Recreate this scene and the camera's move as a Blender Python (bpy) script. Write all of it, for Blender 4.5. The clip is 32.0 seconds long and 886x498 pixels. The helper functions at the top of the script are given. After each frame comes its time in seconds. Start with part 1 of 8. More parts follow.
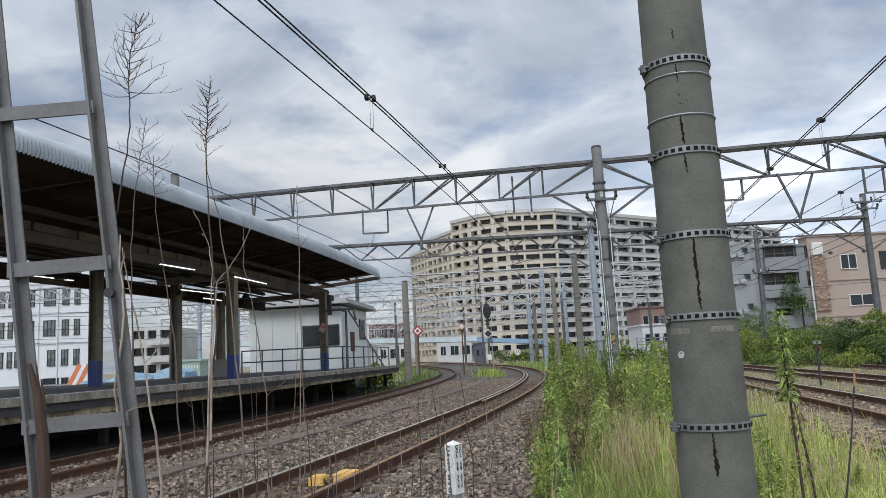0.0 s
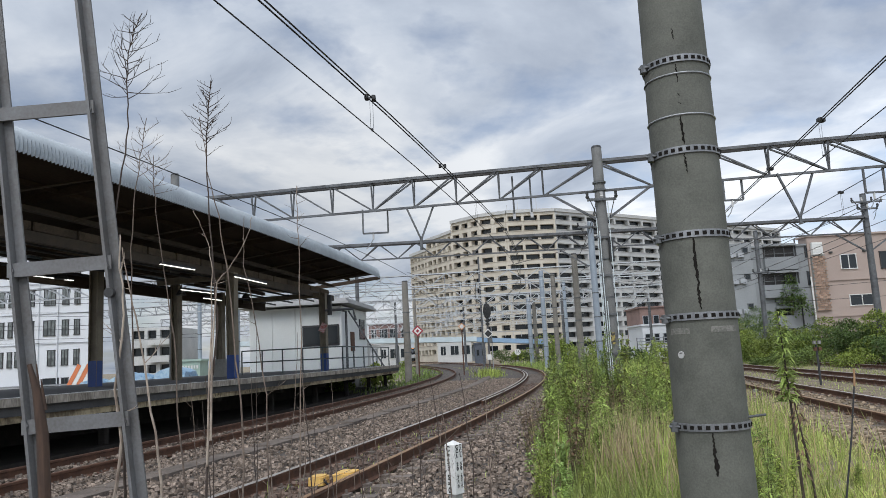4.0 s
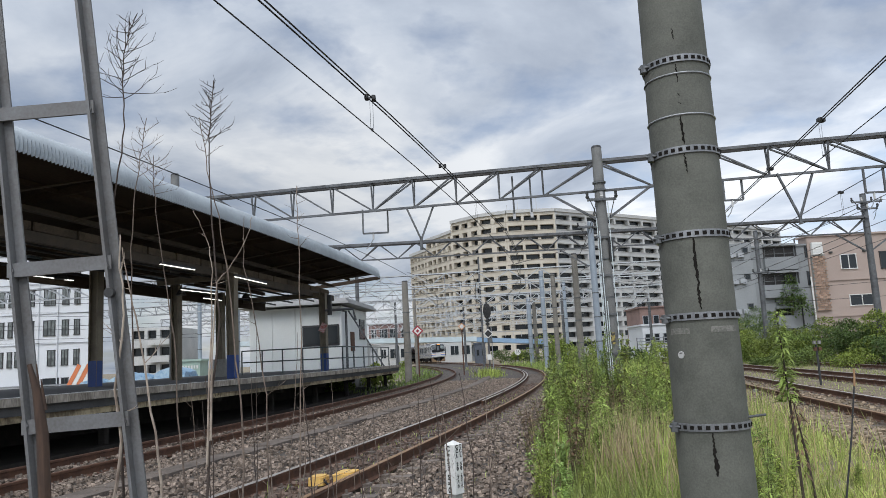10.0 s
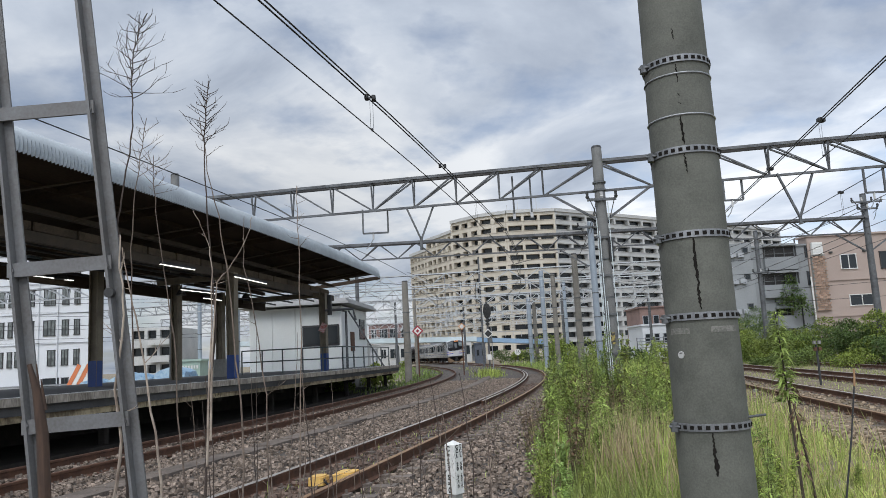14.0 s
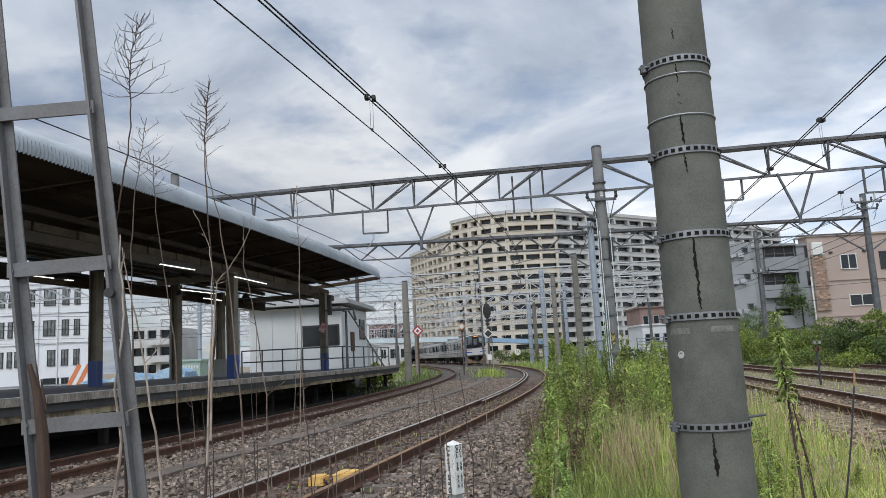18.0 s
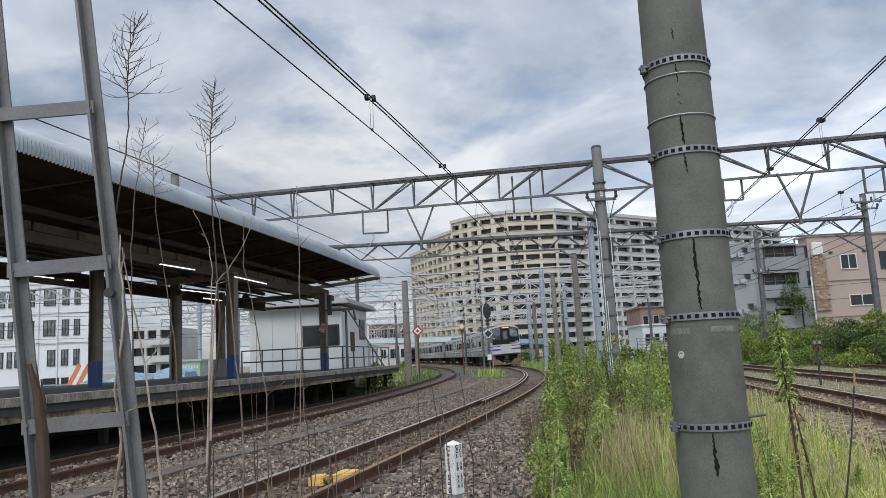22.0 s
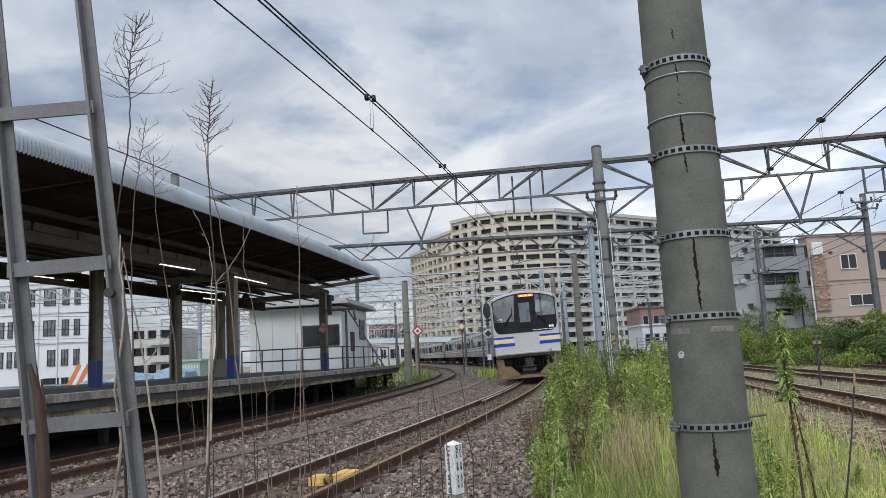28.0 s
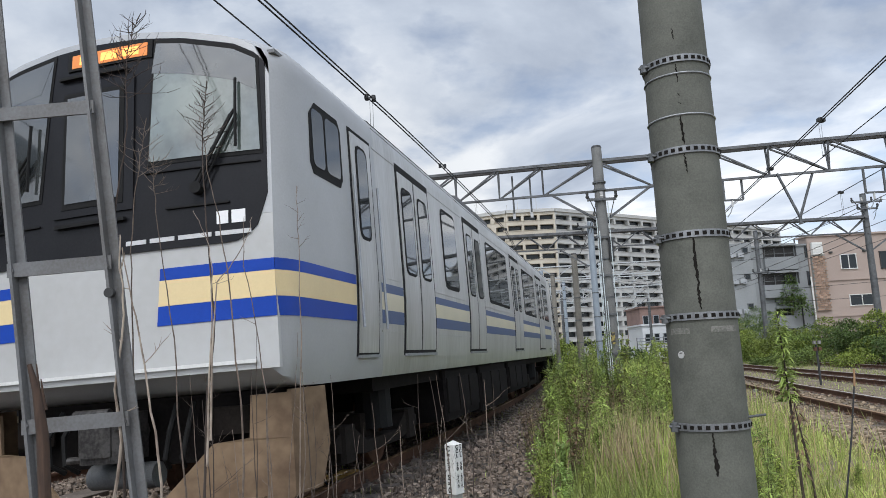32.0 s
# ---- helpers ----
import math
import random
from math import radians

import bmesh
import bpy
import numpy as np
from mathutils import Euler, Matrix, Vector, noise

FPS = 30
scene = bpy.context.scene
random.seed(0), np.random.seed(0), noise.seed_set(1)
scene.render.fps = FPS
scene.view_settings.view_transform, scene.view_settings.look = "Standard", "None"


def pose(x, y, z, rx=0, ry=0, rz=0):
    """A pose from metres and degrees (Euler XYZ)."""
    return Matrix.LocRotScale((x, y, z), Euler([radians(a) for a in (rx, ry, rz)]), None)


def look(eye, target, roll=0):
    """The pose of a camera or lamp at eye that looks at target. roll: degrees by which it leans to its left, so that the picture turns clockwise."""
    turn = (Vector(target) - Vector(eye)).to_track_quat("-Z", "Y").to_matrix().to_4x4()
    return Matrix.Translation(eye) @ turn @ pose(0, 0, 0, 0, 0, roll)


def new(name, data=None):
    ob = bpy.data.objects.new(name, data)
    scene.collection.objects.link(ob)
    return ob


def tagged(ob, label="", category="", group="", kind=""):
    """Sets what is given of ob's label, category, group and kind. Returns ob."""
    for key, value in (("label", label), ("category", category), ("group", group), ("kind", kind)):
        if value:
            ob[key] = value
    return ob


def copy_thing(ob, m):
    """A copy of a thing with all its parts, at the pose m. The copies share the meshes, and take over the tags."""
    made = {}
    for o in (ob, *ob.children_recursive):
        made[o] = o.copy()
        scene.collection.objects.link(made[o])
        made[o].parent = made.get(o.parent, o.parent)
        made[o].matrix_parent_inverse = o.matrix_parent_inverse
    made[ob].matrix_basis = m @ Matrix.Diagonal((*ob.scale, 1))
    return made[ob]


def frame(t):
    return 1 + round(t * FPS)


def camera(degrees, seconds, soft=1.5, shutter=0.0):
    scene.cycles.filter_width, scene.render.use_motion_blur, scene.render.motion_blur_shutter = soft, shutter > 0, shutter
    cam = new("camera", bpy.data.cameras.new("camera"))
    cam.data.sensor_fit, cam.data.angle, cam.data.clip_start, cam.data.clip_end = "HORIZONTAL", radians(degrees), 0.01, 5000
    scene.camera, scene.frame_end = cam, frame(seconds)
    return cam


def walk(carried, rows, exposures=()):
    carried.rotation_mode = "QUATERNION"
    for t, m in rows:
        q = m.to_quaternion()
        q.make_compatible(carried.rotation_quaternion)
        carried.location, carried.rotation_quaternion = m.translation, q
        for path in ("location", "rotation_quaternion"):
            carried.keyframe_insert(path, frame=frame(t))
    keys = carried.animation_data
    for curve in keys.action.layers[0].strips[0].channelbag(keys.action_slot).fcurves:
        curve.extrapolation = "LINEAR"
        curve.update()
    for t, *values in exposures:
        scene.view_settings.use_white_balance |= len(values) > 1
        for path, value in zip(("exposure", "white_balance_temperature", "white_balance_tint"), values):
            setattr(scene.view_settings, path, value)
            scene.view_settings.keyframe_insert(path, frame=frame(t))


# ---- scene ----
# camera: stands still beside the line, tilted up a little
cam = camera(61.84, 32.0, soft=0.6)
EYE = (0.0, 0.0, 1.287)
STAND = look(EYE, (0.0, 10.0, 1.287 + 10.0 * math.tan(radians(8.235))), roll=-2.972)
walk(cam, [(0.0, STAND), (32.0, STAND)], exposures=[(0.0, 0.0), (31.6, 0.0), (32.0, 0.07)])

# ---- world, sun ----
SUN_ELEV, SUN_AZ = radians(52), radians(14)
SUN_TURN = radians(180) + SUN_AZ
world = bpy.data.worlds.new("sky")
scene.world = world
world.use_nodes = True
wn, wl = world.node_tree.nodes, world.node_tree.links
wn.clear()


def wnode(kind, **kw):
    n = wn.new(kind)
    for k, v in kw.items():
        n.inputs[k].default_value = v
    return n


w_out = wn.new("ShaderNodeOutputWorld")
w_bg = wnode("ShaderNodeBackground", Strength=1.0)
w_sky = wn.new("ShaderNodeTexSky")
w_sky.sky_type, w_sky.sun_disc = "NISHITA", False
w_sky.sun_elevation, w_sky.sun_rotation = SUN_ELEV, SUN_TURN
w_scale = wn.new("ShaderNodeMix")
w_scale.data_type, w_scale.blend_type = "RGBA", "MULTIPLY"
w_scale.inputs[0].default_value = 1.0
w_scale.inputs[7].default_value = (0.11, 0.11, 0.115, 1)
wl.new(w_sky.outputs[0], w_scale.inputs[6])
w_co = wn.new("ShaderNodeTexCoord")
# flatten the direction onto a cloud deck: xy / (z + c)
w_sep = wn.new("ShaderNodeSeparateXYZ")
wl.new(w_co.outputs["Generated"], w_sep.inputs[0])
w_add = wn.new("ShaderNodeMath")
w_add.operation = "ADD"
w_add.inputs[1].default_value = 0.22
w_max = wn.new("ShaderNodeMath")
w_max.operation = "MAXIMUM"
w_max.inputs[1].default_value = 0.0
wl.new(w_sep.outputs[2], w_max.inputs[0])
wl.new(w_max.outputs[0], w_add.inputs[0])
w_comb = wn.new("ShaderNodeCombineXYZ")
for k in (0, 1):
    d = wn.new("ShaderNodeMath")
    d.operation = "DIVIDE"
    wl.new(w_sep.outputs[k], d.inputs[0])
    wl.new(w_add.outputs[0], d.inputs[1])
    wl.new(d.outputs[0], w_comb.inputs[k])
w_map = wn.new("ShaderNodeMapping")
w_map.inputs["Location"].default_value = (3.1, 1.7, 0.4)
wl.new(w_comb.outputs[0], w_map.inputs[0])
w_n1 = wnode("ShaderNodeTexNoise", Scale=1.35, Detail=10.0, Roughness=0.56, Distortion=0.35)
w_n2 = wnode("ShaderNodeTexNoise", Scale=2.6, Detail=7.0, Roughness=0.55, Distortion=0.15)
wl.new(w_map.outputs[0], w_n1.inputs["Vector"])
wl.new(w_map.outputs[0], w_n2.inputs["Vector"])
w_cover = wn.new("ShaderNodeValToRGB")
w_cover.color_ramp.elements[0].position, w_cover.color_ramp.elements[1].position = 0.36, 0.50
w_cover.color_ramp.elements[0].color = (0.45, 0.45, 0.45, 1)
wl.new(w_n2.outputs[0], w_cover.inputs[0])
w_tone = wn.new("ShaderNodeValToRGB")
cr = w_tone.color_ramp
cr.elements[0].position, cr.elements[0].color = 0.33, (0.36, 0.42, 0.53, 1)
cr.elements[1].position, cr.elements[1].color = 0.62, (0.90, 0.935, 0.98, 1)
e = cr.elements.new(0.46)
e.color = (0.545, 0.61, 0.715, 1)
e = cr.elements.new(0.53)
e.color = (0.68, 0.735, 0.82, 1)
wl.new(w_n1.outputs[0], w_tone.inputs[0])
w_mix = wn.new("ShaderNodeMix")
w_mix.data_type = "RGBA"
wl.new(w_cover.outputs[0], w_mix.inputs[0])
wl.new(w_scale.outputs[2], w_mix.inputs[6])
wl.new(w_tone.outputs[0], w_mix.inputs[7])
# thin cloud glows round the sun's place
w_dot = wn.new("ShaderNodeVectorMath")
w_dot.operation = "DOT_PRODUCT"
w_dot.inputs[1].default_value = (-math.sin(SUN_AZ) * math.cos(SUN_ELEV), -math.cos(SUN_AZ) * math.cos(SUN_ELEV), math.sin(SUN_ELEV))
wl.new(w_co.outputs["Generated"], w_dot.inputs[0])
w_pos = wn.new("ShaderNodeMath")
w_pos.operation = "MAXIMUM"
w_pos.inputs[1].default_value = 0.0
wl.new(w_dot.outputs["Value"], w_pos.inputs[0])
w_pow = wn.new("ShaderNodeMath")
w_pow.operation = "POWER"
w_pow.inputs[1].default_value = 3.0
wl.new(w_pos.outputs[0], w_pow.inputs[0])
w_gain = wn.new("ShaderNodeMath")
w_gain.operation = "MULTIPLY_ADD"
w_gain.inputs[1].default_value, w_gain.inputs[2].default_value = 2.2, 1.0
wl.new(w_pow.outputs[0], w_gain.inputs[0])
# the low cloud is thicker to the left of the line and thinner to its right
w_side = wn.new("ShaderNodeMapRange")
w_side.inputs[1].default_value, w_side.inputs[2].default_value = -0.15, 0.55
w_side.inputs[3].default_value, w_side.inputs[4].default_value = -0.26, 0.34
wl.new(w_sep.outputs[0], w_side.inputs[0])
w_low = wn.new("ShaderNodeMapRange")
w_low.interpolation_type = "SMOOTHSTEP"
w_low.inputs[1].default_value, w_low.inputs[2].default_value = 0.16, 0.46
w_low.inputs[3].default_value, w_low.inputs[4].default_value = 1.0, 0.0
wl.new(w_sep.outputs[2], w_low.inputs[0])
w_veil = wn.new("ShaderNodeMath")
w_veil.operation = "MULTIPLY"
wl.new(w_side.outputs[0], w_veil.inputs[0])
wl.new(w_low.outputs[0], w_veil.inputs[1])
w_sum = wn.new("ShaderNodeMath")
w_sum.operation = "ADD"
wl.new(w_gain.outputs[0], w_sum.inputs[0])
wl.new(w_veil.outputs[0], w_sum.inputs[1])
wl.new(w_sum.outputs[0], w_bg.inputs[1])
wl.new(w_mix.outputs[2], w_bg.inputs[0])
wl.new(w_bg.outputs[0], w_out.inputs[0])

sun_data = bpy.data.lights.new("sun", "SUN")
sun_data.energy, sun_data.angle, sun_data.color = 1.7, radians(35), (1.0, 0.96, 0.9)
sun = new("sun", sun_data)
sun.matrix_world = look((0, 0, 60), (60 * math.sin(SUN_AZ) / math.tan(SUN_ELEV), 60 * math.cos(SUN_AZ) / math.tan(SUN_ELEV), 0))


# ---- materials ----
MATS = {}


def mat(name, col, col2=None, rough=0.7, metal=0.0, scale=3.0, fine=60.0, amount=0.5, bump=0.15, dist=0.01,
        vary=0.0, spec=0.5, stretch=(1, 1, 1), coat=0.0):
    """Two scales of stain between two colours, fine relief, and a spread from piece to piece."""
    m = bpy.data.materials.new(name)
    m.use_nodes = True
    nt = m.node_tree
    b = nt.nodes["Principled BSDF"]
    b.inputs["Roughness"].default_value, b.inputs["Metallic"].default_value = rough, metal
    b.inputs["Specular IOR Level"].default_value = spec
    b.inputs["Coat Weight"].default_value = coat
    co = nt.nodes.new("ShaderNodeTexCoord")
    mp = nt.nodes.new("ShaderNodeMapping")
    mp.inputs["Scale"].default_value = stretch
    nt.links.new(co.outputs["Object"], mp.inputs[0])
    vec = mp.outputs[0]
    info = nt.nodes.new("ShaderNodeObjectInfo")
    if vary:
        sh = nt.nodes.new("ShaderNodeVectorMath")
        sh.operation = "ADD"
        mul = nt.nodes.new("ShaderNodeMath")
        mul.operation = "MULTIPLY"
        mul.inputs[1].default_value = 37.0
        nt.links.new(info.outputs["Random"], mul.inputs[0])
        nt.links.new(vec, sh.inputs[0])
        nt.links.new(mul.outputs[0], sh.inputs[1])
        vec = sh.outputs[0]
    big = nt.nodes.new("ShaderNodeTexNoise")
    big.inputs["Scale"].default_value, big.inputs["Detail"].default_value = scale, 6.0
    big.inputs["Roughness"].default_value = 0.62
    small = nt.nodes.new("ShaderNodeTexNoise")
    small.inputs["Scale"].default_value, small.inputs["Detail"].default_value = fine, 4.0
    nt.links.new(vec, big.inputs["Vector"])
    nt.links.new(vec, small.inputs["Vector"])
    add = nt.nodes.new("ShaderNodeMath")
    add.operation = "MULTIPLY_ADD"
    add.inputs[1].default_value, add.inputs[2].default_value = 0.45, 0.0
    nt.links.new(small.outputs[0], add.inputs[0])
    sm = nt.nodes.new("ShaderNodeMath")
    sm.operation = "MULTIPLY_ADD"
    sm.inputs[1].default_value = 0.8
    nt.links.new(big.outputs[0], sm.inputs[0])
    nt.links.new(add.outputs[0], sm.inputs[2])
    ramp = nt.nodes.new("ShaderNodeMapRange")
    ramp.inputs[1].default_value, ramp.inputs[2].default_value = 0.62 - 0.25 * (1.2 - amount), 0.62 + 0.25 * (1.2 - amount)
    nt.links.new(sm.outputs[0], ramp.inputs[0])
    mix = nt.nodes.new("ShaderNodeMix")
    mix.data_type = "RGBA"
    c2 = col2 or tuple(c * 0.72 for c in col)
    mix.inputs[6].default_value, mix.inputs[7].default_value = (*col, 1), (*c2, 1)
    nt.links.new(ramp.outputs[0], mix.inputs[0])
    out = mix.outputs[2]
    if vary:
        hsv = nt.nodes.new("ShaderNodeHueSaturation")
        rr = nt.nodes.new("ShaderNodeMapRange")
        rr.inputs[3].default_value, rr.inputs[4].default_value = 1 - vary, 1 + vary
        nt.links.new(info.outputs["Random"], rr.inputs[0])
        nt.links.new(rr.outputs[0], hsv.inputs["Value"])
        nt.links.new(out, hsv.inputs["Color"])
        out = hsv.outputs[0]
    nt.links.new(out, b.inputs["Base Color"])
    if bump:
        bp = nt.nodes.new("ShaderNodeBump")
        bp.inputs["Strength"].default_value, bp.inputs["Distance"].default_value = bump, dist
        nt.links.new(sm.outputs[0], bp.inputs["Height"])
        nt.links.new(bp.outputs[0], b.inputs["Normal"])
    MATS[name] = m
    return m


def island_vary(m, amount):
    """Spread the brightness from island to island of a joined mesh."""
    nt = m.node_tree
    b = nt.nodes["Principled BSDF"]
    src = b.inputs["Base Color"].links[0].from_socket
    geo = nt.nodes.new("ShaderNodeNewGeometry")
    hsv = nt.nodes.new("ShaderNodeHueSaturation")
    rr = nt.nodes.new("ShaderNodeMapRange")
    rr.inputs[3].default_value, rr.inputs[4].default_value = 1 - amount, 1 + amount
    nt.links.new(geo.outputs["Random Per Island"], rr.inputs[0])
    nt.links.new(rr.outputs[0], hsv.inputs["Value"])
    nt.links.new(src, hsv.inputs["Color"])
    nt.links.new(hsv.outputs[0], b.inputs["Base Color"])
    return m


def glow(name, col, strength):
    m = bpy.data.materials.new(name)
    m.use_nodes = True
    b = m.node_tree.nodes["Principled BSDF"]
    b.inputs["Base Color"].default_value = (*col, 1)
    b.inputs["Emission Color"].default_value = (*col, 1)
    b.inputs["Emission Strength"].default_value = strength
    return m


def glass(name, tint, rough=0.04, trans=0.0):
    m = bpy.data.materials.new(name)
    m.use_nodes = True
    b = m.node_tree.nodes["Principled BSDF"]
    b.inputs["Base Color"].default_value = (*tint, 1)
    b.inputs["Roughness"].default_value = rough
    b.inputs["Transmission Weight"].default_value = trans
    b.inputs["Specular IOR Level"].default_value = 0.8
    return m


CONCRETE = mat("weathered_concrete", (0.30, 0.295, 0.275), (0.19, 0.185, 0.17), 0.9, scale=1.6, fine=45, bump=0.3)
POLE_CONCRETE = mat("spun_concrete", (0.145, 0.147, 0.127), (0.08, 0.083, 0.071), 0.88, spec=0.3, scale=4.0, fine=120, amount=0.5, bump=0.4, dist=0.004)
FAR_CONCRETE = mat("brown_spun_concrete", (0.24, 0.225, 0.195), (0.14, 0.13, 0.11), 0.9, scale=1.5, fine=40)
GALV = mat("galvanised_steel", (0.40, 0.42, 0.44), (0.27, 0.285, 0.30), 0.5, 0.55, scale=5, fine=120, bump=0.08)
GALV_OLD = mat("dull_galvanised_steel", (0.15, 0.158, 0.163), (0.07, 0.072, 0.074), 0.6, 0.4, scale=4, fine=90, bump=0.12)
BLUE_STEEL = mat("blue_grey_painted_steel", (0.30, 0.35, 0.395), (0.22, 0.255, 0.29), 0.55, 0.1, scale=2)
DARK_STEEL = mat("dark_weathered_steel", (0.06, 0.062, 0.065), (0.035, 0.035, 0.036), 0.65, 0.4)
RUST = mat("rusty_rail_steel", (0.15, 0.072, 0.042), (0.06, 0.032, 0.022), 0.85, 0.25, scale=6, fine=120, bump=0.3, dist=0.004)
RAIL_TOP = mat("worn_rail_head", (0.47, 0.44, 0.405), (0.30, 0.25, 0.21), 0.38, 0.45, scale=3, fine=80, stretch=(1, 0.1, 1))
BALLAST = island_vary(mat("ballast_stone", (0.275, 0.219, 0.175), (0.12, 0.092, 0.072), 0.92, scale=14, fine=90, amount=0.7, bump=0.4), 0.5)
BALLAST_BED = mat("ballast_bed", (0.12, 0.098, 0.084), (0.035, 0.033, 0.029), 0.95, scale=6, fine=16, amount=0.8, bump=1.0, dist=0.05)
TAN_STONE = island_vary(mat("tan_dusty_stone", (0.32, 0.25, 0.175), (0.16, 0.12, 0.08), 0.92, scale=12, fine=80, bump=0.4), 0.45)
WEEDY_BED = mat("dusty_tan_bed", (0.24, 0.19, 0.13), (0.10, 0.078, 0.05), 0.95, scale=3, fine=20, amount=0.7, bump=0.8, dist=0.04)
RUST_BALLAST = island_vary(mat("rusty_ballast_stone", (0.15, 0.105, 0.08), (0.085, 0.058, 0.045), 0.92, scale=9, fine=80, bump=0.4), 0.5)
SOIL = mat("dry_soil", (0.27, 0.225, 0.16), (0.15, 0.125, 0.08), 0.95, scale=1.2, fine=22, amount=0.7, bump=0.6, dist=0.03)
SLEEPER = mat("sleeper_concrete", (0.17, 0.14, 0.12), (0.10, 0.08, 0.065), 0.92, scale=3, fine=50, vary=0.15)
ORANGE_BOX = mat("yellow_orange_paint", (0.74, 0.47, 0.13), (0.50, 0.31, 0.10), 0.55, scale=8, bump=0.1)
WHITE_PAINT = mat("white_paint", (0.72, 0.72, 0.70), (0.56, 0.56, 0.53), 0.55, scale=6, amount=0.3)
BLACK_PAINT = mat("black_paint", (0.018, 0.018, 0.018), (0.03, 0.03, 0.03), 0.5)


# ---- mesh helpers ----
class G:
    """A growing mesh: boxes, tubes, prisms."""

    def __init__(self):
        self.v, self.f, self.m = [], [], []

    def add(self, vs, fs, mi=0):
        o = len(self.v)
        self.v.extend(tuple(q) for q in vs)
        self.f.extend(tuple(i + o for i in q) for q in fs)
        self.m.extend([mi] * len(fs))
        return self

    def box(self, c, s, rz=0.0, bev=0.0, m=None, mi=0):
        x, y, z = (k / 2 for k in s)
        if bev:
            b = min(bev, x * 0.9, y * 0.9)
            ring = [(-x + b, -y), (x - b, -y), (x, -y + b), (x, y - b), (x - b, y), (-x + b, y), (-x, y - b), (-x, -y + b)]
        else:
            ring = [(-x, -y), (x, -y), (x, y), (-x, y)]
        n = len(ring)
        vs = [(px, py, -z) for px, py in ring] + [(px, py, z) for px, py in ring]
        fs = [tuple(range(n - 1, -1, -1)), tuple(range(n, 2 * n))] + [(i, (i + 1) % n, n + (i + 1) % n, n + i) for i in range(n)]
        mt = Matrix.Translation(c) @ (m or Matrix.Rotation(rz, 4, "Z"))
        return self.add([mt @ Vector(q) for q in vs], fs, mi)

    def beam(self, a, b, w, h, mi=0):
        """A bar of section w x h from a to b."""
        a, b = Vector(a), Vector(b)
        d = b - a
        if d.length < 1e-6:
            return self
        y = d.normalized()
        up = Vector((0, 0, 1)) if abs(y.z) < 0.95 else Vector((1, 0, 0))
        x = y.cross(up).normalized()
        z = x.cross(y)
        r = Matrix((x, y, z)).transposed().to_4x4()
        return self.box((a + b) / 2, (w, d.length, h), m=r, mi=mi)

    def tube(self, pts, r, n=8, caps=True, mi=0):
        """A tube along points; r is a number or one per point."""
        pts = [Vector(q) for q in pts]
        rs = r if isinstance(r, (list, tuple)) else [r] * len(pts)
        vs, fs = [], []
        x = None
        for i, q in enumerate(pts):
            d = (pts[min(i + 1, len(pts) - 1)] - pts[max(i - 1, 0)]).normalized()
            if x is None:
                x = d.cross(Vector((0, 0, 1)) if abs(d.z) < 0.9 else Vector((0, 1, 0))).normalized()
            x = (x - d * x.dot(d)).normalized()
            y = d.cross(x)
            for k in range(n):
                a = 2 * math.pi * k / n
                vs.append(q + rs[i] * (math.cos(a) * x + math.sin(a) * y))
        for i in range(len(pts) - 1):
            for k in range(n):
                fs.append((i * n + k, i * n + (k + 1) % n, (i + 1) * n + (k + 1) % n, (i + 1) * n + k))
        if caps:
            fs.append(tuple(range(n - 1, -1, -1)))
            fs.append(tuple(range((len(pts) - 1) * n, len(pts) * n)))
        return self.add(vs, fs, mi)

    def sweep(self, pts, sec, closed=True, mi=0):
        """A section (x right, z up) swept along ground points, kept upright."""
        vs, fs, n = [], [], len(sec)
        for i, q in enumerate(pts):
            a, b = Vector(pts[max(i - 1, 0)]), Vector(pts[min(i + 1, len(pts) - 1)])
            d = (b - a).normalized()
            x = Vector((d.y, -d.x, 0)).normalized()
            vs += [Vector(q) + x * sx + Vector((0, 0, sz)) for sx, sz in sec]
        for i in range(len(pts) - 1):
            for k in range(n if closed else n - 1):
                fs.append((i * n + k, (i + 1) * n + k, (i + 1) * n + (k + 1) % n, i * n + (k + 1) % n))
        if closed:
            fs += [tuple(range(n)), tuple(range(len(pts) * n - 1, (len(pts) - 1) * n - 1, -1))]
        return self.add(vs, fs, mi)

    def prism(self, poly, a, b, axis="y", mi=0):
        """A polygon in two axes, drawn out along the third from a to b."""
        n = len(poly)
        put = {"y": lambda p, t: (p[0], t, p[1]), "x": lambda p, t: (t, p[0], p[1]), "z": lambda p, t: (p[0], p[1], t)}[axis]
        vs = [put(q, a) for q in poly] + [put(q, b) for q in poly]
        fs = [tuple(range(n - 1, -1, -1)), tuple(range(n, 2 * n))] + [(i, (i + 1) % n, n + (i + 1) % n, n + i) for i in range(n)]
        return self.add(vs, fs, mi)

    def mesh(self, name, mats, smooth=False):
        me = bpy.data.meshes.new(name)
        me.from_pydata(self.v, [], self.f)
        for q in (mats if isinstance(mats, (list, tuple)) else [mats]):
            me.materials.append(q)
        if any(self.m):
            me.polygons.foreach_set("material_index", self.m)
        if smooth:
            me.polygons.foreach_set("use_smooth", [True] * len(me.polygons))
        me.validate()
        bm = bmesh.new()
        bm.from_mesh(me)
        bmesh.ops.recalc_face_normals(bm, faces=bm.faces)
        bm.to_mesh(me)
        bm.free()
        if smooth:
            me.set_sharp_from_angle(angle=radians(40))
        return me


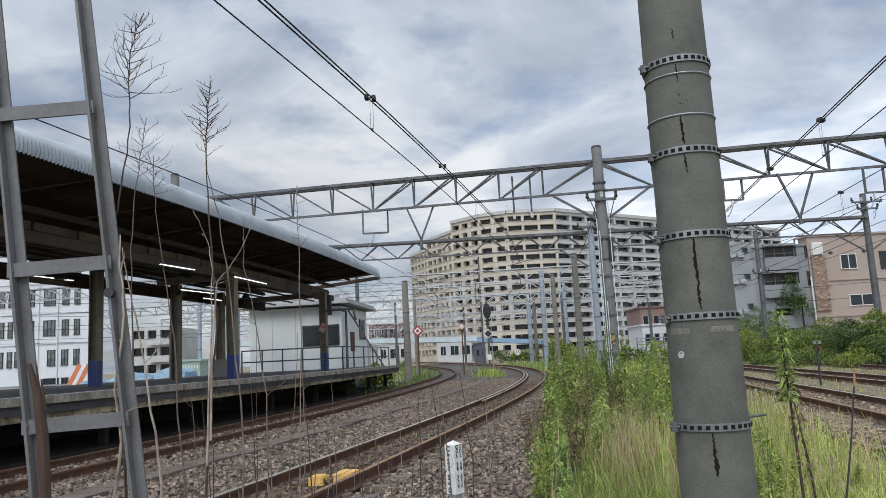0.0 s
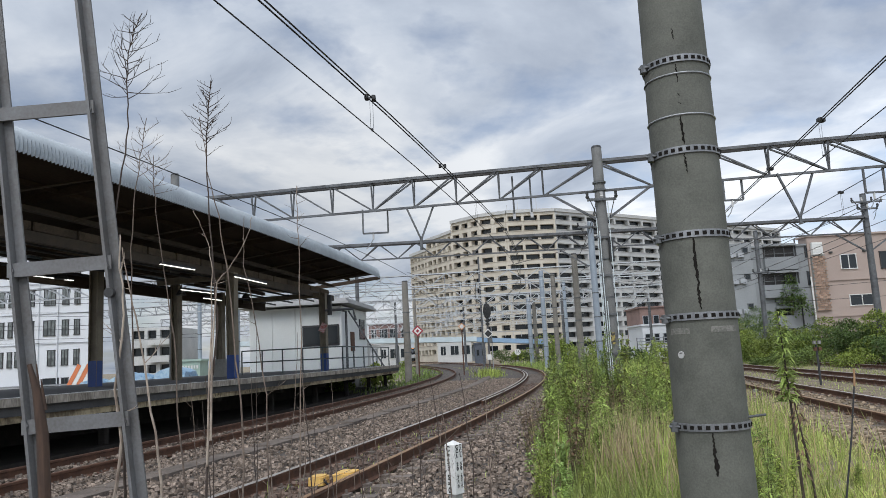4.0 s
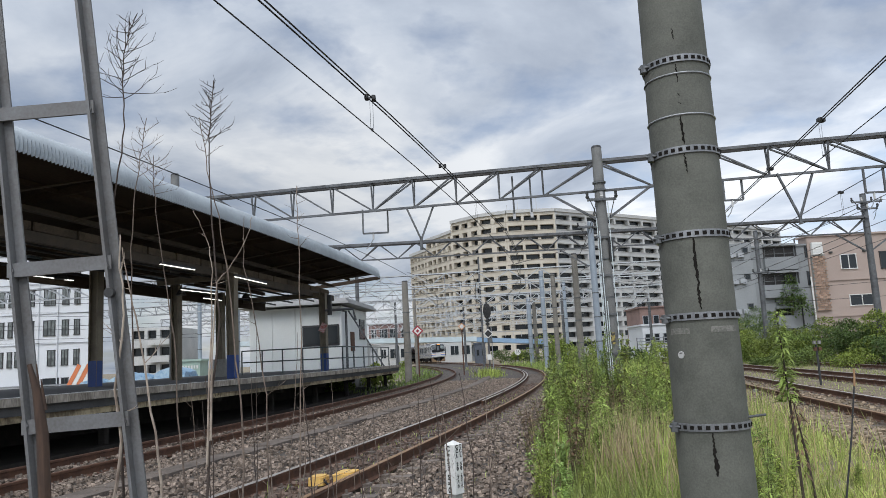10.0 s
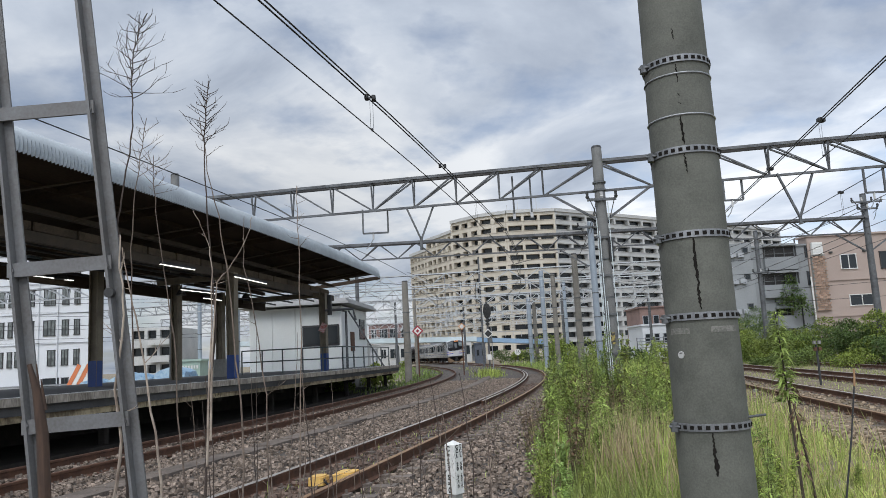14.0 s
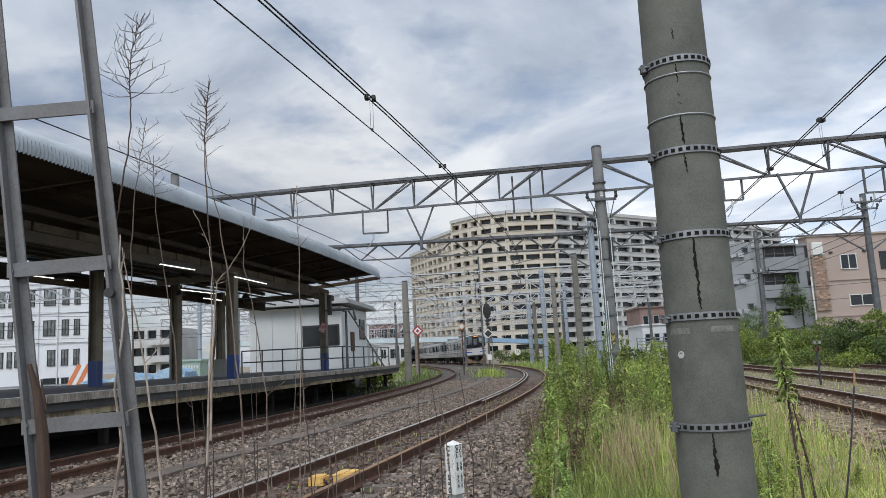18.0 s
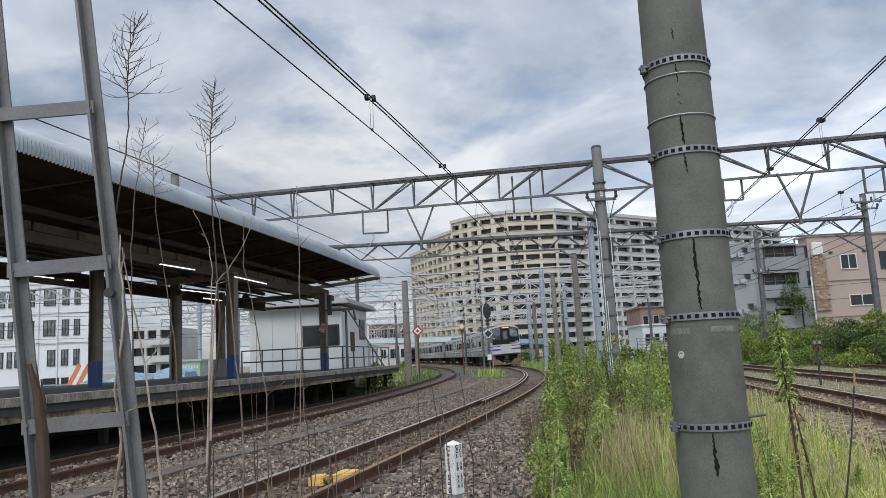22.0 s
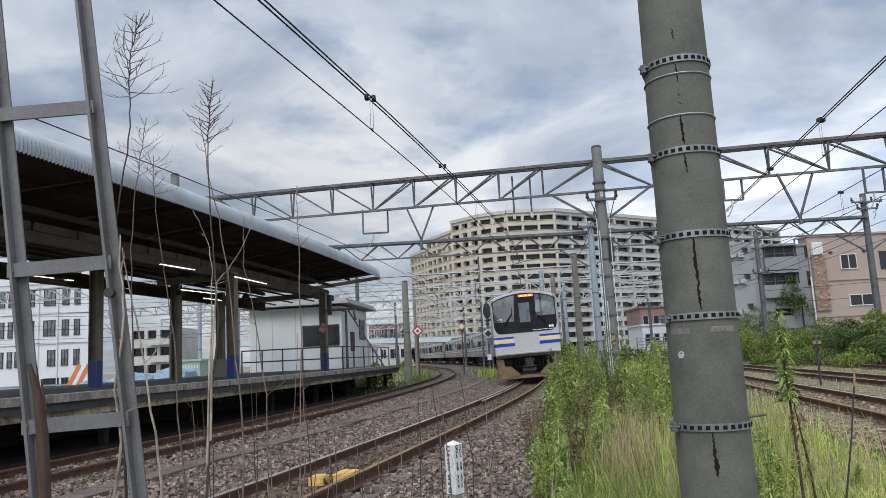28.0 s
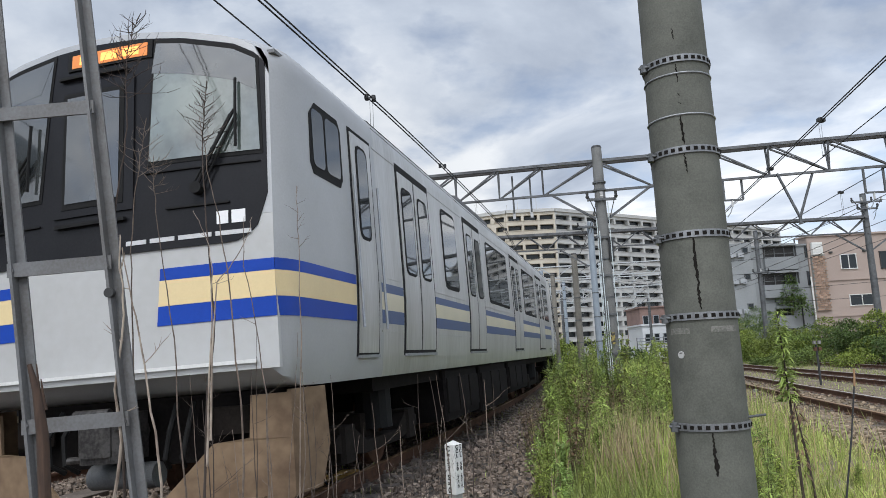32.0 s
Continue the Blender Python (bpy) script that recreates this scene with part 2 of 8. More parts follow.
def part(name, g, material, parent, label="", smooth=False, at=None):
    """One mesh under a thing or under a part."""
    me = g if isinstance(g, bpy.types.Mesh) else g.mesh(name, material, smooth)
    ob = new(name, me)
    ob.parent = parent
    if at is not None:
        ob.matrix_basis = at if isinstance(at, Matrix) else Matrix.Translation(at)
    if label:
        tagged(ob, label)
    return ob


def thing(name, loc, label, category, group="", rz=0.0):
    ob = new(name)
    ob.empty_display_size = 0.2
    ob.matrix_basis = Matrix.Translation(loc) @ Matrix.Rotation(rz, 4, "Z")
    return tagged(ob, label, category, group)


def structure(name, g, material, label, category, smooth=False, kind="structure"):
    return tagged(new(name, g.mesh(name, material, smooth)), label, category, kind=kind)


# ---- plan: the lines of the tracks, x over y ----
A_POLY = (-1.0959, 7.4513, -15.3433, 3.8225, 14.8064, -3.8365)
B_POLY = (1.2929, -3.4574, -5.4643, 16.107, -8.5746)


def poly(c, y):
    t, r = y / 60.0, 0.0
    for k in c:
        r = r * t + k
    return r


def slope(c, y):
    return (poly(c, y + 0.05) - poly(c, y - 0.05)) / 0.1


def line_a(y):
    if y > 105:
        return poly(A_POLY, 105) + slope(A_POLY, 105) * (y - 105) - 0.0007 * (y - 105) ** 2
    if y < 4:
        return poly(A_POLY, 4) + slope(A_POLY, 4) * (y - 4)
    return poly(A_POLY, y)


def line_b(y):
    if y > 95:
        return poly(B_POLY, 95) + slope(B_POLY, 95) * (y - 95)
    if y < 6:
        return poly(B_POLY, 6) + slope(B_POLY, 6) * (y - 6)
    return poly(B_POLY, y)


def trace(line, y0, y1, step, off=0.0, z=0.0):
    """Points along a line, off metres to its right."""
    out = []
    n = max(2, int((y1 - y0) / step) + 1)
    for i in range(n):
        y = y0 + (y1 - y0) * i / (n - 1)
        m = (line(y + 0.1) - line(y - 0.1)) / 0.2
        k = math.hypot(1, m)
        out.append(Vector((line(y) + off / k, y - off * m / k, z)))
    return out


def line_c(y):
    return 5.40 + 0.178 * y + 0.00003 * y * y


def line_d(y):
    return 9.35 + 0.152 * y


# ---- ground and tracks ----
def grid_sheet(rows, mi=0):
    """A sheet through rows of points of equal length."""
    g = G()
    n = len(rows[0])
    g.v = [tuple(q) for r in rows for q in r]
    for i in range(len(rows) - 1):
        for k in range(n - 1):
            g.f.append((i * n + k, i * n + k + 1, (i + 1) * n + k + 1, (i + 1) * n + k))
            g.m.append(mi)
    return g


def uneven(x, y, s, a):
    return noise.noise((x * s, y * s, 3.7)) * a


def make_ground():
    xs = [-2500, -600, -200, -90, -50, -30, -22] + [-18 + 1.0 * i for i in range(49)] + [36, 45, 60, 90, 200, 600, 2500]
    ys = [-2500, -600, -150, -60, -30, -14] + [-8 + 1.0 * i for i in range(64)] + [60, 68, 80, 100, 130, 170, 250, 400, 900, 2500]
    rows = [[(x, y, -0.30 + (uneven(x, y, 0.35, 0.05) if abs(x) < 40 and -10 < y < 60 else 0.0)) for x in xs] for y in ys]
    structure("ground", grid_sheet(rows), SOIL, "dry brown soil ground of the railway yard", "ground", True)


make_ground()


def make_bed(name, line, y0, y1, left, right, label, material=BALLAST_BED, drop=0.0):
    """A ballast bed with shoulders, left and right of a line."""
    rows = []
    n = int((y1 - y0) / 0.8) + 1
    offs = [left - 0.5, left - 0.15] + [left + (right - left) * i / 8 for i in range(9)] + [right + 0.15, right + 0.5]
    for i in range(n):
        y = y0 + (y1 - y0) * i / (n - 1)
        m = (line(y + 0.1) - line(y - 0.1)) / 0.2
        k = math.hypot(1, m)
        row = []
        for j, o in enumerate(offs):
            x, yy = line(y) + o / k, y - o * m / k
            z = (-0.34, -0.22)[j] if j < 2 else ((-0.22, -0.34)[j - 11] if j > 10 else -0.165 + uneven(x, yy, 1.7, 0.02))
            row.append((x, yy, z - drop))
        rows.append(row)
    return structure(name, grid_sheet(rows), material, label, "ballast", True)


make_bed("ballast_bed_1", line_a, -6, 150, -5.0, 2.5, "grey-brown crushed stone ballast under two curving tracks")
make_bed("ballast_bed_3", line_b, 30, 118, -2.6, 1.6, "dark ballast under the platform track beyond the platform", drop=0.04)
make_bed("ballast_bed_2", line_c, -6, 110, -1.35, 6.2, "brown weedy ballast under the straight tracks", WEEDY_BED)

RAIL_SEC = [(-0.0625, -0.15), (0.0625, -0.15), (0.0625, -0.138), (0.012, -0.12), (0.010, -0.045), (0.0325, -0.035), (0.0325, -0.006),
            (0.026, 0.0), (-0.026, 0.0), (-0.0325, -0.006), (-0.0325, -0.035), (-0.010, -0.045), (-0.012, -0.12), (-0.0625, -0.138)]


def rail_mesh(line, y0, y1, off, z, step=0.6):
    g = G()
    pts = trace(line, y0, y1, step, off, z)
    g.sweep(pts, RAIL_SEC)
    n = len(RAIL_SEC)
    for i in range((len(pts) - 1)):
        g.m[i * n + 7] = 1
        g.m[i * n + 6] = g.m[i * n + 8] = 1
    return g


def sleeper_mesh(mat_):
    g = G()
    g.prism([(-0.12, -0.10), (0.12, -0.10), (0.10, 0.06), (-0.10, 0.06)], -1.0, 1.0, "x")
    for sx in (-0.533, 0.533):
        g.box((sx, 0, 0.075), (0.34, 0.15, 0.03), bev=0.02)
        for q in (-0.11, 0.11):
            g.tube([(sx + q, 0.03, 0.08), (sx + q, 0.03, 0.13)], 0.018, 6)
    return g.mesh("sleeper", mat_)


def make_track(label, line, y0, y1, cant, sleepers, guard=None, shiny=(RAIL_TOP, RAIL_TOP)):
    t = thing("railway_track", (0, 0, 0), label, "track", "tracks of the yard")
    for off, z, top in ((-0.566, 0.0, shiny[0]), (0.566, cant, shiny[1])):
        part("rail", rail_mesh(line, y0, y1, off, z), [RUST, top], t, "rusty steel rail with a worn head", True)
    if guard:
        part("guard_rail", rail_mesh(line, guard[0], guard[1], -0.40, 0.0), [RUST, RAIL_TOP], t, "second rail laid inside the curve", True)
    me = sleeper_mesh(SLEEPER)
    ys0, ys1 = sleepers
    y = ys0
    while y < ys1:
        m = (line(y + 0.1) - line(y - 0.1)) / 0.2
        part("sleeper", me, SLEEPER, t, at=Matrix.Translation((line(y), y, -0.225 + cant / 2)) @ Matrix.Rotation(-math.atan(m), 4, "Z") @ Matrix.Rotation(-math.asin(cant / 1.13), 4, "Y"))
        y += 0.62 / math.hypot(1, m)
    return t


# orange-brown head, lighter than RUST: light on the top face put into it
RUST_TOP = mat("orange_brown_head_lit", (0.30, 0.185, 0.10), (0.19, 0.11, 0.06), 0.6, 0.2, scale=3, fine=80, stretch=(1, 0.1, 1))
make_track("curving single track with two rusty rails and check rail", line_a, -6, 200, 0.042, (4, 48), (21, 66), (RAIL_TOP, RUST_TOP))
make_track("rusty track beside the old platform", line_b, -4, 120, 0.0, (6, 46), None, (RUST, RUST))
make_track("track with one shiny and one brown rail in weeds", line_c, -6, 120, 0.0, (6, 40), None, (RUST_TOP, RAIL_TOP))
make_track("weedy track with worn rails beside the hedge", line_d, -6, 120, 0.0, (10, 40), None)
make_track("rusty track running along the bushes", lambda y: line_d(y) + 4.3, -6, 120, 0.0, (10, 40), None)


def stones(name, n, place, size, material, label, seed):
    """Loose angular stones, joined."""
    r = np.random.RandomState(seed)
    base = np.array([(-1, -1, -1), (1, -1, -1), (1, 1, -1), (-1, 1, -1), (-1, -1, 1), (1, -1, 1), (1, 1, 1), (-1, 1, 1)], float)
    faces = np.array([(3, 2, 1, 0), (4, 5, 6, 7), (0, 1, 5, 4), (1, 2, 6, 5), (2, 3, 7, 6), (3, 0, 4, 7)])
    vs, fs, k = [], [], 0
    while k < n:
        q = place(r)
        if q is None:
            continue
        s = size[0] + (size[1] - size[0]) * r.rand() ** 1.6
        v = base * (0.55 + 0.55 * r.rand(8, 1)) * np.array((1, 0.6 + 0.5 * r.rand(), 0.5 + 0.4 * r.rand()))
        a, b, c = r.rand(3) * 6.28
        ca, sa, cb, sb = math.cos(a), math.sin(a), math.cos(b * 0.2), math.sin(b * 0.2)
        rot = np.array(((ca, -sa, 0), (sa, ca, 0), (0, 0, 1))) @ np.array(((1, 0, 0), (0, cb, -sb), (0, sb, cb)))
        vs.append(v @ rot.T * s + np.array(q))
        fs.append(faces + 8 * k)
        k += 1
    me = bpy.data.meshes.new(name)
    me.from_pydata(np.concatenate(vs).tolist(), [], np.concatenate(fs).tolist())
    me.materials.append(material)
    return tagged(new(name, me), label, "gravel", kind="stuff")


def on_bed(lo, hi, y0, y1, power, line=line_a, z=-0.155, skip=()):
    def place(r):
        y = y0 + (y1 - y0) * r.rand() ** power
        m = (line(y + 0.1) - line(y - 0.1)) / 0.2
        o = lo + (hi - lo) * r.rand()
        for c, w in skip:
            if abs(o - c) < w:
                return None
        k = math.hypot(1, m)
        return (line(y) + o / k, y - o * m / k, z + 0.035 * r.rand())
    return place


stones("ballast_stones", 44000, on_bed(-5.2, 2.9, 4.5, 42, 2.0, skip=((-0.566, 0.07), (0.566, 0.07), (0, 0.5))), (0.013, 0.036), BALLAST, "loose grey-brown crushed ballast stones", 5)
stones("rusty_ballast_stones", 4000, on_bed(-0.5, 0.5, 5, 34, 1.8, z=-0.165), (0.017, 0.038), RUST_BALLAST, "rust-stained ballast stones between the rails", 6)
stones("siding_ballast_stones", 2500, on_bed(-1.6, 1.3, 6, 30, 1.5, line_c, -0.17), (0.02, 0.045), TAN_STONE, "brown ballast stones along the straight track", 7)
stones("shoulder_stones", 2200, on_bed(-1.75, -0.75, 7, 22, 1.3, line_c, -0.2), (0.02, 0.045), TAN_STONE, "pale loose stones on the straight track's shoulder", 8)


def trough_line(y):
    return line_a(y) - 2.82


TROUGH = mat("dirty_trough_concrete", (0.165, 0.135, 0.112), (0.085, 0.068, 0.057), 0.95, scale=2.5, fine=40, amount=0.7, vary=0.15)


def make_trough():
    t = thing("cable_trough", (0, 0, 0), "grey concrete cable trough with cover slabs in the ballast", "cable trough")
    g = G()
    g.box((0, 0, 0), (0.40, 0.98, 0.12), bev=0.015)
    me = g.mesh("cover_slab", TROUGH)
    y = 5.0
    r = random.Random(3)
    while y < 49:
        m = (trough_line(y + 0.1) - trough_line(y - 0.1)) / 0.2
        part("cover_slab", me, TROUGH, t, at=Matrix.Translation((trough_line(y) + r.uniform(-0.015, 0.015), y, -0.155 + r.uniform(-0.012, 0.012))) @ Matrix.Rotation(-math.atan(m) + r.uniform(-0.02, 0.02), 4, "Z"))
        y += 1.0 / math.hypot(1, m)


make_trough()

# ---- platform ----
ASPHALT = mat("platform_asphalt", (0.085, 0.085, 0.085), (0.05, 0.05, 0.05), 0.9, scale=2, fine=70)
EDGE_BEAM = mat("yellowed_edge_beam", (0.46, 0.385, 0.25), (0.13, 0.10, 0.065), 0.9, scale=1.6, fine=18, amount=0.8, stretch=(1, 0.7, 0.4))
EDGE_STONE = mat("stained_platform_edge", (0.36, 0.325, 0.27), (0.12, 0.10, 0.08), 0.9, scale=2.5, fine=30, amount=0.7, stretch=(1, 1, 0.3))
TAN_PAINT = mat("tan_painted_steel", (0.20, 0.168, 0.118), (0.10, 0.082, 0.056), 0.6, scale=3)
BEAM_PAINT = mat("brown_painted_steel", (0.075, 0.056, 0.038), (0.038, 0.029, 0.02), 0.7, scale=3)
PANEL_TAN = mat("stained_tan_panel", (0.12, 0.09, 0.06), (0.05, 0.037, 0.025), 0.85, scale=2.5, fine=30, amount=0.6, vary=0.2)
BLUE_PAINT = mat("blue_painted_steel", (0.018, 0.055, 0.22), (0.014, 0.04, 0.15), 0.5, scale=4, amount=0.3)
ROOF_SHEET = mat("grey_blue_corrugated_sheet", (0.345, 0.385, 0.41), (0.25, 0.28, 0.30), 0.5, 0.15, scale=1.5, fine=35, amount=0.5)
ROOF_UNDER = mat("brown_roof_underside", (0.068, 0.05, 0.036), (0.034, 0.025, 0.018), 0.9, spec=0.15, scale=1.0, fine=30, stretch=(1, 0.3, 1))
TUBE_LIGHT = glow("fluorescent_tube", (1.0, 0.98, 0.92), 2.2)
# near-black for all that stands under the deck: its shade as base colour
DECK_SHADE = mat("under_deck_shade_concrete", (0.04, 0.036, 0.032), (0.02, 0.018, 0.016), 0.95, spec=0.1)
DECK = 0.95
P_EDGE = -1.50


def make_platform():
    p = thing("station_platform", (0, 0, 0), "old concrete station platform on posts with a stained edge", "platform")
    tagged(p, kind="structure")
    y0, y1 = -6, 39.5
    g = G()
    pts = trace(line_b, y0, y1, 0.9, P_EDGE)
    g.sweep(pts, [(-0.06, DECK - 0.004), (-8.2, DECK + 0.02), (-8.2, DECK - 0.28), (-0.06, DECK - 0.28)])
    part("deck", g, ASPHALT, p, "dark asphalt platform deck")
    # edge slabs
    pts = trace(line_b, y0, y1, 1.99, P_EDGE)
    r = random.Random(11)
    for a, b in zip(pts[:-1], pts[1:]):
        d = (b - a)
        g = G()
        g.box((0, 0, 0), (0.55, d.length - 0.012, 0.13), bev=0.012)
        part("edge_slab", g, EDGE_STONE, p, at=Matrix.Translation((a + b) / 2 + Vector((-0.25 + r.uniform(-0.012, 0.012), 0, DECK - 0.055))) @ Matrix.Rotation(-math.atan2(d.x, d.y), 4, "Z"))
    g = G()
    g.sweep(trace(line_b, y0, y1, 0.9, P_EDGE - 0.28, DECK + 0.014), [(-0.09, 0), (0.09, 0), (0.09, 0.004), (-0.09, 0.004)])
    part("edge_line", g, WHITE_PAINT, p, "worn white line along the edge")
    g = G()
    g.sweep(trace(line_b, y0, y1, 0.9, P_EDGE), [(-0.14, DECK - 0.13), (-0.14, DECK - 0.40), (-0.34, DECK - 0.40), (-0.34, DECK - 0.13)])
    part("edge_beam", g, EDGE_BEAM, p, "stained concrete edge beam")
    g = G()
    g.box((0, 0, 0), (0.16, 0.2, 0.95), bev=0.02)
    me = g.mesh("post", DECK_SHADE)
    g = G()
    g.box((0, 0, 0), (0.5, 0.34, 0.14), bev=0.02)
    me2 = g.mesh("corbel", DECK_SHADE)
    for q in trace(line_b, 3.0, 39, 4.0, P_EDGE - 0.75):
        part("post", me, DECK_SHADE, p, at=(q.x, q.y, 0.14))
        part("corbel", me2, DECK_SHADE, p, at=(q.x + 0.12, q.y, 0.5))
    g = G()
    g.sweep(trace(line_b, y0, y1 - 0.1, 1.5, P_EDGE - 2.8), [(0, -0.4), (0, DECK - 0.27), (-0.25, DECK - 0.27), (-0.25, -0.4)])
    part("inner_wall", g, DECK_SHADE, p, "wall under the deck, coloured dark as shade")
    # added sheet over the ground, dark where the deck keeps light out
    g = G()
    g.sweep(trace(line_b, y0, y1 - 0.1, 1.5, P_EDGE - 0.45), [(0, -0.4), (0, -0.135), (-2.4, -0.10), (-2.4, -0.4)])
    part("under_floor", g, DECK_SHADE, p, "added floor under the deck, coloured dark as shade")
    return p


make_platform()
ROW_A = [(-8.75, 12.4), (-6.36, 22.0), (-4.98, 30.0)]
ROW_B = [(-9.47, 20.0), (-8.93, 24.5), (-8.45, 27.7)]
BLUE_FEET = ROW_A + ROW_B[:1]
EAVE_Z = 5.08


def make_canopy():
    c = thing("platform_canopy", (0, 0, DECK), "platform canopy with corrugated rolled edge on tan columns", "canopy")
    up = Matrix.Translation((0, 0, -DECK))
    y0, y1 = 2.0, 33.4

    def roof_at(off):
        d = -1.35 - off
        return EAVE_Z + 0.06 - 0.085 * min(d, 7.9 - d)
    # roof sheet
    g = G()
    rows = []
    offs = [-1.4, -2.6, -3.6, -4.6, -5.45, -6.4, -7.4, -8.4, -9.2]
    for q in range(40):
        y = y0 + (y1 - y0) * q / 39
        m = (line_b(y + 0.1) - line_b(y - 0.1)) / 0.2
        k = math.hypot(1, m)
        rows.append([(line_b(y) + o / k, y - o * m / k, roof_at(o)) for o in offs])
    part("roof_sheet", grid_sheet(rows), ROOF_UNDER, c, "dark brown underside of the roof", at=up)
    rows2 = [[(x, y, z + 0.05) for x, y, z in r] for r in rows]
    part("roof_cover", grid_sheet(rows2), ROOF_SHEET, c, at=up)
    # rolled corrugated edge, ribs across it
    for side in (1, -1):
        base = trace(line_b, y0, y1, 0.0225, -1.42 if side > 0 else -9.2)
        prof = [(-0.75, 0.40), (-0.45, 0.44), (-0.2, 0.44), (0.0, 0.40), (0.14, 0.31), (0.215, 0.18), (0.235, 0.04), (0.225, -0.09)]
        rows = []
        if side < 0:
            base = base[::4]
        for i, q in enumerate(base):
            d = (base[min(i + 1, len(base) - 1)] - base[max(i - 1, 0)]).normalized()
            x = Vector((d.y, -d.x, 0)) * side
            w = 0.014 * (1, 0, -1, 0)[i % 4] if side > 0 else 0
            rows.append([q + x * (px + w) + Vector((0, 0, EAVE_Z + pz - 0.02 + w)) for px, pz in prof])
        part("rolled_edge", grid_sheet(rows), ROOF_SHEET, c, "rolled corrugated sheet edge", True, at=up)
    # edge gutter board and purlins
    for off, z, w, h in ((-1.27, -0.05, 0.05, 0.10), (-2.6, -0.12, 0.06, 0.10), (-3.6, -0.2, 0.06, 0.10)):
        g = G()
        g.sweep(trace(line_b, y0, y1, 0.8, off, roof_at(off) + z), [(-w / 2, 0), (w / 2, 0), (w / 2, h), (-w / 2, h)])
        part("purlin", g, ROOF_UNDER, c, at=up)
    # long beams on the column rows
    for off in (-3.2, -6.4):
        for z, h in ((3.98, 0.22), (4.60, 0.10)) if off > -5 else ((3.72, 0.40), (4.42, 0.13)):
            g = G()
            g.sweep(trace(line_b, y0, 32.6, 0.8, off), [(-0.07, z), (0.07, z), (0.07, z + h), (-0.07, z + h)])
            part("long_beam", g, BEAM_PAINT if off > -5 else ROOF_UNDER, c, "brown painted steel beam", at=up)
    # row of infill panels on the lower beam
    pts = trace(line_b, 5.0, 32.0, 1.27, -3.2)
    rp = random.Random(4)
    for a, b in zip(pts[:-1], pts[1:]):
        d = b - a
        g = G()
        g.box((0, 0, 0), (0.06, d.length - 0.07, 0.18 + rp.uniform(-0.012, 0.012)), bev=0.012)
        part("infill_panel", g, PANEL_TAN, c, "tan infill panel", at=up @ Matrix.Translation((a + b) / 2 + Vector((0.01 * rp.uniform(-1, 1), 0, 4.315))) @ Matrix.Rotation(-math.atan2(d.x, d.y), 4, "Z"))
    # rafters and wall blocks between
    for i in range(13):
        y = 4.0 + 2.5 * i
        if y > 34:
            break
        a = trace(line_b, y, y + 0.2, 1, -1.3)[0]
        b = trace(line_b, y, y + 0.2, 1, -5.45)[0]
        d = trace(line_b, y, y + 0.2, 1, -9.2)[0]
        for k, (s, e, zs, ze) in enumerate(((a, b, roof_at(-1.3) - 0.1, roof_at(-5.45) - 0.16), (b, d, roof_at(-5.45) - 0.16, roof_at(-9.2) - 0.1))):
            g = G()
            g.beam((s.x, s.y, zs), (e.x, e.y, ze), 0.07, 0.16)
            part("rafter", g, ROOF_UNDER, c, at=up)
        # thin tie from the eave back to the beam
        q = trace(line_b, y + 1.1, y + 1.3, 1, -3.15)[0]
        e = trace(line_b, y + 2.3, y + 2.5, 1, -1.32)[0]
        if y < 31:
            g = G()
            g.tube([(q.x, q.y, 4.62), (e.x, e.y, roof_at(-1.3) - 0.06)], 0.022, 6)
            part("tie_rod", g, BEAM_PAINT, c, "thin brown tie rod", at=up)
    # cross beams between the rows, a dark clutter of pipes
    for (xa, ya), (xb, yb) in zip(ROW_A, ROW_B):
        g = G()
        g.beam((xa, ya, 4.0), (xb, ya + 0.9, 4.0), 0.12, 0.2)
        part("cross_beam", g, TAN_PAINT, c, at=up)
    # columns with blue feet
    for x, y in ROW_A + ROW_B:
        g = G()
        a, b_, c_ = 0.13, 0.10, 0.05
        g.prism([(-a, -a), (-b_, -a), (-b_, -c_), (b_, -c_), (b_, -a), (a, -a), (a, a), (b_, a), (b_, c_), (-b_, c_), (-b_, a), (-a, a)], 0.82, 4.08, "z")
        col = part("column", g, TAN_PAINT, c, "tan steel column", at=Matrix.Translation((x, y, -DECK)) @ Matrix.Rotation(-0.2, 4, "Z"))
        if (x, y) in BLUE_FEET:
            g = G()
            g.box((0, 0, DECK + 0.35), (0.27, 0.27, 0.68), bev=0.02)
            part("blue_foot", g, BLUE_PAINT, col, "blue painted column foot")
        elif y > 26:
            g = G()
            g.box((0, 0, DECK + 0.33), (0.42, 0.42, 0.64), bev=0.03)
            part("concrete_foot", g, CONCRETE, col, "pale concrete column foot")
    # lamps under the roof
    for xa, ya, xb, yb, z in ((-10.51, 18.48, -10.15, 20.09, 3.85), (-6.89, 17.8, -6.51, 19.17, 3.85), (-8.54, 23.82, -8.03, 25.68, 3.85), (-8.03, 24.49, -7.79, 25.67, 3.6), (-6.02, 21.08, -5.67, 23.46, 3.85), (-11.46, 17.6, -11.4, 19.4, 3.85)):
        a, b = Vector((xa, ya, z + 0.05)), Vector((xb, yb, z + 0.05))
        g = G()
        g.beam(a, b, 0.07, 0.05)
        h = part("lamp_housing", g, DARK_STEEL, c, "dark lamp housing", at=up)
        g = G()
        g.tube([a - Vector((0, 0, 0.05)), b - Vector((0, 0, 0.05))], 0.012, 8)
        part("lamp_tube", g, TUBE_LIGHT, h, "lit fluorescent tube")
    # pipes and conduits
    for off, z in ((-3.5, 4.02), (-4.2, 4.06), (-5.2, 4.05), (-6.0, 4.0)):
        g = G()
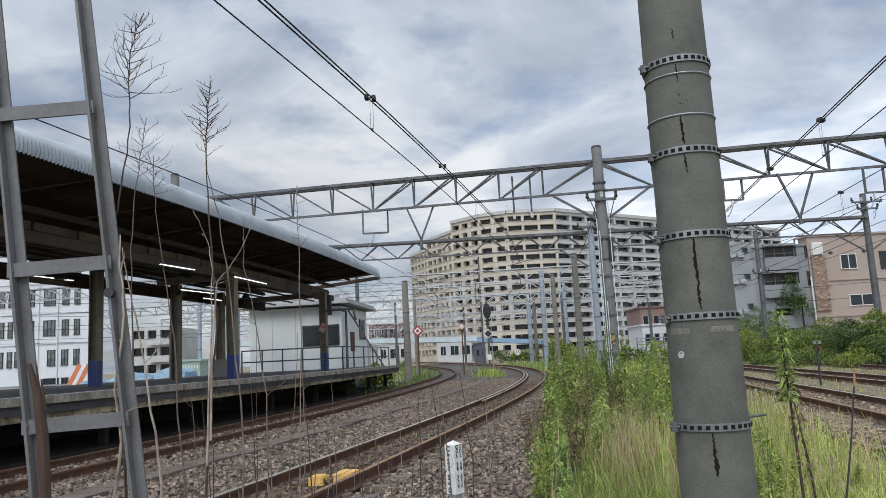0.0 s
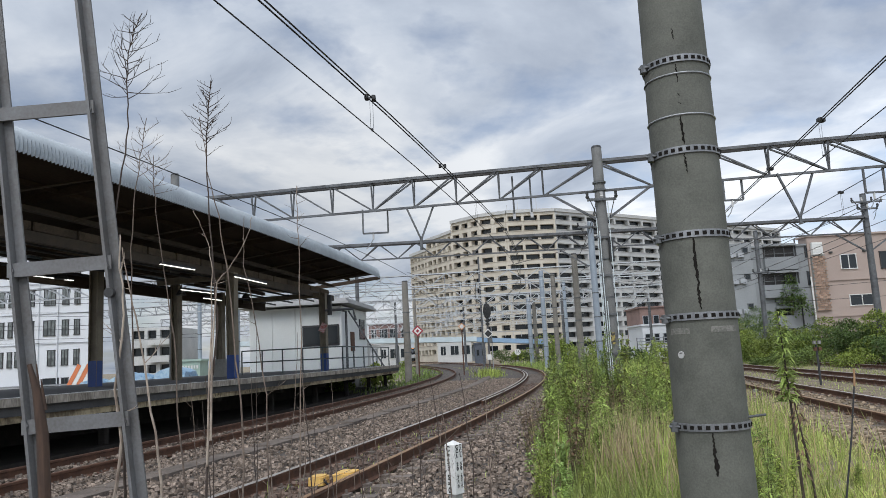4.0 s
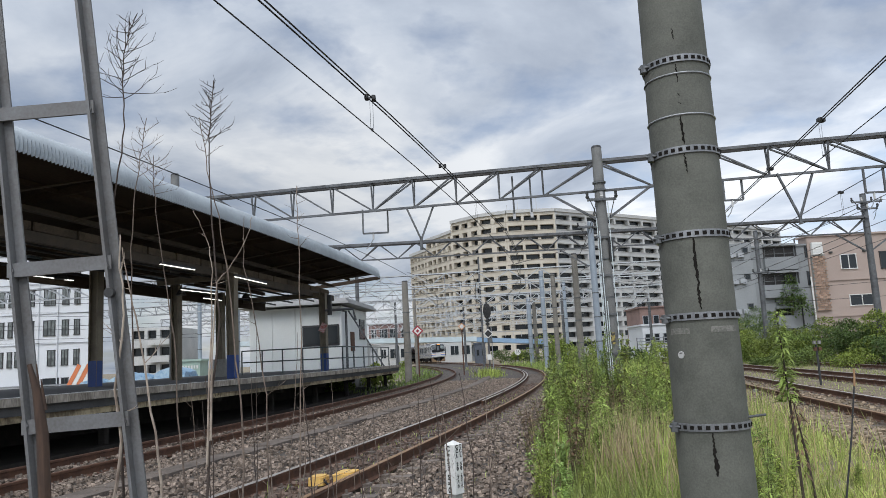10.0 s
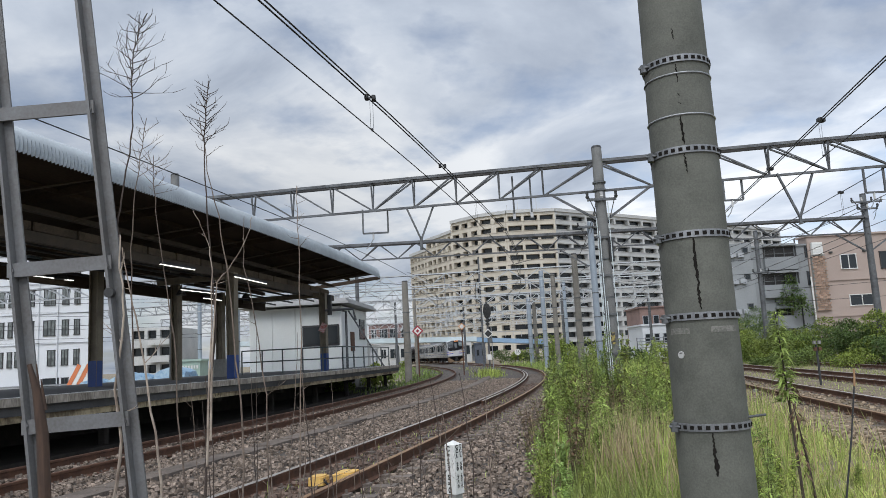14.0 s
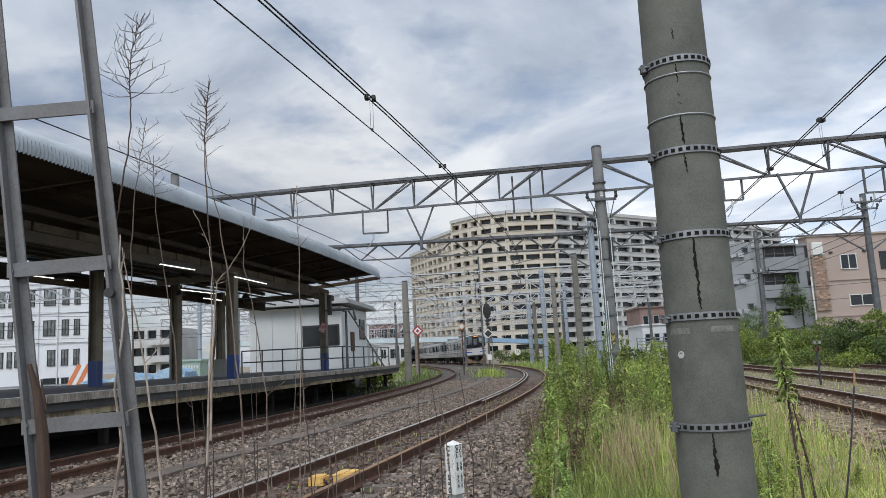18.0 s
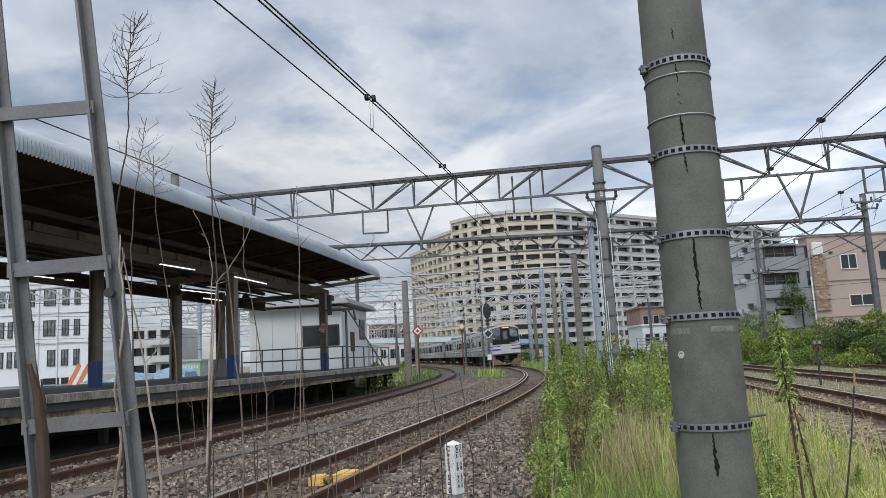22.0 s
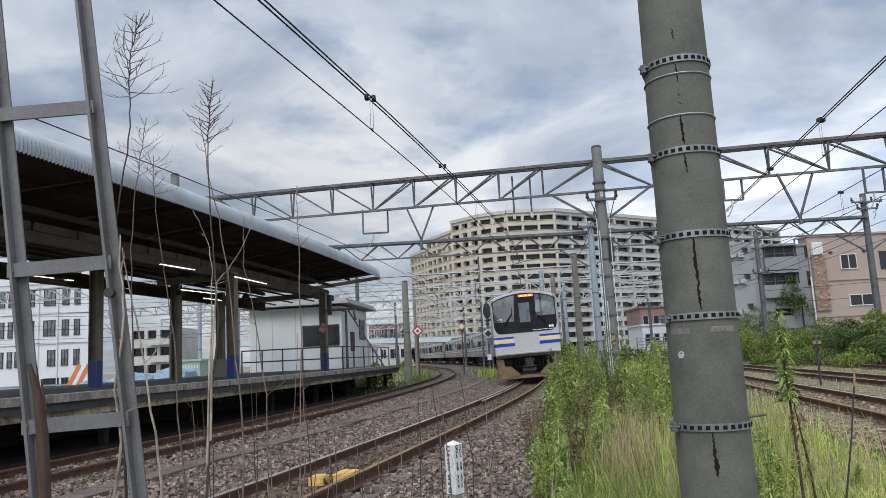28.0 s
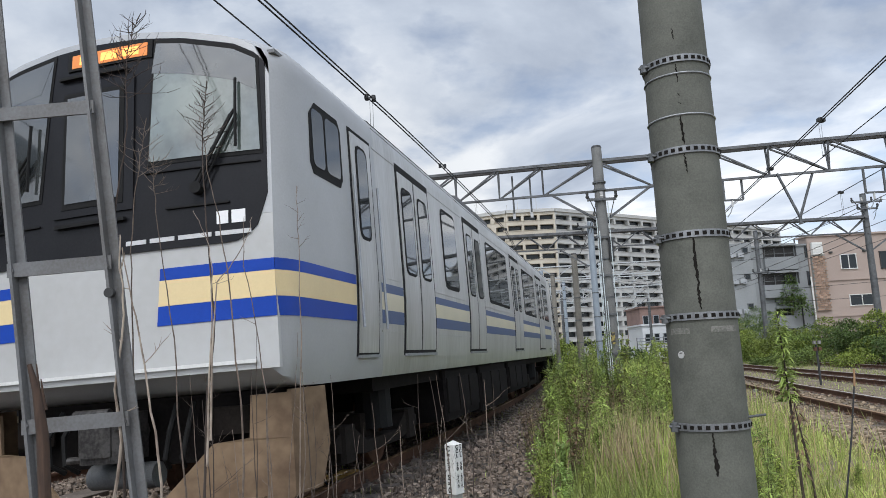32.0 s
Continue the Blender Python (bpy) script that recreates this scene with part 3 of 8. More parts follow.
        g.tube(trace(line_b, y0, 33, 1.5, off, z), 0.035, 6)
        part("conduit", g, DARK_STEEL, c, at=up)
    return c


make_canopy()


# ---- masts, beams and wires ----
BEAM_DARK = mat("weathered_beam_steel", (0.05, 0.046, 0.042), (0.022, 0.02, 0.019), 0.65, 0.3, scale=2, fine=50)
WIRE = mat("dark_wire", (0.02, 0.021, 0.022), (0.03, 0.03, 0.03), 0.6, 0.3, bump=0)
FAR_STEEL = mat("pale_galvanised_steel", (0.52, 0.54, 0.55), (0.38, 0.40, 0.41), 0.5, 0.4)
MAST_GROUP = "masts of the overhead line"


MAST_CONCRETE = mat("grey_mast_concrete", (0.21, 0.212, 0.205), (0.12, 0.12, 0.115), 0.88, scale=1.8, fine=60, amount=0.6, bump=0.3)


def make_mast(x, y, top, r=0.17, kind="concrete", label=""):
    material = {"concrete": FAR_CONCRETE, "blue": BLUE_STEEL, "galv": GALV_OLD, "grey": MAST_CONCRETE}[kind]
    words = {"concrete": "tapered brown-grey concrete line mast", "blue": "blue-grey painted steel tube mast", "galv": "galvanised steel line mast", "grey": "tapered grey concrete line mast"}[kind]
    m = thing("catenary_mast", (x, y, -0.3), label or words, "mast", MAST_GROUP)
    g = G()
    g.tube([(0, 0, 0), (0, 0, top + 0.3)], [r * (1.0 if kind == "blue" else 1.08), r * (1.0 if kind == "blue" else 0.86)], 20)
    part("pole", g, material, m, "", True)
    g = G()
    g.tube([(0, 0, top + 0.29), (0, 0, top + 0.36)], [r * 0.9, r * 0.75], 16)
    part("cap", g, DARK_STEEL if kind != "blue" else GALV, m, "", True)
    for z in (1.9, 3.1, 4.3):
        g = G()
        g.tube([(0, 0, z), (0, 0, z + 0.05)], r * 1.08, 16)
        part("band", g, GALV_OLD, m)
    return m


def make_beam(a, b, z, depth, panel, w=0.36, steel=None, group="lattice beams", knees=(), thick=0.075, stops=None, flips=None, warren=False):
    """A lattice beam of triangular section from a to b, its upper chords at height z."""
    steel = steel or GALV_OLD
    a, b = Vector((*a, z)), Vector((*b, z))
    t = thing("lattice_beam", a, "steel lattice beam of the overhead line across the tracks", "lattice beam", group)
    d = b - a
    L = d.length
    u = d.normalized()
    n = Vector((-u.y, u.x, 0))
    for s in (-1, 1):
        g = G()
        g.beam(n * (s * w / 2), d + n * (s * w / 2), thick, thick)
        part("top_chord", g, BEAM_DARK if s > 0 else steel, t, "dark weathered chord" if s > 0 else "grey steel chord")
    g = G()
    g.beam(Vector((0, 0, -depth)), d + Vector((0, 0, -depth)), 0.08, 0.07)
    part("bottom_chord", g, steel, t)
    stops = stops or [L * i / max(2, round(L / panel)) for i in range(max(2, round(L / panel)) + 1)]
    for i, c in enumerate(stops):
        p = u * c
        if not warren:
            g = G()
            for s in (-1, 1):
                g.beam(p + n * (s * w / 2), p + Vector((0, 0, -depth)), 0.05, 0.05)
            g.beam(p + n * (w / 2), p - n * (w / 2), 0.04, 0.04)
            part("post", g, steel, t)
        if i + 1 < len(stops):
            q = u * stops[i + 1]
            falls = (i % 2 == 0) if warren else (c < flips[0] or c >= flips[1]) if flips else i < len(stops) // 2
            hi, lo = (p, q) if falls else (q, p)
            g = G()
            for s in (-1, 1):
                g.beam(hi + n * (s * w / 2), lo + Vector((0, 0, -depth)), 0.05, 0.05)
            part("diagonal", g, steel, t)
    for c in knees:
        p = u * c
        for s in (-1, 1):
            g = G()
            g.beam(p + u * (s * 1.55) + Vector((0, 0, -depth)), p + u * (s * 0.12) + Vector((0, 0, -depth - 0.95)), 0.07, 0.07)
            part("knee_brace", g, steel, t)
    return t


def make_wire(pts, r, label, hangers=()):
    t = thing("overhead_wire", pts[0], label, "wire", "wires of the overhead line")
    o = Vector(pts[0])
    g = G()
    g.tube([Vector(q) - o for q in pts], r, 6)
    part("strand", g, WIRE, t)
    return t


make_mast(5.06, 23.0, 7.62, 0.185, "grey", "tall concrete mast carrying a lattice beam")
BEAM_GREY = mat("dark_grey_beam_steel", (0.16, 0.168, 0.175), (0.05, 0.05, 0.052), 0.6, 0.3, scale=2, fine=50)
make_beam((-9.6, 25.8), (19.5, 20.6), 7.2, 0.95, 1.43, knees=(14.95,), steel=BEAM_GREY, thick=0.09,
          stops=[0.28 + 1.43 * k for k in range(10)] + [14.9 + 1.72 * k for k in range(9)], flips=(7.2, 14.5))
make_mast(19.4, 20.6, 7.6, 0.18, "grey")
make_mast(-9.9, 27.0, 8.5, 0.18, "grey")
make_mast(7.5, 37.0, 7.6, 0.16, "blue")
make_mast(21.45, 37.0, 8.3, 0.17, "galv")
make_beam((-9.0, 37.9), (21.45, 37.0), 7.15, 0.78, 0.95, knees=(16.5, 30.4), thick=0.13, steel=BEAM_GREY, warren=True)
make_mast(-2.45, 45.0, 5.9, 0.21, "concrete")
for i, y in enumerate((52, 60, 68, 76, 85, 95, 106, 118)):
    far_beam = make_beam((-22 - 2 * i, y + 2), (20 - i, y - 1), 7.1 - 0.25 * (i % 3), 0.8, 1.1, steel=FAR_STEEL, warren=True)
    for k in range(8):
        x = 3.5 + 4.9 * k + 1.3 * (i % 3)
        p, w, h = Vector((x, -3 * x / (42 + i), -0.8)), 0.9 + 0.25 * (k % 3), 0.9 + 0.2 * ((i + k) % 3)
        g = G()
        g.beam(p, p + Vector((0, 0, -h)), 0.06, 0.06)
        g.beam(p + Vector((w, 0, 0)), p + Vector((w, 0, -h)), 0.06, 0.06)
        g.beam(p + Vector((-0.5, 0, -h)), p + Vector((w + 0.3, 0, -h)), 0.05, 0.05)
        g.beam(p + Vector((w * 0.4, 0, -h)), p + Vector((w * 0.4 - 0.7, 0, -h - 0.45)), 0.04, 0.04)
        g.tube([p + Vector((w * 0.4, 0, -h + 0.2)), p + Vector((w * 0.4, 0, -h - 0.12))], 0.07, 7)
        part("drop_frame", g, FAR_STEEL, far_beam, "pale drop frame with steady arm")


def over(line, y, z, off=0.0):
    return trace(line, y, y + 0.2, 1, off, z)[0]


def msg_z(y):
    if y < 12.4:
        return 5.85 - 0.016 * (12.4 - y)
    return min(6.25, 5.85 + 0.0105 * (y - 12.4) + 0.0016 * max(0.0, y - 18) ** 2)


INSULATOR = mat("white_insulator", (0.55, 0.55, 0.53), (0.4, 0.4, 0.4), 0.3)


def catenary_run(line, ya, yb, off, z_low, z_high, pairs, clamp_at, hang_at):
    """Contact wire, messenger pair, clamps and droppers over one track."""
    n = 60
    ys = [ya + (yb - ya) * i / n for i in range(n + 1)]
    make_wire([over(line, y, z_low, off) for y in ys], 0.010, "thin black contact wire above the track")
    for q in pairs:
        make_wire([over(line, y, z_high(y), off + q) for y in ys], 0.013, "black messenger cable above the track")
    for y in clamp_at:
        p = over(line, y, z_high(y), off)
        c = thing("wire_clamp", p, "black clamp joining two overhead cables", "clamp", "clamps on the wires")
        for q in (-0.06, 0.06):
            g = G()
            g.box((q, q * 0.6, 0), (0.07, 0.16, 0.075), bev=0.02)
            part("jaw", g, DARK_STEEL, c)
        g = G()
        g.tube([(-0.07, 0, 0), (0.07, 0, 0)], 0.014, 6)
        part("bolt", g, DARK_STEEL, c)
    for y in hang_at:
        p = over(line, y, z_low, off)
        h = thing("dropper", p, "thin wire dropper between messenger and contact wire", "dropper", "droppers of the wires")
        dz = z_high(y) - z_low
        for q in (-0.025, 0.025):
            g = G()
            g.tube([(q, 0, 0), (q, 0, dz)], 0.004, 5)
            part("hanger_wire", g, GALV_OLD, h)
        g = G()
        g.box((0, 0, 0.01), (0.03, 0.07, 0.04))
        part("ear", g, DARK_STEEL, h)


catenary_run(line_a, -3, 120, -0.42, 5.27, msg_z, (-0.035, 0.035), (12.4, 17.6, 29.5), (12.45, 22, 33, 44))
catenary_run(line_c, -3, 100, 0.30, 5.25, lambda y: 6.05, (-0.035, 0.035), (16.0, 20.5), (16.1, 30, 42))
catenary_run(line_b, 2, 60, -0.1, 5.12, lambda y: 6.2, (), (), ())
catenary_run(line_d, 2, 100, 0.2, 5.2, lambda y: 5.95, (0.0,), (24.0,), (24.0, 36))
catenary_run(lambda y: line_d(y) + 4.3, 2, 100, 0.2, 5.2, lambda y: 5.95, (0.0,), (30.0,), (30.0, 42))
for off in (-13, -9.5, -6.5, -3.4, 3.6):
    catenary_run(lambda y, o=off: line_a(y) + o, 40, 140, 0, 5.2, lambda y: 6.1 + 0.25 * math.cos(y / 4), (0.0,), (), (48, 60, 72, 84, 96))


def frame_hanger(x, y, z, w, h, label="steel drop frame hanging from the lattice beam"):
    t = thing("drop_frame", (x, y, z), label, "bracket", "brackets of the overhead line")
    for a, b, nm in (((0, 0, 0), (0, 0, -h), "leg"), ((w, 0, 0), (w, 0, -h), "leg"), ((0, 0, -h), (w, 0, -h), "crossbar")):
        g = G()
        g.beam(a, b, 0.055, 0.055)
        part(nm, g, GALV_OLD, t)
    g = G()
    g.tube([(w * 0.4, 0, -h), (w * 0.4, 0, -h - 0.22)], 0.03, 8)
    part("insulator", g, INSULATOR, t)
    g = G()
    g.tube([(w * 0.4, 0, -h - 0.2), (w * 0.25, 0, -h - 0.4), (w * 0.1, 0.05, -h - 0.52)], 0.016, 6)
    part("steady_arm", g, GALV, t)


def vee_hanger(x, y, z, w, h, post):
    t = thing("vee_hanger", (x, y, z), "V-shaped steel hanger below the lattice beam", "bracket", "brackets of the overhead line")
    for q in (-1, 1):
        g = G()
        g.beam((q * w / 2, 0, 0), (0, 0, -h), 0.06, 0.06)
        part("arm", g, GALV_OLD, t)
    g = G()
    g.tube([(0, 0, -h + 0.1), (0, 0, -h - post)], 0.05, 10)
    part("drop_tube", g, GALV_OLD, t)


frame_hanger(-2.65, 24.55, 6.32, 0.84, 0.82)
vee_hanger(-0.70, 24.2, 6.24, 0.9, 1.1, 0.35)
frame_hanger(8.78, 22.5, 6.26, 0.58, 0.66)
vee_hanger(10.85, 22.1, 6.28, 1.1, 1.4, 0.2)
frame_hanger(12.75, 21.8, 6.26, 0.6, 0.78)
for x, y in ((2.38, 23.7), (2.94, 23.6)):
    t = thing("beam_stud", (x, y, 6.9), "short steel tube hanging from the lattice beam", "bracket", "brackets of the overhead line")
    g = G()
    g.tube([(0, 0, 0.1), (0, 0, -1.15)], 0.03, 8)
    part("tube", g, GALV_OLD, t)
    g = G()
    g.tube([(0, 0, -1.15), (0, 0, -1.32)], 0.05, 10)
    part("insulator", g, INSULATOR, t)

# fittings on the tall mast
CONDUIT = mat("pale_conduit_coating", (0.62, 0.68, 0.68), (0.48, 0.54, 0.55), 0.45, 0.1, scale=3, fine=60, bump=0.05)
HAZARD = mat("faded_hazard_paint", (0.30, 0.235, 0.07), (0.035, 0.033, 0.03), 0.7, scale=9, fine=12, amount=0.95, stretch=(1, 1, 1.5))
mast_gear = thing("mast_conduits", (5.06, 22.78, -0.3), "bundle of galvanised conduits strapped to a mast", "conduit")
for i, (dx, dz) in enumerate(((-0.22, 5.6), (-0.16, 5.2), (-0.27, 4.2), (0.16, 6.1), (-0.11, 3.0))):
    g = G()
    g.tube([(dx, -0.02 * i, 0), (dx, -0.02 * i, dz)], 0.014, 8)
    part("conduit", g, CONDUIT, mast_gear)
for z in (1.4, 2.6, 3.8, 5.0):
    g = G()
    g.box((-0.08, 0.0, z), (0.42, 0.03, 0.06))
    part("strap", g, GALV_OLD, mast_gear)
g = G()
g.box((0.17, 0.02, 4.6), (0.14, 0.16, 0.75), bev=0.05)
part("switch_box", g, DARK_STEEL, mast_gear, "dark oval box on the mast")
g = G()
g.box((-0.02, -0.03, 1.86), (0.13, 0.03, 0.36), bev=0.01)
part("hazard_plate", g, HAZARD, mast_gear, "orange and black hazard plate")
for z in (6.2, 6.5, 6.75):
    g = G()
    g.tube([(0, 0.22, z), (0, 0.22, z + 0.06)], 0.21, 18)
    part("clamp_ring", g, GALV_OLD, mast_gear)

def insulator_bracket(x, y, z, w, n):
    """A steel arm with insulators and a coil of leads near a mast's top."""
    t = thing("insulator_bracket", (x, y, z), "steel bracket with pin insulators on a line mast", "bracket", "brackets of the overhead line")
    g = G()
    g.beam((-w / 2, -0.2, 0), (w / 2, -0.2, 0), 0.08, 0.08)
    part("arm", g, GALV_OLD, t)
    for k in range(n):
        xx = -w / 2 + w * k / (n - 1)
        g = G()
        g.tube([(xx, -0.2, 0.03), (xx, -0.2, 0.1), (xx, -0.2, 0.13), (xx, -0.2, 0.24)], [0.03, 0.065, 0.04, 0.05], 8)
        part("insulator", g, INSULATOR if k % 2 else DARK_STEEL, t)
    for s_ in (-1, 1):
        g = G()
        g.tube([(s_ * w / 2, -0.2, 0.2), (s_ * w * 0.3, -0.3, -0.35), (s_ * 0.2, -0.25, -0.6)], 0.014, 6)
        part("lead", g, WIRE, t)


insulator_bracket(21.5, 37.0, 7.9, 1.5, 4)
insulator_bracket(21.5, 37.0, 7.55, 1.0, 3)
insulator_bracket(7.5, 37.0, 7.35, 1.3, 4)
insulator_bracket(5.06, 23.0, 5.9, 0.9, 3)
insulator_bracket(20.5, 48.0, 5.6, 1.0, 3)
for k, (a, b, sag) in enumerate((((21.4, 36.8, 7.9), (7.5, 60.0, 6.6), 0.8), ((21.4, 36.8, 7.5), (10.6, 66.0, 6.4), 0.9), ((21.9, 36.8, 8.0), (40.0, 30.0, 7.6), 0.5), ((21.4, 36.8, 6.3), (16.4, 60.0, 4.6), 0.6), ((40, 34, 5.4), (20.4, 48, 4.4), 0.4), ((42, 36, 4.4), (20.4, 48, 3.6), 0.4), ((7.6, 37, 6.6), (-6.2, 52, 6.6), 0.6), ((5.1, 23.2, 6.9), (7.5, 37, 7.0), 0.3), ((5.1, 23.2, 6.3), (7.1, 40, 6.0), 0.4), ((-9.9, 27, 7.9), (-13, 46, 7.0), 0.4))):
    make_wire([Vector(a).lerp(Vector(b), q / 12) - Vector((0, 0, sag * math.sin(math.pi * q / 12))) for q in range(13)], 0.014, "slack black feeder cable between masts")

# further masts
for k in range(1, 9):
    z = 3.3 + 0.48 * k + 0.2 * (k % 2)
    make_wire([(-40 + 3.2 * q, 47 + 2.08 * q, z - 0.02 * q * (10 - q) + 0.05 * q) for q in range(11)], 0.014, "dark cable across the yard beyond the platform")
make_mast(7.1, 40.0, 6.4, 0.18, "concrete")
make_mast(7.03, 48.0, 6.2, 0.16, "concrete")
make_mast(7.6, 58.0, 7.5, 0.18, "blue")
make_mast(8.35, 75.0, 6.7, 0.22, "blue")
make_mast(9.0, 76.0, 6.5, 0.2, "concrete")
make_mast(16.4, 60.0, 5.0, 0.12, "galv")
make_mast(20.5, 48.0, 8.3, 0.155, "galv")
make_mast(3.3, 70.0, 10.4, 0.09, "galv")
make_mast(-13.0, 46.0, 7.4, 0.17, "blue")
make_mast(-14.5, 33.0, 6.4, 0.17, "galv")
make_mast(-6.2, 52.0, 7.3, 0.15, "galv")
make_mast(-20.0, 60.0, 7.4, 0.16, "blue")
make_mast(10.6, 66.0, 7.3, 0.15, "blue")
make_mast(12.5, 80.0, 7.3, 0.15, "galv")
make_mast(-2.8, 66.0, 7.3, 0.13, "concrete")
make_mast(-5.5, 80.0, 7.3, 0.13, "galv")
make_mast(2.2, 95.0, 7.3, 0.14, "galv")
make_mast(-10.5, 95.0, 7.3, 0.14, "concrete")
for y in (41, 58, 73):
    make_beam((-30, y + 5), (-8.5, y + 1), 6.6, 0.7, 1.5, steel=GALV)
for i, y in enumerate((46, 59, 87, 103, 118)):
    c = thing("cross_span", (-18, y + 1, 6.2), "slack cross-span cables with insulators over the yard", "wire", "wires of the overhead line")
    for z, sag in ((0.0, 0.35), (-0.9, 0.1)):
        g = G()
        g.tube([(38 * k / 12, -2 * k / 12, z - sag * math.sin(math.pi * k / 12)) for k in range(13)], 0.014, 5)
        part("span_wire", g, WIRE, c)
    for k in range(7):
        g = G()
        g.tube([(3 + 5 * k, -0.3 * k, 0.0), (3 + 5 * k, -0.3 * k, -0.95)], 0.02, 5)
        part("drop_arm", g, GALV, c)
        g = G()
        g.tube([(3 + 5 * k, -0.3 * k, -0.5), (3.9 + 5 * k, -0.3 * k, -0.85)], 0.025, 5)
        part("steady_arm", g, GALV, c)


# near-black laid on the surface for the depth of slots and cracks
SLOT_DARK = mat("near_black_slot_depth", (0.012, 0.011, 0.010), (0.02, 0.018, 0.016), 0.95, spec=0.05)
BAND_STEEL = mat("dull_band_steel", (0.30, 0.31, 0.32), (0.14, 0.145, 0.15), 0.5, 0.5, scale=8, fine=90)
PALE_BAR = mat("worn_bar_paint", (0.21, 0.205, 0.185), (0.12, 0.12, 0.105), 0.9, scale=30, fine=120, amount=0.8)


# ---- the near pole ----
def pole_r(z):
    return 0.163 - (z - 1.8) / 150.0


def make_near_pole():
    x, y = 1.229, 3.6
    p = thing("concrete_pole", (x, y, -0.32), "grey spun-concrete pole with slotted steel bands and dark cracks", "pole")
    dz = 0.32
    g = G()
    zs = [0.0, 0.8, 1.6, 2.4, 3.2, 4.0, 6.0, 8.3]
    g.tube([(0, 0, z) for z in zs], [pole_r(z - dz) for z in zs], 48)
    part("shaft", g, POLE_CONCRETE, p, "", True)
    for z in (2.666, 2.208, 1.798, 1.411, 0.904):
        r = pole_r(z) + 0.004
        g = G()
        n = 48
        prof = [(0, -0.0175), (0.004, -0.0175), (0.004, 0.0175), (0, 0.0175)]
        vs, fs = [], []
        for k in range(n):
            a = 2 * math.pi * k / n
            for dr, h in prof:
                vs.append(((r + dr) * math.cos(a), (r + dr) * math.sin(a), z + dz + h))
        for k in range(n):
            for j in range(4):
                fs.append((k * 4 + j, ((k + 1) % n) * 4 + j, ((k + 1) % n) * 4 + (j + 1) % 4, k * 4 + (j + 1) % 4))
        g.add(vs, fs)
        band = part("slotted_band", g, BAND_STEEL, p, "slotted galvanised steel band", True)
        # slots are not cut: small boxes carry the holes' shade as colour
        for k in range(30):
            a = 2 * math.pi * (k + 0.5) / 30
            g = G()
            g.box(((r + 0.0035) * math.cos(a), (r + 0.0035) * math.sin(a), z + dz), (0.005, 0.019, 0.018), rz=a)
            part("slot", g, SLOT_DARK, band)
        g = G()
        g.box((-r - 0.012, -0.03, z + dz - 0.004), (0.03, 0.04, 0.04), bev=0.008)
        g.tube([(-r - 0.035, -0.03, z + dz), (-r + 0.03, -0.07, z + dz)], 0.007, 8)
        part("band_bolt", g, GALV_OLD, band, "band lug and bolt")
    for z in (2.591, 2.382):
        r = pole_r(z) + 0.003
        g = G()
        g.tube([(r * math.cos(2 * math.pi * k / 36), r * math.sin(2 * math.pi * k / 36), z + dz) for k in range(37)], 0.004, 6)
        part("wire_loop", g, GALV, p, "thin steel wire loop")
    # cracks filled dark, as thin raised seams
    rr = random.Random(8)
    for z0, z1, w in ((2.825, 2.765, 0.005), (2.64, 2.545, 0.005), (2.49, 2.475, 0.004), (2.445, 2.432, 0.005), (2.375, 2.235, 0.011), (2.19, 2.09, 0.006), (1.775, 1.55, 0.012), (1.56, 1.44, 0.009), (0.88, 0.80, 0.009), (0.815, 0.69, 0.015)):
        g = G()
        n = 15
        a0 = math.radians(-109)
        vs = []
        for k in range(n):
            z = z0 + (z1 - z0) * k / (n - 1)
            a = a0 + rr.uniform(-0.02, 0.02) + 0.035 * k / n
            ww = 0.8 * w * (0.35 + 0.65 * math.sin(math.pi * (k + 0.6) / n)) / pole_r(z) * rr.uniform(0.35, 1.1)
            r = pole_r(z) + 0.0015
            vs += [(r * math.cos(a - ww), r * math.sin(a - ww), z + dz), (r * math.cos(a + ww), r * math.sin(a + ww), z + dz)]
        g.add(vs, [(2 * k, 2 * k + 1, 2 * k + 3, 2 * k + 2) for k in range(n - 1)])
        part("crack", g, SLOT_DARK, p, "dark filled crack")
    # a faded paint ring and a round tag
    z = 1.346
    for a0, a1 in ((-166, -128), (-95, -42)):
        g = G()
        n = 8
        r = pole_r(z) + 0.0015
        vs = []
        for k in range(n):
            a = math.radians(a0 + (a1 - a0) * k / (n - 1))
            vs += [(r * math.cos(a), r * math.sin(a), z + dz - 0.014), (r * math.cos(a), r * math.sin(a), z + dz + 0.014)]
        g.add(vs, [(2 * k, 2 * k + 2, 2 * k + 3, 2 * k + 1) for k in range(n - 1)])
        part("faded_bar", g, PALE_BAR, p, "pale worn paint bar")
    a = math.radians(-146)
    r = pole_r(1.236)
    g = G()
    g.tube([(r * math.cos(a), r * math.sin(a), 1.236 + dz), ((r + 0.006) * math.cos(a), (r + 0.006) * math.sin(a), 1.236 + dz)], 0.0165, 18)
    tag = part("round_tag", g, INSULATOR, p, "small round white tag")
    g = G()
    g.box(((r + 0.0075) * math.cos(a), (r + 0.0075) * math.sin(a), 1.244 + dz), (0.003, 0.012, 0.004), rz=a)
    part("tag_mark", g, BLACK_PAINT, tag)
    g = G()
    g.tube([(0.10, -0.10, 0.935 + dz), (0.235, -0.06, 0.94 + dz)], 0.006, 8)
    part("spike", g, GALV_OLD, p, "small rod sticking out")


make_near_pole()


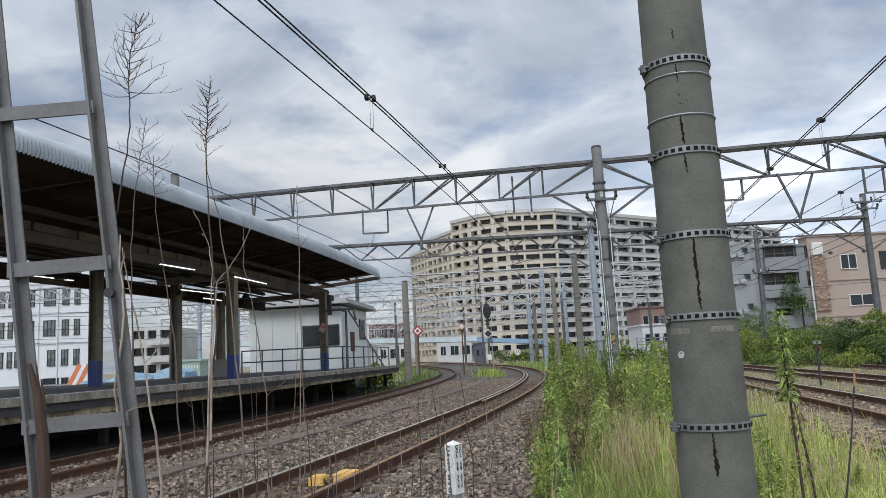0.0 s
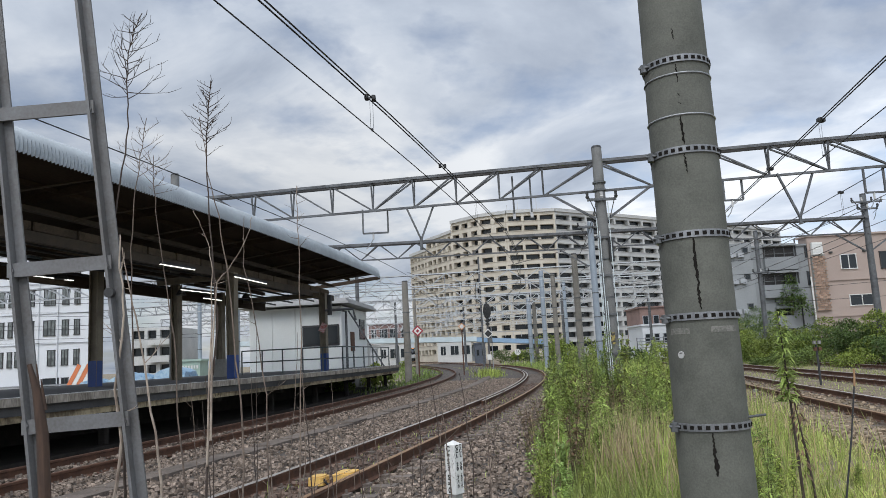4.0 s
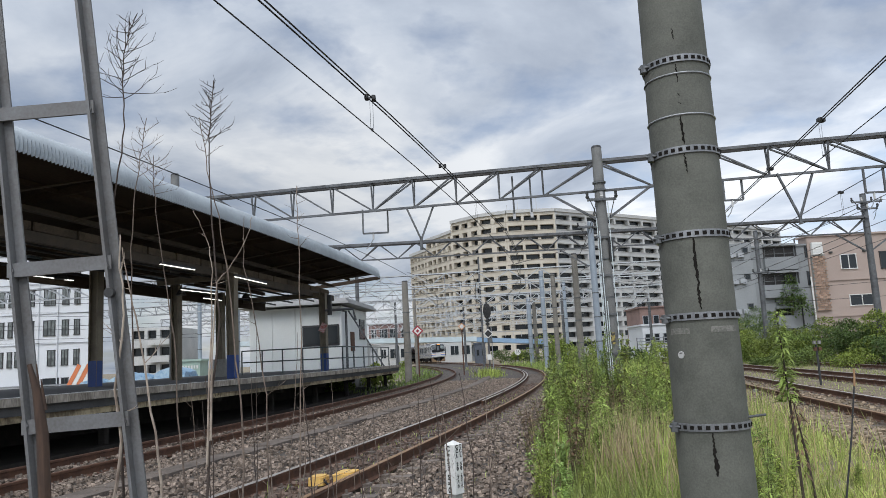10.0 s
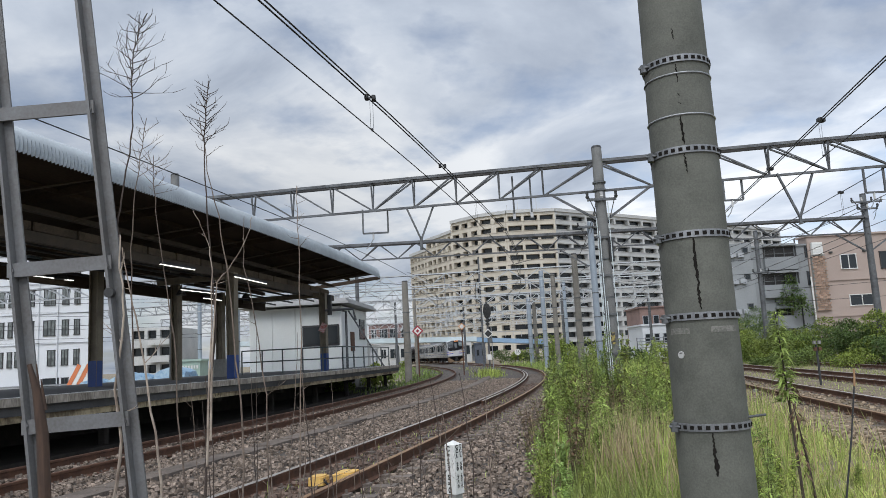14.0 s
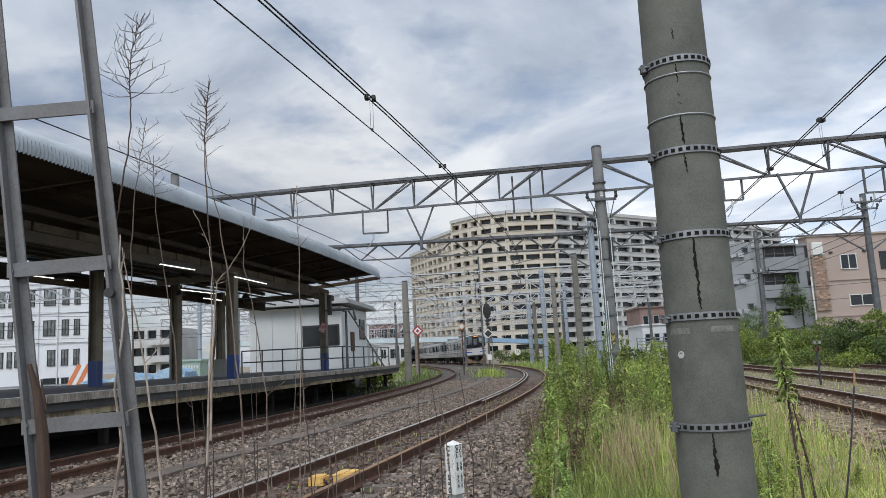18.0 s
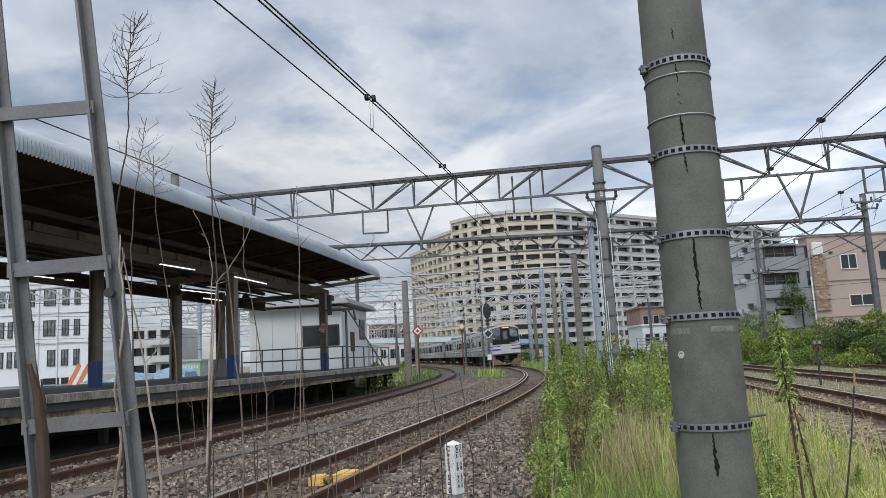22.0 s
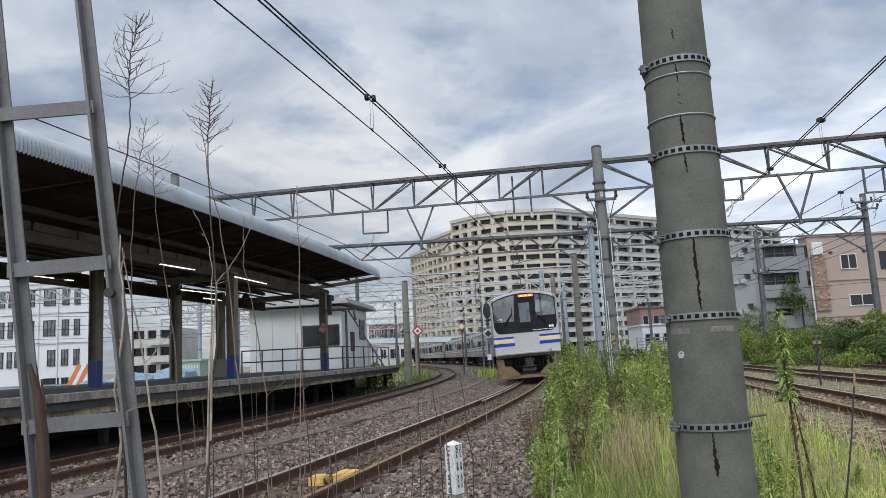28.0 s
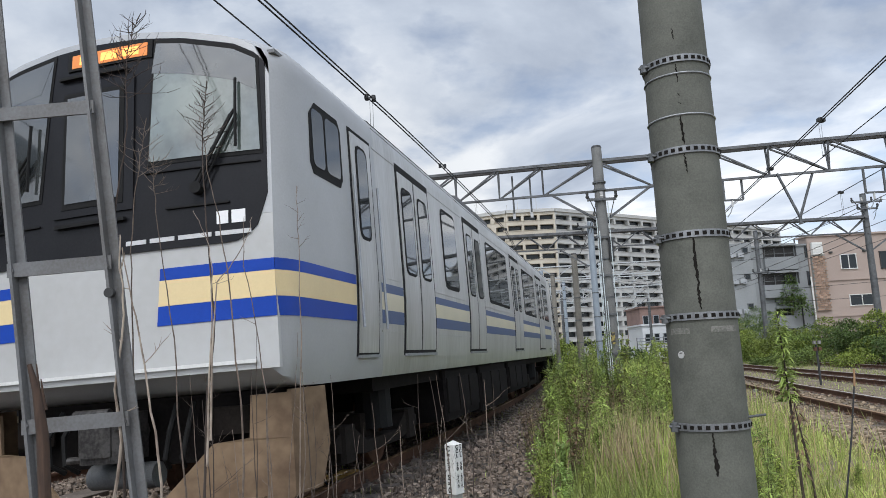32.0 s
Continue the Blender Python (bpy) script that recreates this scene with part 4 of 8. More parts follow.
# ---- the leaning ladder ----
def make_ladder():
    t = thing("steel_ladder", (-1.5, 3.0, -0.32), "leaning grey steel ladder with flat rungs, partly rusty", "ladder")
    lean = 0.1235

    def stile(x_at_1):
        g = G()
        a = (x_at_1 + 1.5 + lean * 1.32, 0, 0)
        b = (x_at_1 + 1.5 - lean * 2.6, 0.0, 3.9)
        g.beam(a, b, 0.052, 0.012)
        d = 0.021
        g.beam((a[0] + d, a[1] + 0.022, a[2]), (b[0] + d, b[1] + 0.022, b[2]), 0.010, 0.045)
        s = part("stile", g, LADDER_GREY, t, "grey steel angle stile")
        for z in (0.83, 1.42, 2.04, 2.71):
            x = a[0] + (b[0] - a[0]) * z / 3.9
            g = G()
            g.tube([(x, -0.022, z), (x, -0.006, z)], 0.011, 8)
            part("rivet", g, LADDER_GREY, s)
    stile(-1.672)
    stile(-1.283)
    for z in (0.83, 1.42, 2.05, 2.715, 3.35):
        x0 = -1.672 + 1.5 + lean * (1.32 - z)
        g = G()
        g.beam((x0 - 0.02, -0.008, z - 0.008), (x0 + 0.405, -0.008, z + 0.008), 0.012, 0.058)
        part("rung", g, LADDER_GREY, t, "flat steel rung")
    x = -1.283 + 1.5 + lean * (1.32 - 1.93)
    g = G()
    g.tube([(x, -0.03, 1.93), (x, -0.004, 1.93)], 0.020, 16)
    part("rubber_cap", g, RUBBER_CAP, t, "round black cap")


LADDER_GREY = mat("grey_steel_paint", (0.17, 0.175, 0.18), (0.11, 0.105, 0.10), 0.6, 0.25, scale=4, fine=80, amount=0.5, bump=0.15, dist=0.003)
RUBBER_CAP = mat("black_cap", (0.02, 0.02, 0.02), (0.03, 0.03, 0.03), 0.6)
make_ladder()

# a weathered stake close by
stake = thing("wooden_stake", (-1.32, 2.45, -0.32), "short weathered brown stake standing beside the ladder", "stake")
g = G()
g.tube([(0.05, 0, 0), (0.03, 0, 0.7), (0.012, 0, 1.1), (-0.008, 0, 1.42), (-0.03, 0, 1.56), (-0.058, 0, 1.65)], [0.024, 0.022, 0.020, 0.019, 0.014, 0.007], 9)
WOOD = mat("weathered_brown_wood", (0.085, 0.048, 0.03), (0.03, 0.02, 0.016), 0.9, scale=3, fine=60, stretch=(1, 1, 0.2), bump=0.5)
part("shaft", g, WOOD, stake, "", True)
for k in range(3):
    g = G()
    g.tube([(-0.03 + 0.012 * k, 0.004 * k, 1.5), (-0.05 + 0.016 * k, 0, 1.6 + 0.05 * (k == 1))], [0.008, 0.002], 5)
    part("splinter", g, WOOD, stake)


# ---- train ----
def cylinder_x(g, x, y, z, r, w, n=20):
    g.tube([(x - w / 2, y, z), (x + w / 2, y, z)], r, n)


STAINLESS = mat("brushed_stainless", (0.60, 0.60, 0.595), (0.42, 0.415, 0.40), 0.40, 0.6, scale=1.4, fine=26, amount=0.45, bump=0.03, stretch=(1, 1.2, 0.12))
CAB_SILVER = mat("silver_cab_paint", (0.43, 0.44, 0.45), (0.35, 0.355, 0.36), 0.38, 0.1, scale=1.5, amount=0.2, bump=0.03)
CAB_WHITE = mat("light_grey_front_paint", (0.49, 0.495, 0.49), (0.42, 0.418, 0.405), 0.42, scale=1.2, fine=12, amount=0.3, bump=0.03)
MASK_BLACK = mat("black_front_mask", (0.012, 0.012, 0.014), (0.02, 0.02, 0.022), 0.2, spec=0.13, scale=2, amount=0.3, bump=0.02)
STRIPE_BLUE = mat("blue_stripe", (0.010, 0.062, 0.40), (0.010, 0.05, 0.32), 0.4, spec=0.2, scale=3, amount=0.2, bump=0.02)
STRIPE_CREAM = mat("cream_stripe", (0.78, 0.62, 0.34), (0.70, 0.55, 0.30), 0.4, scale=3, amount=0.2, bump=0.02)
SKIRT_BROWN = mat("brake_dust_skirt", (0.25, 0.175, 0.11), (0.11, 0.073, 0.047), 0.8, spec=0.2, scale=1.3, fine=9, amount=0.5, bump=0.1)
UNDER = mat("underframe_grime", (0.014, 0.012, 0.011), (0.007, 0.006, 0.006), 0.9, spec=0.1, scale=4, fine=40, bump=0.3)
COUPLER = mat("worn_coupler_steel", (0.075, 0.07, 0.066), (0.02, 0.018, 0.017), 0.55, 0.4, scale=6, fine=40, amount=0.8, bump=0.3)
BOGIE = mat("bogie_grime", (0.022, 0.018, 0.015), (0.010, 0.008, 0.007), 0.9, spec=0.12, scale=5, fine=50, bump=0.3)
ROOF_GREY = mat("train_roof_grey", (0.20, 0.205, 0.21), (0.13, 0.13, 0.135), 0.7, scale=2)
RUBBER = mat("black_rubber", (0.010, 0.010, 0.010), (0.016, 0.016, 0.016), 0.7, spec=0.15)
CAR_GLASS = glass("tinted_window_glass", (0.02, 0.025, 0.027), 0.03)
# no blinds behind: the mottled pane colours stand in for reflections
CAB_GLASS = mat("windscreen_pale_reflection_tone", (0.15, 0.18, 0.16), (0.04, 0.052, 0.048), 0.07, scale=1.1, fine=3, amount=0.75, bump=0, spec=0.9, coat=1.0)
DIM_GLASS = mat("windscreen_dim_reflection_tone", (0.055, 0.06, 0.06), (0.018, 0.02, 0.02), 0.07, scale=1.1, fine=3, amount=0.75, bump=0, spec=0.9, coat=1.0)
SIGN_MARK = glow("destination_sign_bright", (1.0, 0.42, 0.10), 1.0)
SIGN_ORANGE = glow("destination_sign_amber", (0.55, 0.18, 0.04), 0.5)
LETTER_WHITE = mat("white_lettering", (0.8, 0.8, 0.8), (0.75, 0.75, 0.75), 0.5, bump=0)
SEAT_INSIDE = mat("grey_car_inside", (0.25, 0.27, 0.27), (0.18, 0.2, 0.2), 0.8)

HALF = 1.475
# half cross section of a car body, from the sill up to the roof's crown
SECTION = [(1.385, 1.05), (1.405, 1.12), (1.43, 1.32), (1.455, 1.58), (1.47, 1.82), (HALF, 2.06), (HALF, 3.44), (1.465, 3.56), (1.41, 3.66), (1.2, 3.775), (0.78, 3.88), (0.38, 3.935), (0.0, 3.95)]
DOORS_CAB = (3.76, 7.30, 12.2, 17.1)
DOORS_MID = (2.5, 7.43, 12.37, 17.3)


def ring(k=1.0, dz=0.0):
    right = [(x * k, z + dz) for x, z in SECTION]
    return right + [(-x, z) for x, z in right[-2::-1]]


def side_x(z):
    return float(np.interp(z, [q[1] for q in SECTION[:8]], [q[0] for q in SECTION[:8]]))


def side_panel(g, y0, y1, z0, z1, s, t=0.006, cut=0.0):
    """A thin slab on the car's side that follows its profile, with corners cut."""
    zs = sorted({z0, z1} | {q[1] for q in SECTION[:8] if z0 + 0.01 < q[1] < z1 - 0.01} | ({z0 + cut, z0 + cut * 0.3, z1 - cut, z1 - cut * 0.3} if cut else set()))
    vs, n = [], len(zs)
    for z in zs:
        d = min(z - z0, z1 - z)
        e = cut - math.sqrt(max(0.0, cut * cut - max(0.0, cut - d) ** 2)) if cut else 0.0
        for y in (y0 + e, y1 - e):
            vs += [(s * (side_x(z) - 0.004), y, z), (s * (side_x(z) + t), y, z)]
    fs = []
    for k in range(n - 1):
        a, b = 4 * k, 4 * k + 4
        fs += [(a + 1, a + 3, b + 3, b + 1), (a, b, b + 2, a + 2), (a, a + 1, b + 1, b), (a + 2, b + 2, b + 3, a + 3)]
    m = 4 * (n - 1)
    fs += [(0, 2, 3, 1), (m, m + 1, m + 3, m + 2)]
    g.add(vs, fs)


def car_side(car, doors, y0, y1, windows, stripes):
    """Doors, windows and stripes of both sides of a car."""
    for s in (1, -1):
        for yc in doors:
            g = G()
            side_panel(g, yc - 0.70, yc + 0.70, 1.25, 3.38, s, t=0.004)
            d = part("side_door", g, RUBBER, car, "pair of stainless sliding doors")
            for q in (-1, 1):
                g = G()
                side_panel(g, yc + q * 0.335 - 0.305, yc + q * 0.335 + 0.305, 1.30, 3.29, s, t=0.012)
                part("door_leaf", g, STAINLESS, d)
                g = G()
                side_panel(g, yc + q * 0.335 - 0.225, yc + q * 0.335 + 0.225, 2.13, 3.14, s, t=0.0165, cut=0.09)
                part("door_seal", g, RUBBER, d)
                g = G()
                side_panel(g, yc + q * 0.335 - 0.20, yc + q * 0.335 + 0.20, 2.16, 3.11, s, t=0.020, cut=0.08)
                part("door_glass", g, CAR_GLASS, d)
            g = G()
            side_panel(g, yc - 0.66, yc + 0.66, 1.235, 1.265, s, t=0.03)
            part("door_sill", g, GALV, d)
        for a, b in windows:
            g = G()
            side_panel(g, a - 0.04, b + 0.04, 2.12, 3.25, s, t=0.006, cut=0.1)
            w = part("window", g, RUBBER, car, "dark tinted side window")
            n = 2 if b - a > 1.2 else 1
            for k in range(n):
                u0, u1 = a + (b - a) * k / n + 0.02 * (k > 0), a + (b - a) * (k + 1) / n - 0.02 * (k < n - 1)
                g = G()
                side_panel(g, u0, u1, 2.17, 3.20, s, t=0.011, cut=0.07)
                part("pane", g, CAR_GLASS, w)
        # stripes run between the doors
        cuts = [y0] + [v for yc in doors for v in (yc - 0.71, yc + 0.71)] + [y1]
        if stripes:
            cuts[0] = 2.30
        for a, b in zip(cuts[0::2], cuts[1::2]):
            for z0, z1, m_ in ((1.875, 1.965, BAND_BLUE), (1.70, 1.872, BAND_CREAM), (1.565, 1.697, BAND_BLUE)):
                g = G()
                side_panel(g, a + 0.005, b - 0.005, z0, z1, s, t=0.003)
                part("stripe", g, m_, car, "faded side stripe")
            for zz in (1.48, 2.02, 3.34):
                g = G()
                side_panel(g, a, b, zz, zz + 0.018, s, t=0.005)
                part("bead", g, STAINLESS, car)
        g = G()
        g.box((s * 1.43, (y0 + y1) / 2, 3.56), (0.06, y1 - y0, 0.035))
        part("gutter", g, UNDER, car, "dark roof gutter")


BAND_BLUE = mat("faded_blue_band", (0.045, 0.085, 0.22), (0.06, 0.09, 0.18), 0.45, scale=1.5, amount=0.4, bump=0.02)
BAND_CREAM = mat("faded_cream_band", (0.66, 0.60, 0.44), (0.56, 0.52, 0.40), 0.45, scale=1.5, amount=0.4, bump=0.02)


def make_bogie(car, y):
    g = G()
    g.box((0, 0, 0.55), (1.9, 0.5, 0.25), bev=0.04)
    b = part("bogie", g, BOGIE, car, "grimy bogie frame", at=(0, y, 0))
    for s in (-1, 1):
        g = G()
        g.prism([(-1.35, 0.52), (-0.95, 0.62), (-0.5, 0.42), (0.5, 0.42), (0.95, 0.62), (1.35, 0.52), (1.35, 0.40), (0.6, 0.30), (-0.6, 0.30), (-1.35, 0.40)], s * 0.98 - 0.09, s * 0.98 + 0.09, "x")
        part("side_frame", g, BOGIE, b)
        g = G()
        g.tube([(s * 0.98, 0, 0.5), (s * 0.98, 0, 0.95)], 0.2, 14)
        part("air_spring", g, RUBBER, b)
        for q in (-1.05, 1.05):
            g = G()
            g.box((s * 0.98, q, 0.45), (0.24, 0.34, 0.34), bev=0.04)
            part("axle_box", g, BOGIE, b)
    for q in (-1.05, 1.05):
        g = G()
        for s in (-1, 1):
            cylinder_x(g, s * 0.56, 0, 0.43, 0.43, 0.12, 28)
            cylinder_x(g, s * 0.50, 0, 0.43, 0.455, 0.03, 28)
        cylinder_x(g, 0, 0, 0.43, 0.08, 1.5, 12)
        part("wheelset", g, RUST, b, "brown steel wheelset", at=(0, q, 0))


def underfloor(car, boxes):
    for y0, y1, z0, s in boxes:
        g = G()
        g.box((s * 0.9, (y0 + y1) / 2, (z0 + 1.02) / 2), (0.85, y1 - y0, 1.02 - z0), bev=0.03)
        for k in range(3):
            g.box((s * 1.335, y0 + (y1 - y0) * (k + 0.5) / 3, (z0 + 1.02) / 2), (0.03, (y1 - y0) / 3 - 0.08, (1.02 - z0) * 0.7), bev=0.01)
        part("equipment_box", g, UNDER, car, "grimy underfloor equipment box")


def roof_gear(car, y0, y1):
    g = G()
    g.box((0, (y0 + y1) / 2, 4.03), (2.1, 3.6, 0.22), bev=0.2)
    part("roof_cooler", g, ROOF_GREY, car, "grey roof air conditioner")


def make_car(label, mid=True):
    car = thing("train_car", (0, 0, 0), label, "train car", "cars of the train")
    if mid:
        y0, y1, doors = 0.25, 19.75, DOORS_MID
        wins = [(a + 0.95, b - 0.95) for a, b in zip(doors[:-1], doors[1:])] + [(0.55, 1.55), (18.25, 19.3)]
    else:
        y0, y1, doors = 2.35, 19.75, DOORS_CAB
        wins = [(5.15, 5.95), (8.55, 10.9), (13.45, 15.8), (18.1, 19.2)]
    g = G()
    r0 = ring()
    n = len(r0)
    vs = [(x, y0, z) for x, z in r0] + [(x, y1, z) for x, z in r0]
    fs = [(k, (k + 1) % n, n + (k + 1) % n, n + k) for k in range(n)] + [tuple(range(n)), tuple(range(2 * n - 1, n - 1, -1))]
    g.add(vs, fs)
    body = part("body_shell", g, STAINLESS, car, "brushed stainless car body", True)
    g = G()
    pr = [(x * 1.004, z + 0.006) for x, z in ring() if z > 3.6]
    n = len(pr)
    g.add([(x, y0 + 0.02, z) for x, z in pr] + [(x, y1 - 0.02, z) for x, z in pr], [(k, k + 1, n + k + 1, n + k) for k in range(n - 1)])
    part("roof_skin", g, ROOF_GREY, car, "grey roof", True)
    car_side(car, doors, y0, y1, wins, not mid)
    for y in (3.2, 16.8):
        make_bogie(car, y)
    underfloor(car, [(5.2, 7.4, 0.35, 1), (7.7, 10.4, 0.28, 1), (10.8, 13.6, 0.4, 1), (5.2, 8.6, 0.35, -1), (9.0, 13.4, 0.32, -1)])
    g = G()
    g.box((0, (y0 + y1) / 2, 0.98), (2.5, y1 - y0 - 0.2, 0.14))
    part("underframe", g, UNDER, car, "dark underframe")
    roof_gear(car, 7, 13)
    g = G()
    g.box((0, 19.9, 2.2), (1.1, 0.34, 2.2), bev=0.05)
    part("gangway", g, RUBBER, car, "black gangway bellows")
    return car


def top_at(s):
    """Height of the roof's outline over the front, s metres from the middle."""
    s = min(abs(s) * 1.475 / 1.40, HALF)
    for (xa, za), (xb, zb) in zip(SECTION[6:-1], SECTION[7:]):
        if xb <= s <= xa:
            return zb + (za - zb) * (s - xb) / (xa - xb) - 0.07
    return 3.35


def face_y(s, z):
    return 0.13 * (s / 1.40) ** 2 + 0.055 * max(0.0, z - 2.1) + 0.06 * max(0.0, z - 3.3) ** 2


def face_patch(s0, s1, lo, hi, off, thick=0.02, ns=16, nz=8):
    """A slab on the curved front, off metres proud; lo and hi give its lower and upper edge along s."""
    g = G()
    a, b = [], []
    for i in range(ns + 1):
        for k in range(nz + 1):
            t = k / nz
            s_lo = s0[0] + (s1[0] - s0[0]) * i / ns
            s_hi = s0[1] + (s1[1] - s0[1]) * i / ns
            s = s_lo + (s_hi - s_lo) * t
            z0 = lo(s) if callable(lo) else lo
            z1 = hi(s) if callable(hi) else hi
            z = z0 + (z1 - z0) * t
            y = face_y(s, z) - off
            a.append((s, y, z))
            b.append((s, y + thick, z))
    n = nz + 1
    na = len(a)
    fs = []
    for i in range(ns):
        for k in range(nz):
            fs.append((i * n + k, (i + 1) * n + k, (i + 1) * n + k + 1, i * n + k + 1))
            fs.append((na + i * n + k, na + i * n + k + 1, na + (i + 1) * n + k + 1, na + (i + 1) * n + k))
    for i in range(ns):
        fs.append((i * n, na + i * n, na + (i + 1) * n, (i + 1) * n))
        fs.append((i * n + nz, (i + 1) * n + nz, na + (i + 1) * n + nz, na + i * n + nz))
    for k in range(nz):
        fs.append((k, k + 1, na + k + 1, na + k))
        j = ns * n + k
        fs.append((j, na + j, na + j + 1, j + 1))
    return g.add(a + b, fs)


def flat(a, b):
    return (a, a), (b, b)


WIPERS = []


def make_cab():
    car = make_car("leading commuter train car, stainless with blue and cream stripes, black front", False)
    # cab shell, sections from the crease back to the first stainless panel
    g = G()
    base = ring()
    n = len(base)
    stations = [(0.13, 1.40 / HALF, -0.07, 1.20), (0.22, 0.975, -0.045, 1.14), (0.34, 0.992, -0.02, 1.09), (0.5, 1.0, -0.01, 1.06), (0.8, 1.0, 0.0, 1.05), (2.36, 1.0, 0.0, 1.05)]
    vs = []
    for y, k, dz, zb in stations:
        for x, z in base:
            zz = max(z, zb) + (dz * min(1.0, max(0.0, (z - 3.3) / 0.2)) if z > 3.3 else 0)
            vs.append((x * k, y + (face_y(1.4, zz) - 0.13) * max(0, 1 - (y - 0.13) / 0.5), zz))
    fs = [(i * n + k, i * n + (k + 1) % n, (i + 1) * n + (k + 1) % n, (i + 1) * n + k) for i in range(len(stations) - 1) for k in range(n)]
    g.add(vs, fs)
    part("cab_shell", g, CAB_SILVER, car, "silver painted cab side", True)
    part("front_panel", face_patch(*flat(-1.40, 1.40), 1.20, 2.30, 0.0, 0.04, 24, 8), CAB_WHITE, car, "light grey front panel", True)
    part("brow_panel", face_patch(*flat(-1.40, 1.40), 2.302, top_at, 0.0, 0.04, 24, 10), CAB_SILVER, car, "silver front frame round the mask", True)
    # black mask with round lower corners
    mask_lo = lambda s: 2.11 + (0.0 if abs(s) < 1.08 else 0.34 * (1 - math.sqrt(max(0.0, 1 - ((abs(s) - 1.08) / 0.29) ** 2))))
    part("mask", face_patch(*flat(-1.37, 1.37), mask_lo, lambda s: top_at(s) - 0.06, 0.012, 0.02, 36, 10), MASK_BLACK, car, "glossy black front mask", True)
    # windscreens
    for s0, s1, zlo, nm in (((-1.34, -1.33), (-0.47, -0.38), 2.62, "left"), ((0.48, 0.53), (1.33, 1.31), 2.78, "right")):
        fr = part("windscreen", face_patch((s0[0] - 0.02, s0[1] - 0.02), (s1[0] + 0.02, s1[1] + 0.02), zlo - 0.03, lambda s: top_at(s) - 0.075, 0.018, 0.012, 14, 8), RUBBER, car, "framed front windscreen", True)
        part("pane", face_patch(s0, s1, zlo, lambda s: top_at(s) - 0.11, 0.024, 0.01, 14, 8), CAB_GLASS if nm == "right" else DIM_GLASS, fr, "windscreen glass with reflections put in its colour", True)
        part("shade_band", face_patch((s0[0] + 0.02, s0[1]), (s1[0] - 0.02, s1[1]), lambda s: top_at(s) - 0.36, lambda s: top_at(s) - 0.11, 0.0255, 0.01, 14, 3), DIM_GLASS, fr, "grey tinted upper band", True)
    # emergency door in the middle
    fr = part("front_door", face_patch(*flat(-0.33, 0.36), 2.44, 3.50, 0.03, 0.02, 8, 6), MASK_BLACK, car, "black emergency door with window", True)
    part("door_frame", face_patch(*flat(-0.25, 0.28), 2.50, 3.43, 0.036, 0.02, 6, 4), RUBBER, fr, "", True)
    part("door_window", face_patch(*flat(-0.215, 0.245), 2.545, 3.39, 0.042, 0.02, 6, 4), DIM_GLASS, fr, "narrow door window", True)
    for z in (2.36, 3.55):
        part("grab_rail", face_patch(*flat(-0.3, 0.3), z, z + 0.025, 0.05, 0.03, 4, 1), RUBBER, fr)
    # destination sign over the door
    sg = part("destination_sign", face_patch(*flat(-0.24, 0.50), 3.625, 3.775, 0.026, 0.02, 8, 2), RUBBER, car, "amber destination display")
    part("sign_glass", face_patch(*flat(-0.20, 0.46), 3.645, 3.755, 0.030, 0.02, 8, 2), SIGN_ORANGE, sg, "lit amber display")
    for k in range(3):
        s = -0.13 + 0.19 * k
        part("sign_mark", face_patch(*flat(s, s + 0.14), 3.665, 3.735, 0.033, 0.01, 2, 1), SIGN_MARK, sg)
    # stripes over the front and round the corner
    for z0, z1, mt, nm in ((1.885, 1.97, STRIPE_BLUE, "blue"), (1.70, 1.883, STRIPE_CREAM, "cream"), (1.56, 1.698, STRIPE_BLUE, "blue")):
        ia = 0.526 + 0.085 * (z0 - 1.56)
        ib = 0.526 + 0.085 * (z1 - 1.56)
        for s in (1, -1):
            a, b = ((s * ia, s * ib), (s * 1.40, s * 1.40)) if s > 0 else ((-1.40, -1.40), (-ia, -ib))
            part("front_stripe", face_patch(a, b, z0, z1, 0.006, 0.015, 12, 2), mt, car, nm + " front stripe", True)
            g = G()
            pts = [(0.13, 1.40), (0.22, 0.975 * HALF), (0.34, 0.992 * HALF), (0.5, HALF), (0.8, HALF), (1.58, HALF)]
            m = len(pts)
            g.add([(s * (x * side_x(z) / HALF + 0.005), y - 0.003, z) for y, x in pts for z in (z0, z1)], [(2 * k, 2 * k + 2, 2 * k + 3, 2 * k + 1) for k in range(m - 1)])
            part("corner_stripe", g, mt, car, nm + " stripe round the corner", True)
    # white lettering as plain marks
    for s0, s1, z0, z1 in ((1.0, 1.085, 2.25, 2.345), (1.11, 1.21, 2.25, 2.345)):
        part("logo_mark", face_patch(*flat(s0, s1), z0, z1, 0.017, 0.01, 2, 1), LETTER_WHITE, car, "plain white mark")
    x = 0.30
    for w in (0.16, 0.19, 0.25, 0.26):
        part("name_bar", face_patch(*flat(x, x + w), 2.165, 2.198, 0.017, 0.01, 4, 1), NAME_GREY, car, "small white lettering bar")
        x += w + 0.03
    # wipers, built flat in the plane of the glass round their pivots
    for sa, za, dx, dz in ((-0.92, 2.45, 0.37, 0.52), (0.87, 2.53, 0.30, 0.56)):
        g = G()
        g.tube([(0, 0.01, 0), (dx / 2, -0.02, dz / 2), (dx, 0, dz)], 0.012, 6)
        for q, e in ((-0.035, -0.03), (0.05, 0.02)):
            g.tube([(q, 0.005, 0), (dx + e, 0, dz - 0.03)], 0.008, 6)
        for f in (0.3, 0.5, 0.7):
            g.tube([(dx * f - 0.03, -0.01, dz * f), (dx * f + 0.04, -0.01, dz * f)], 0.006, 5)
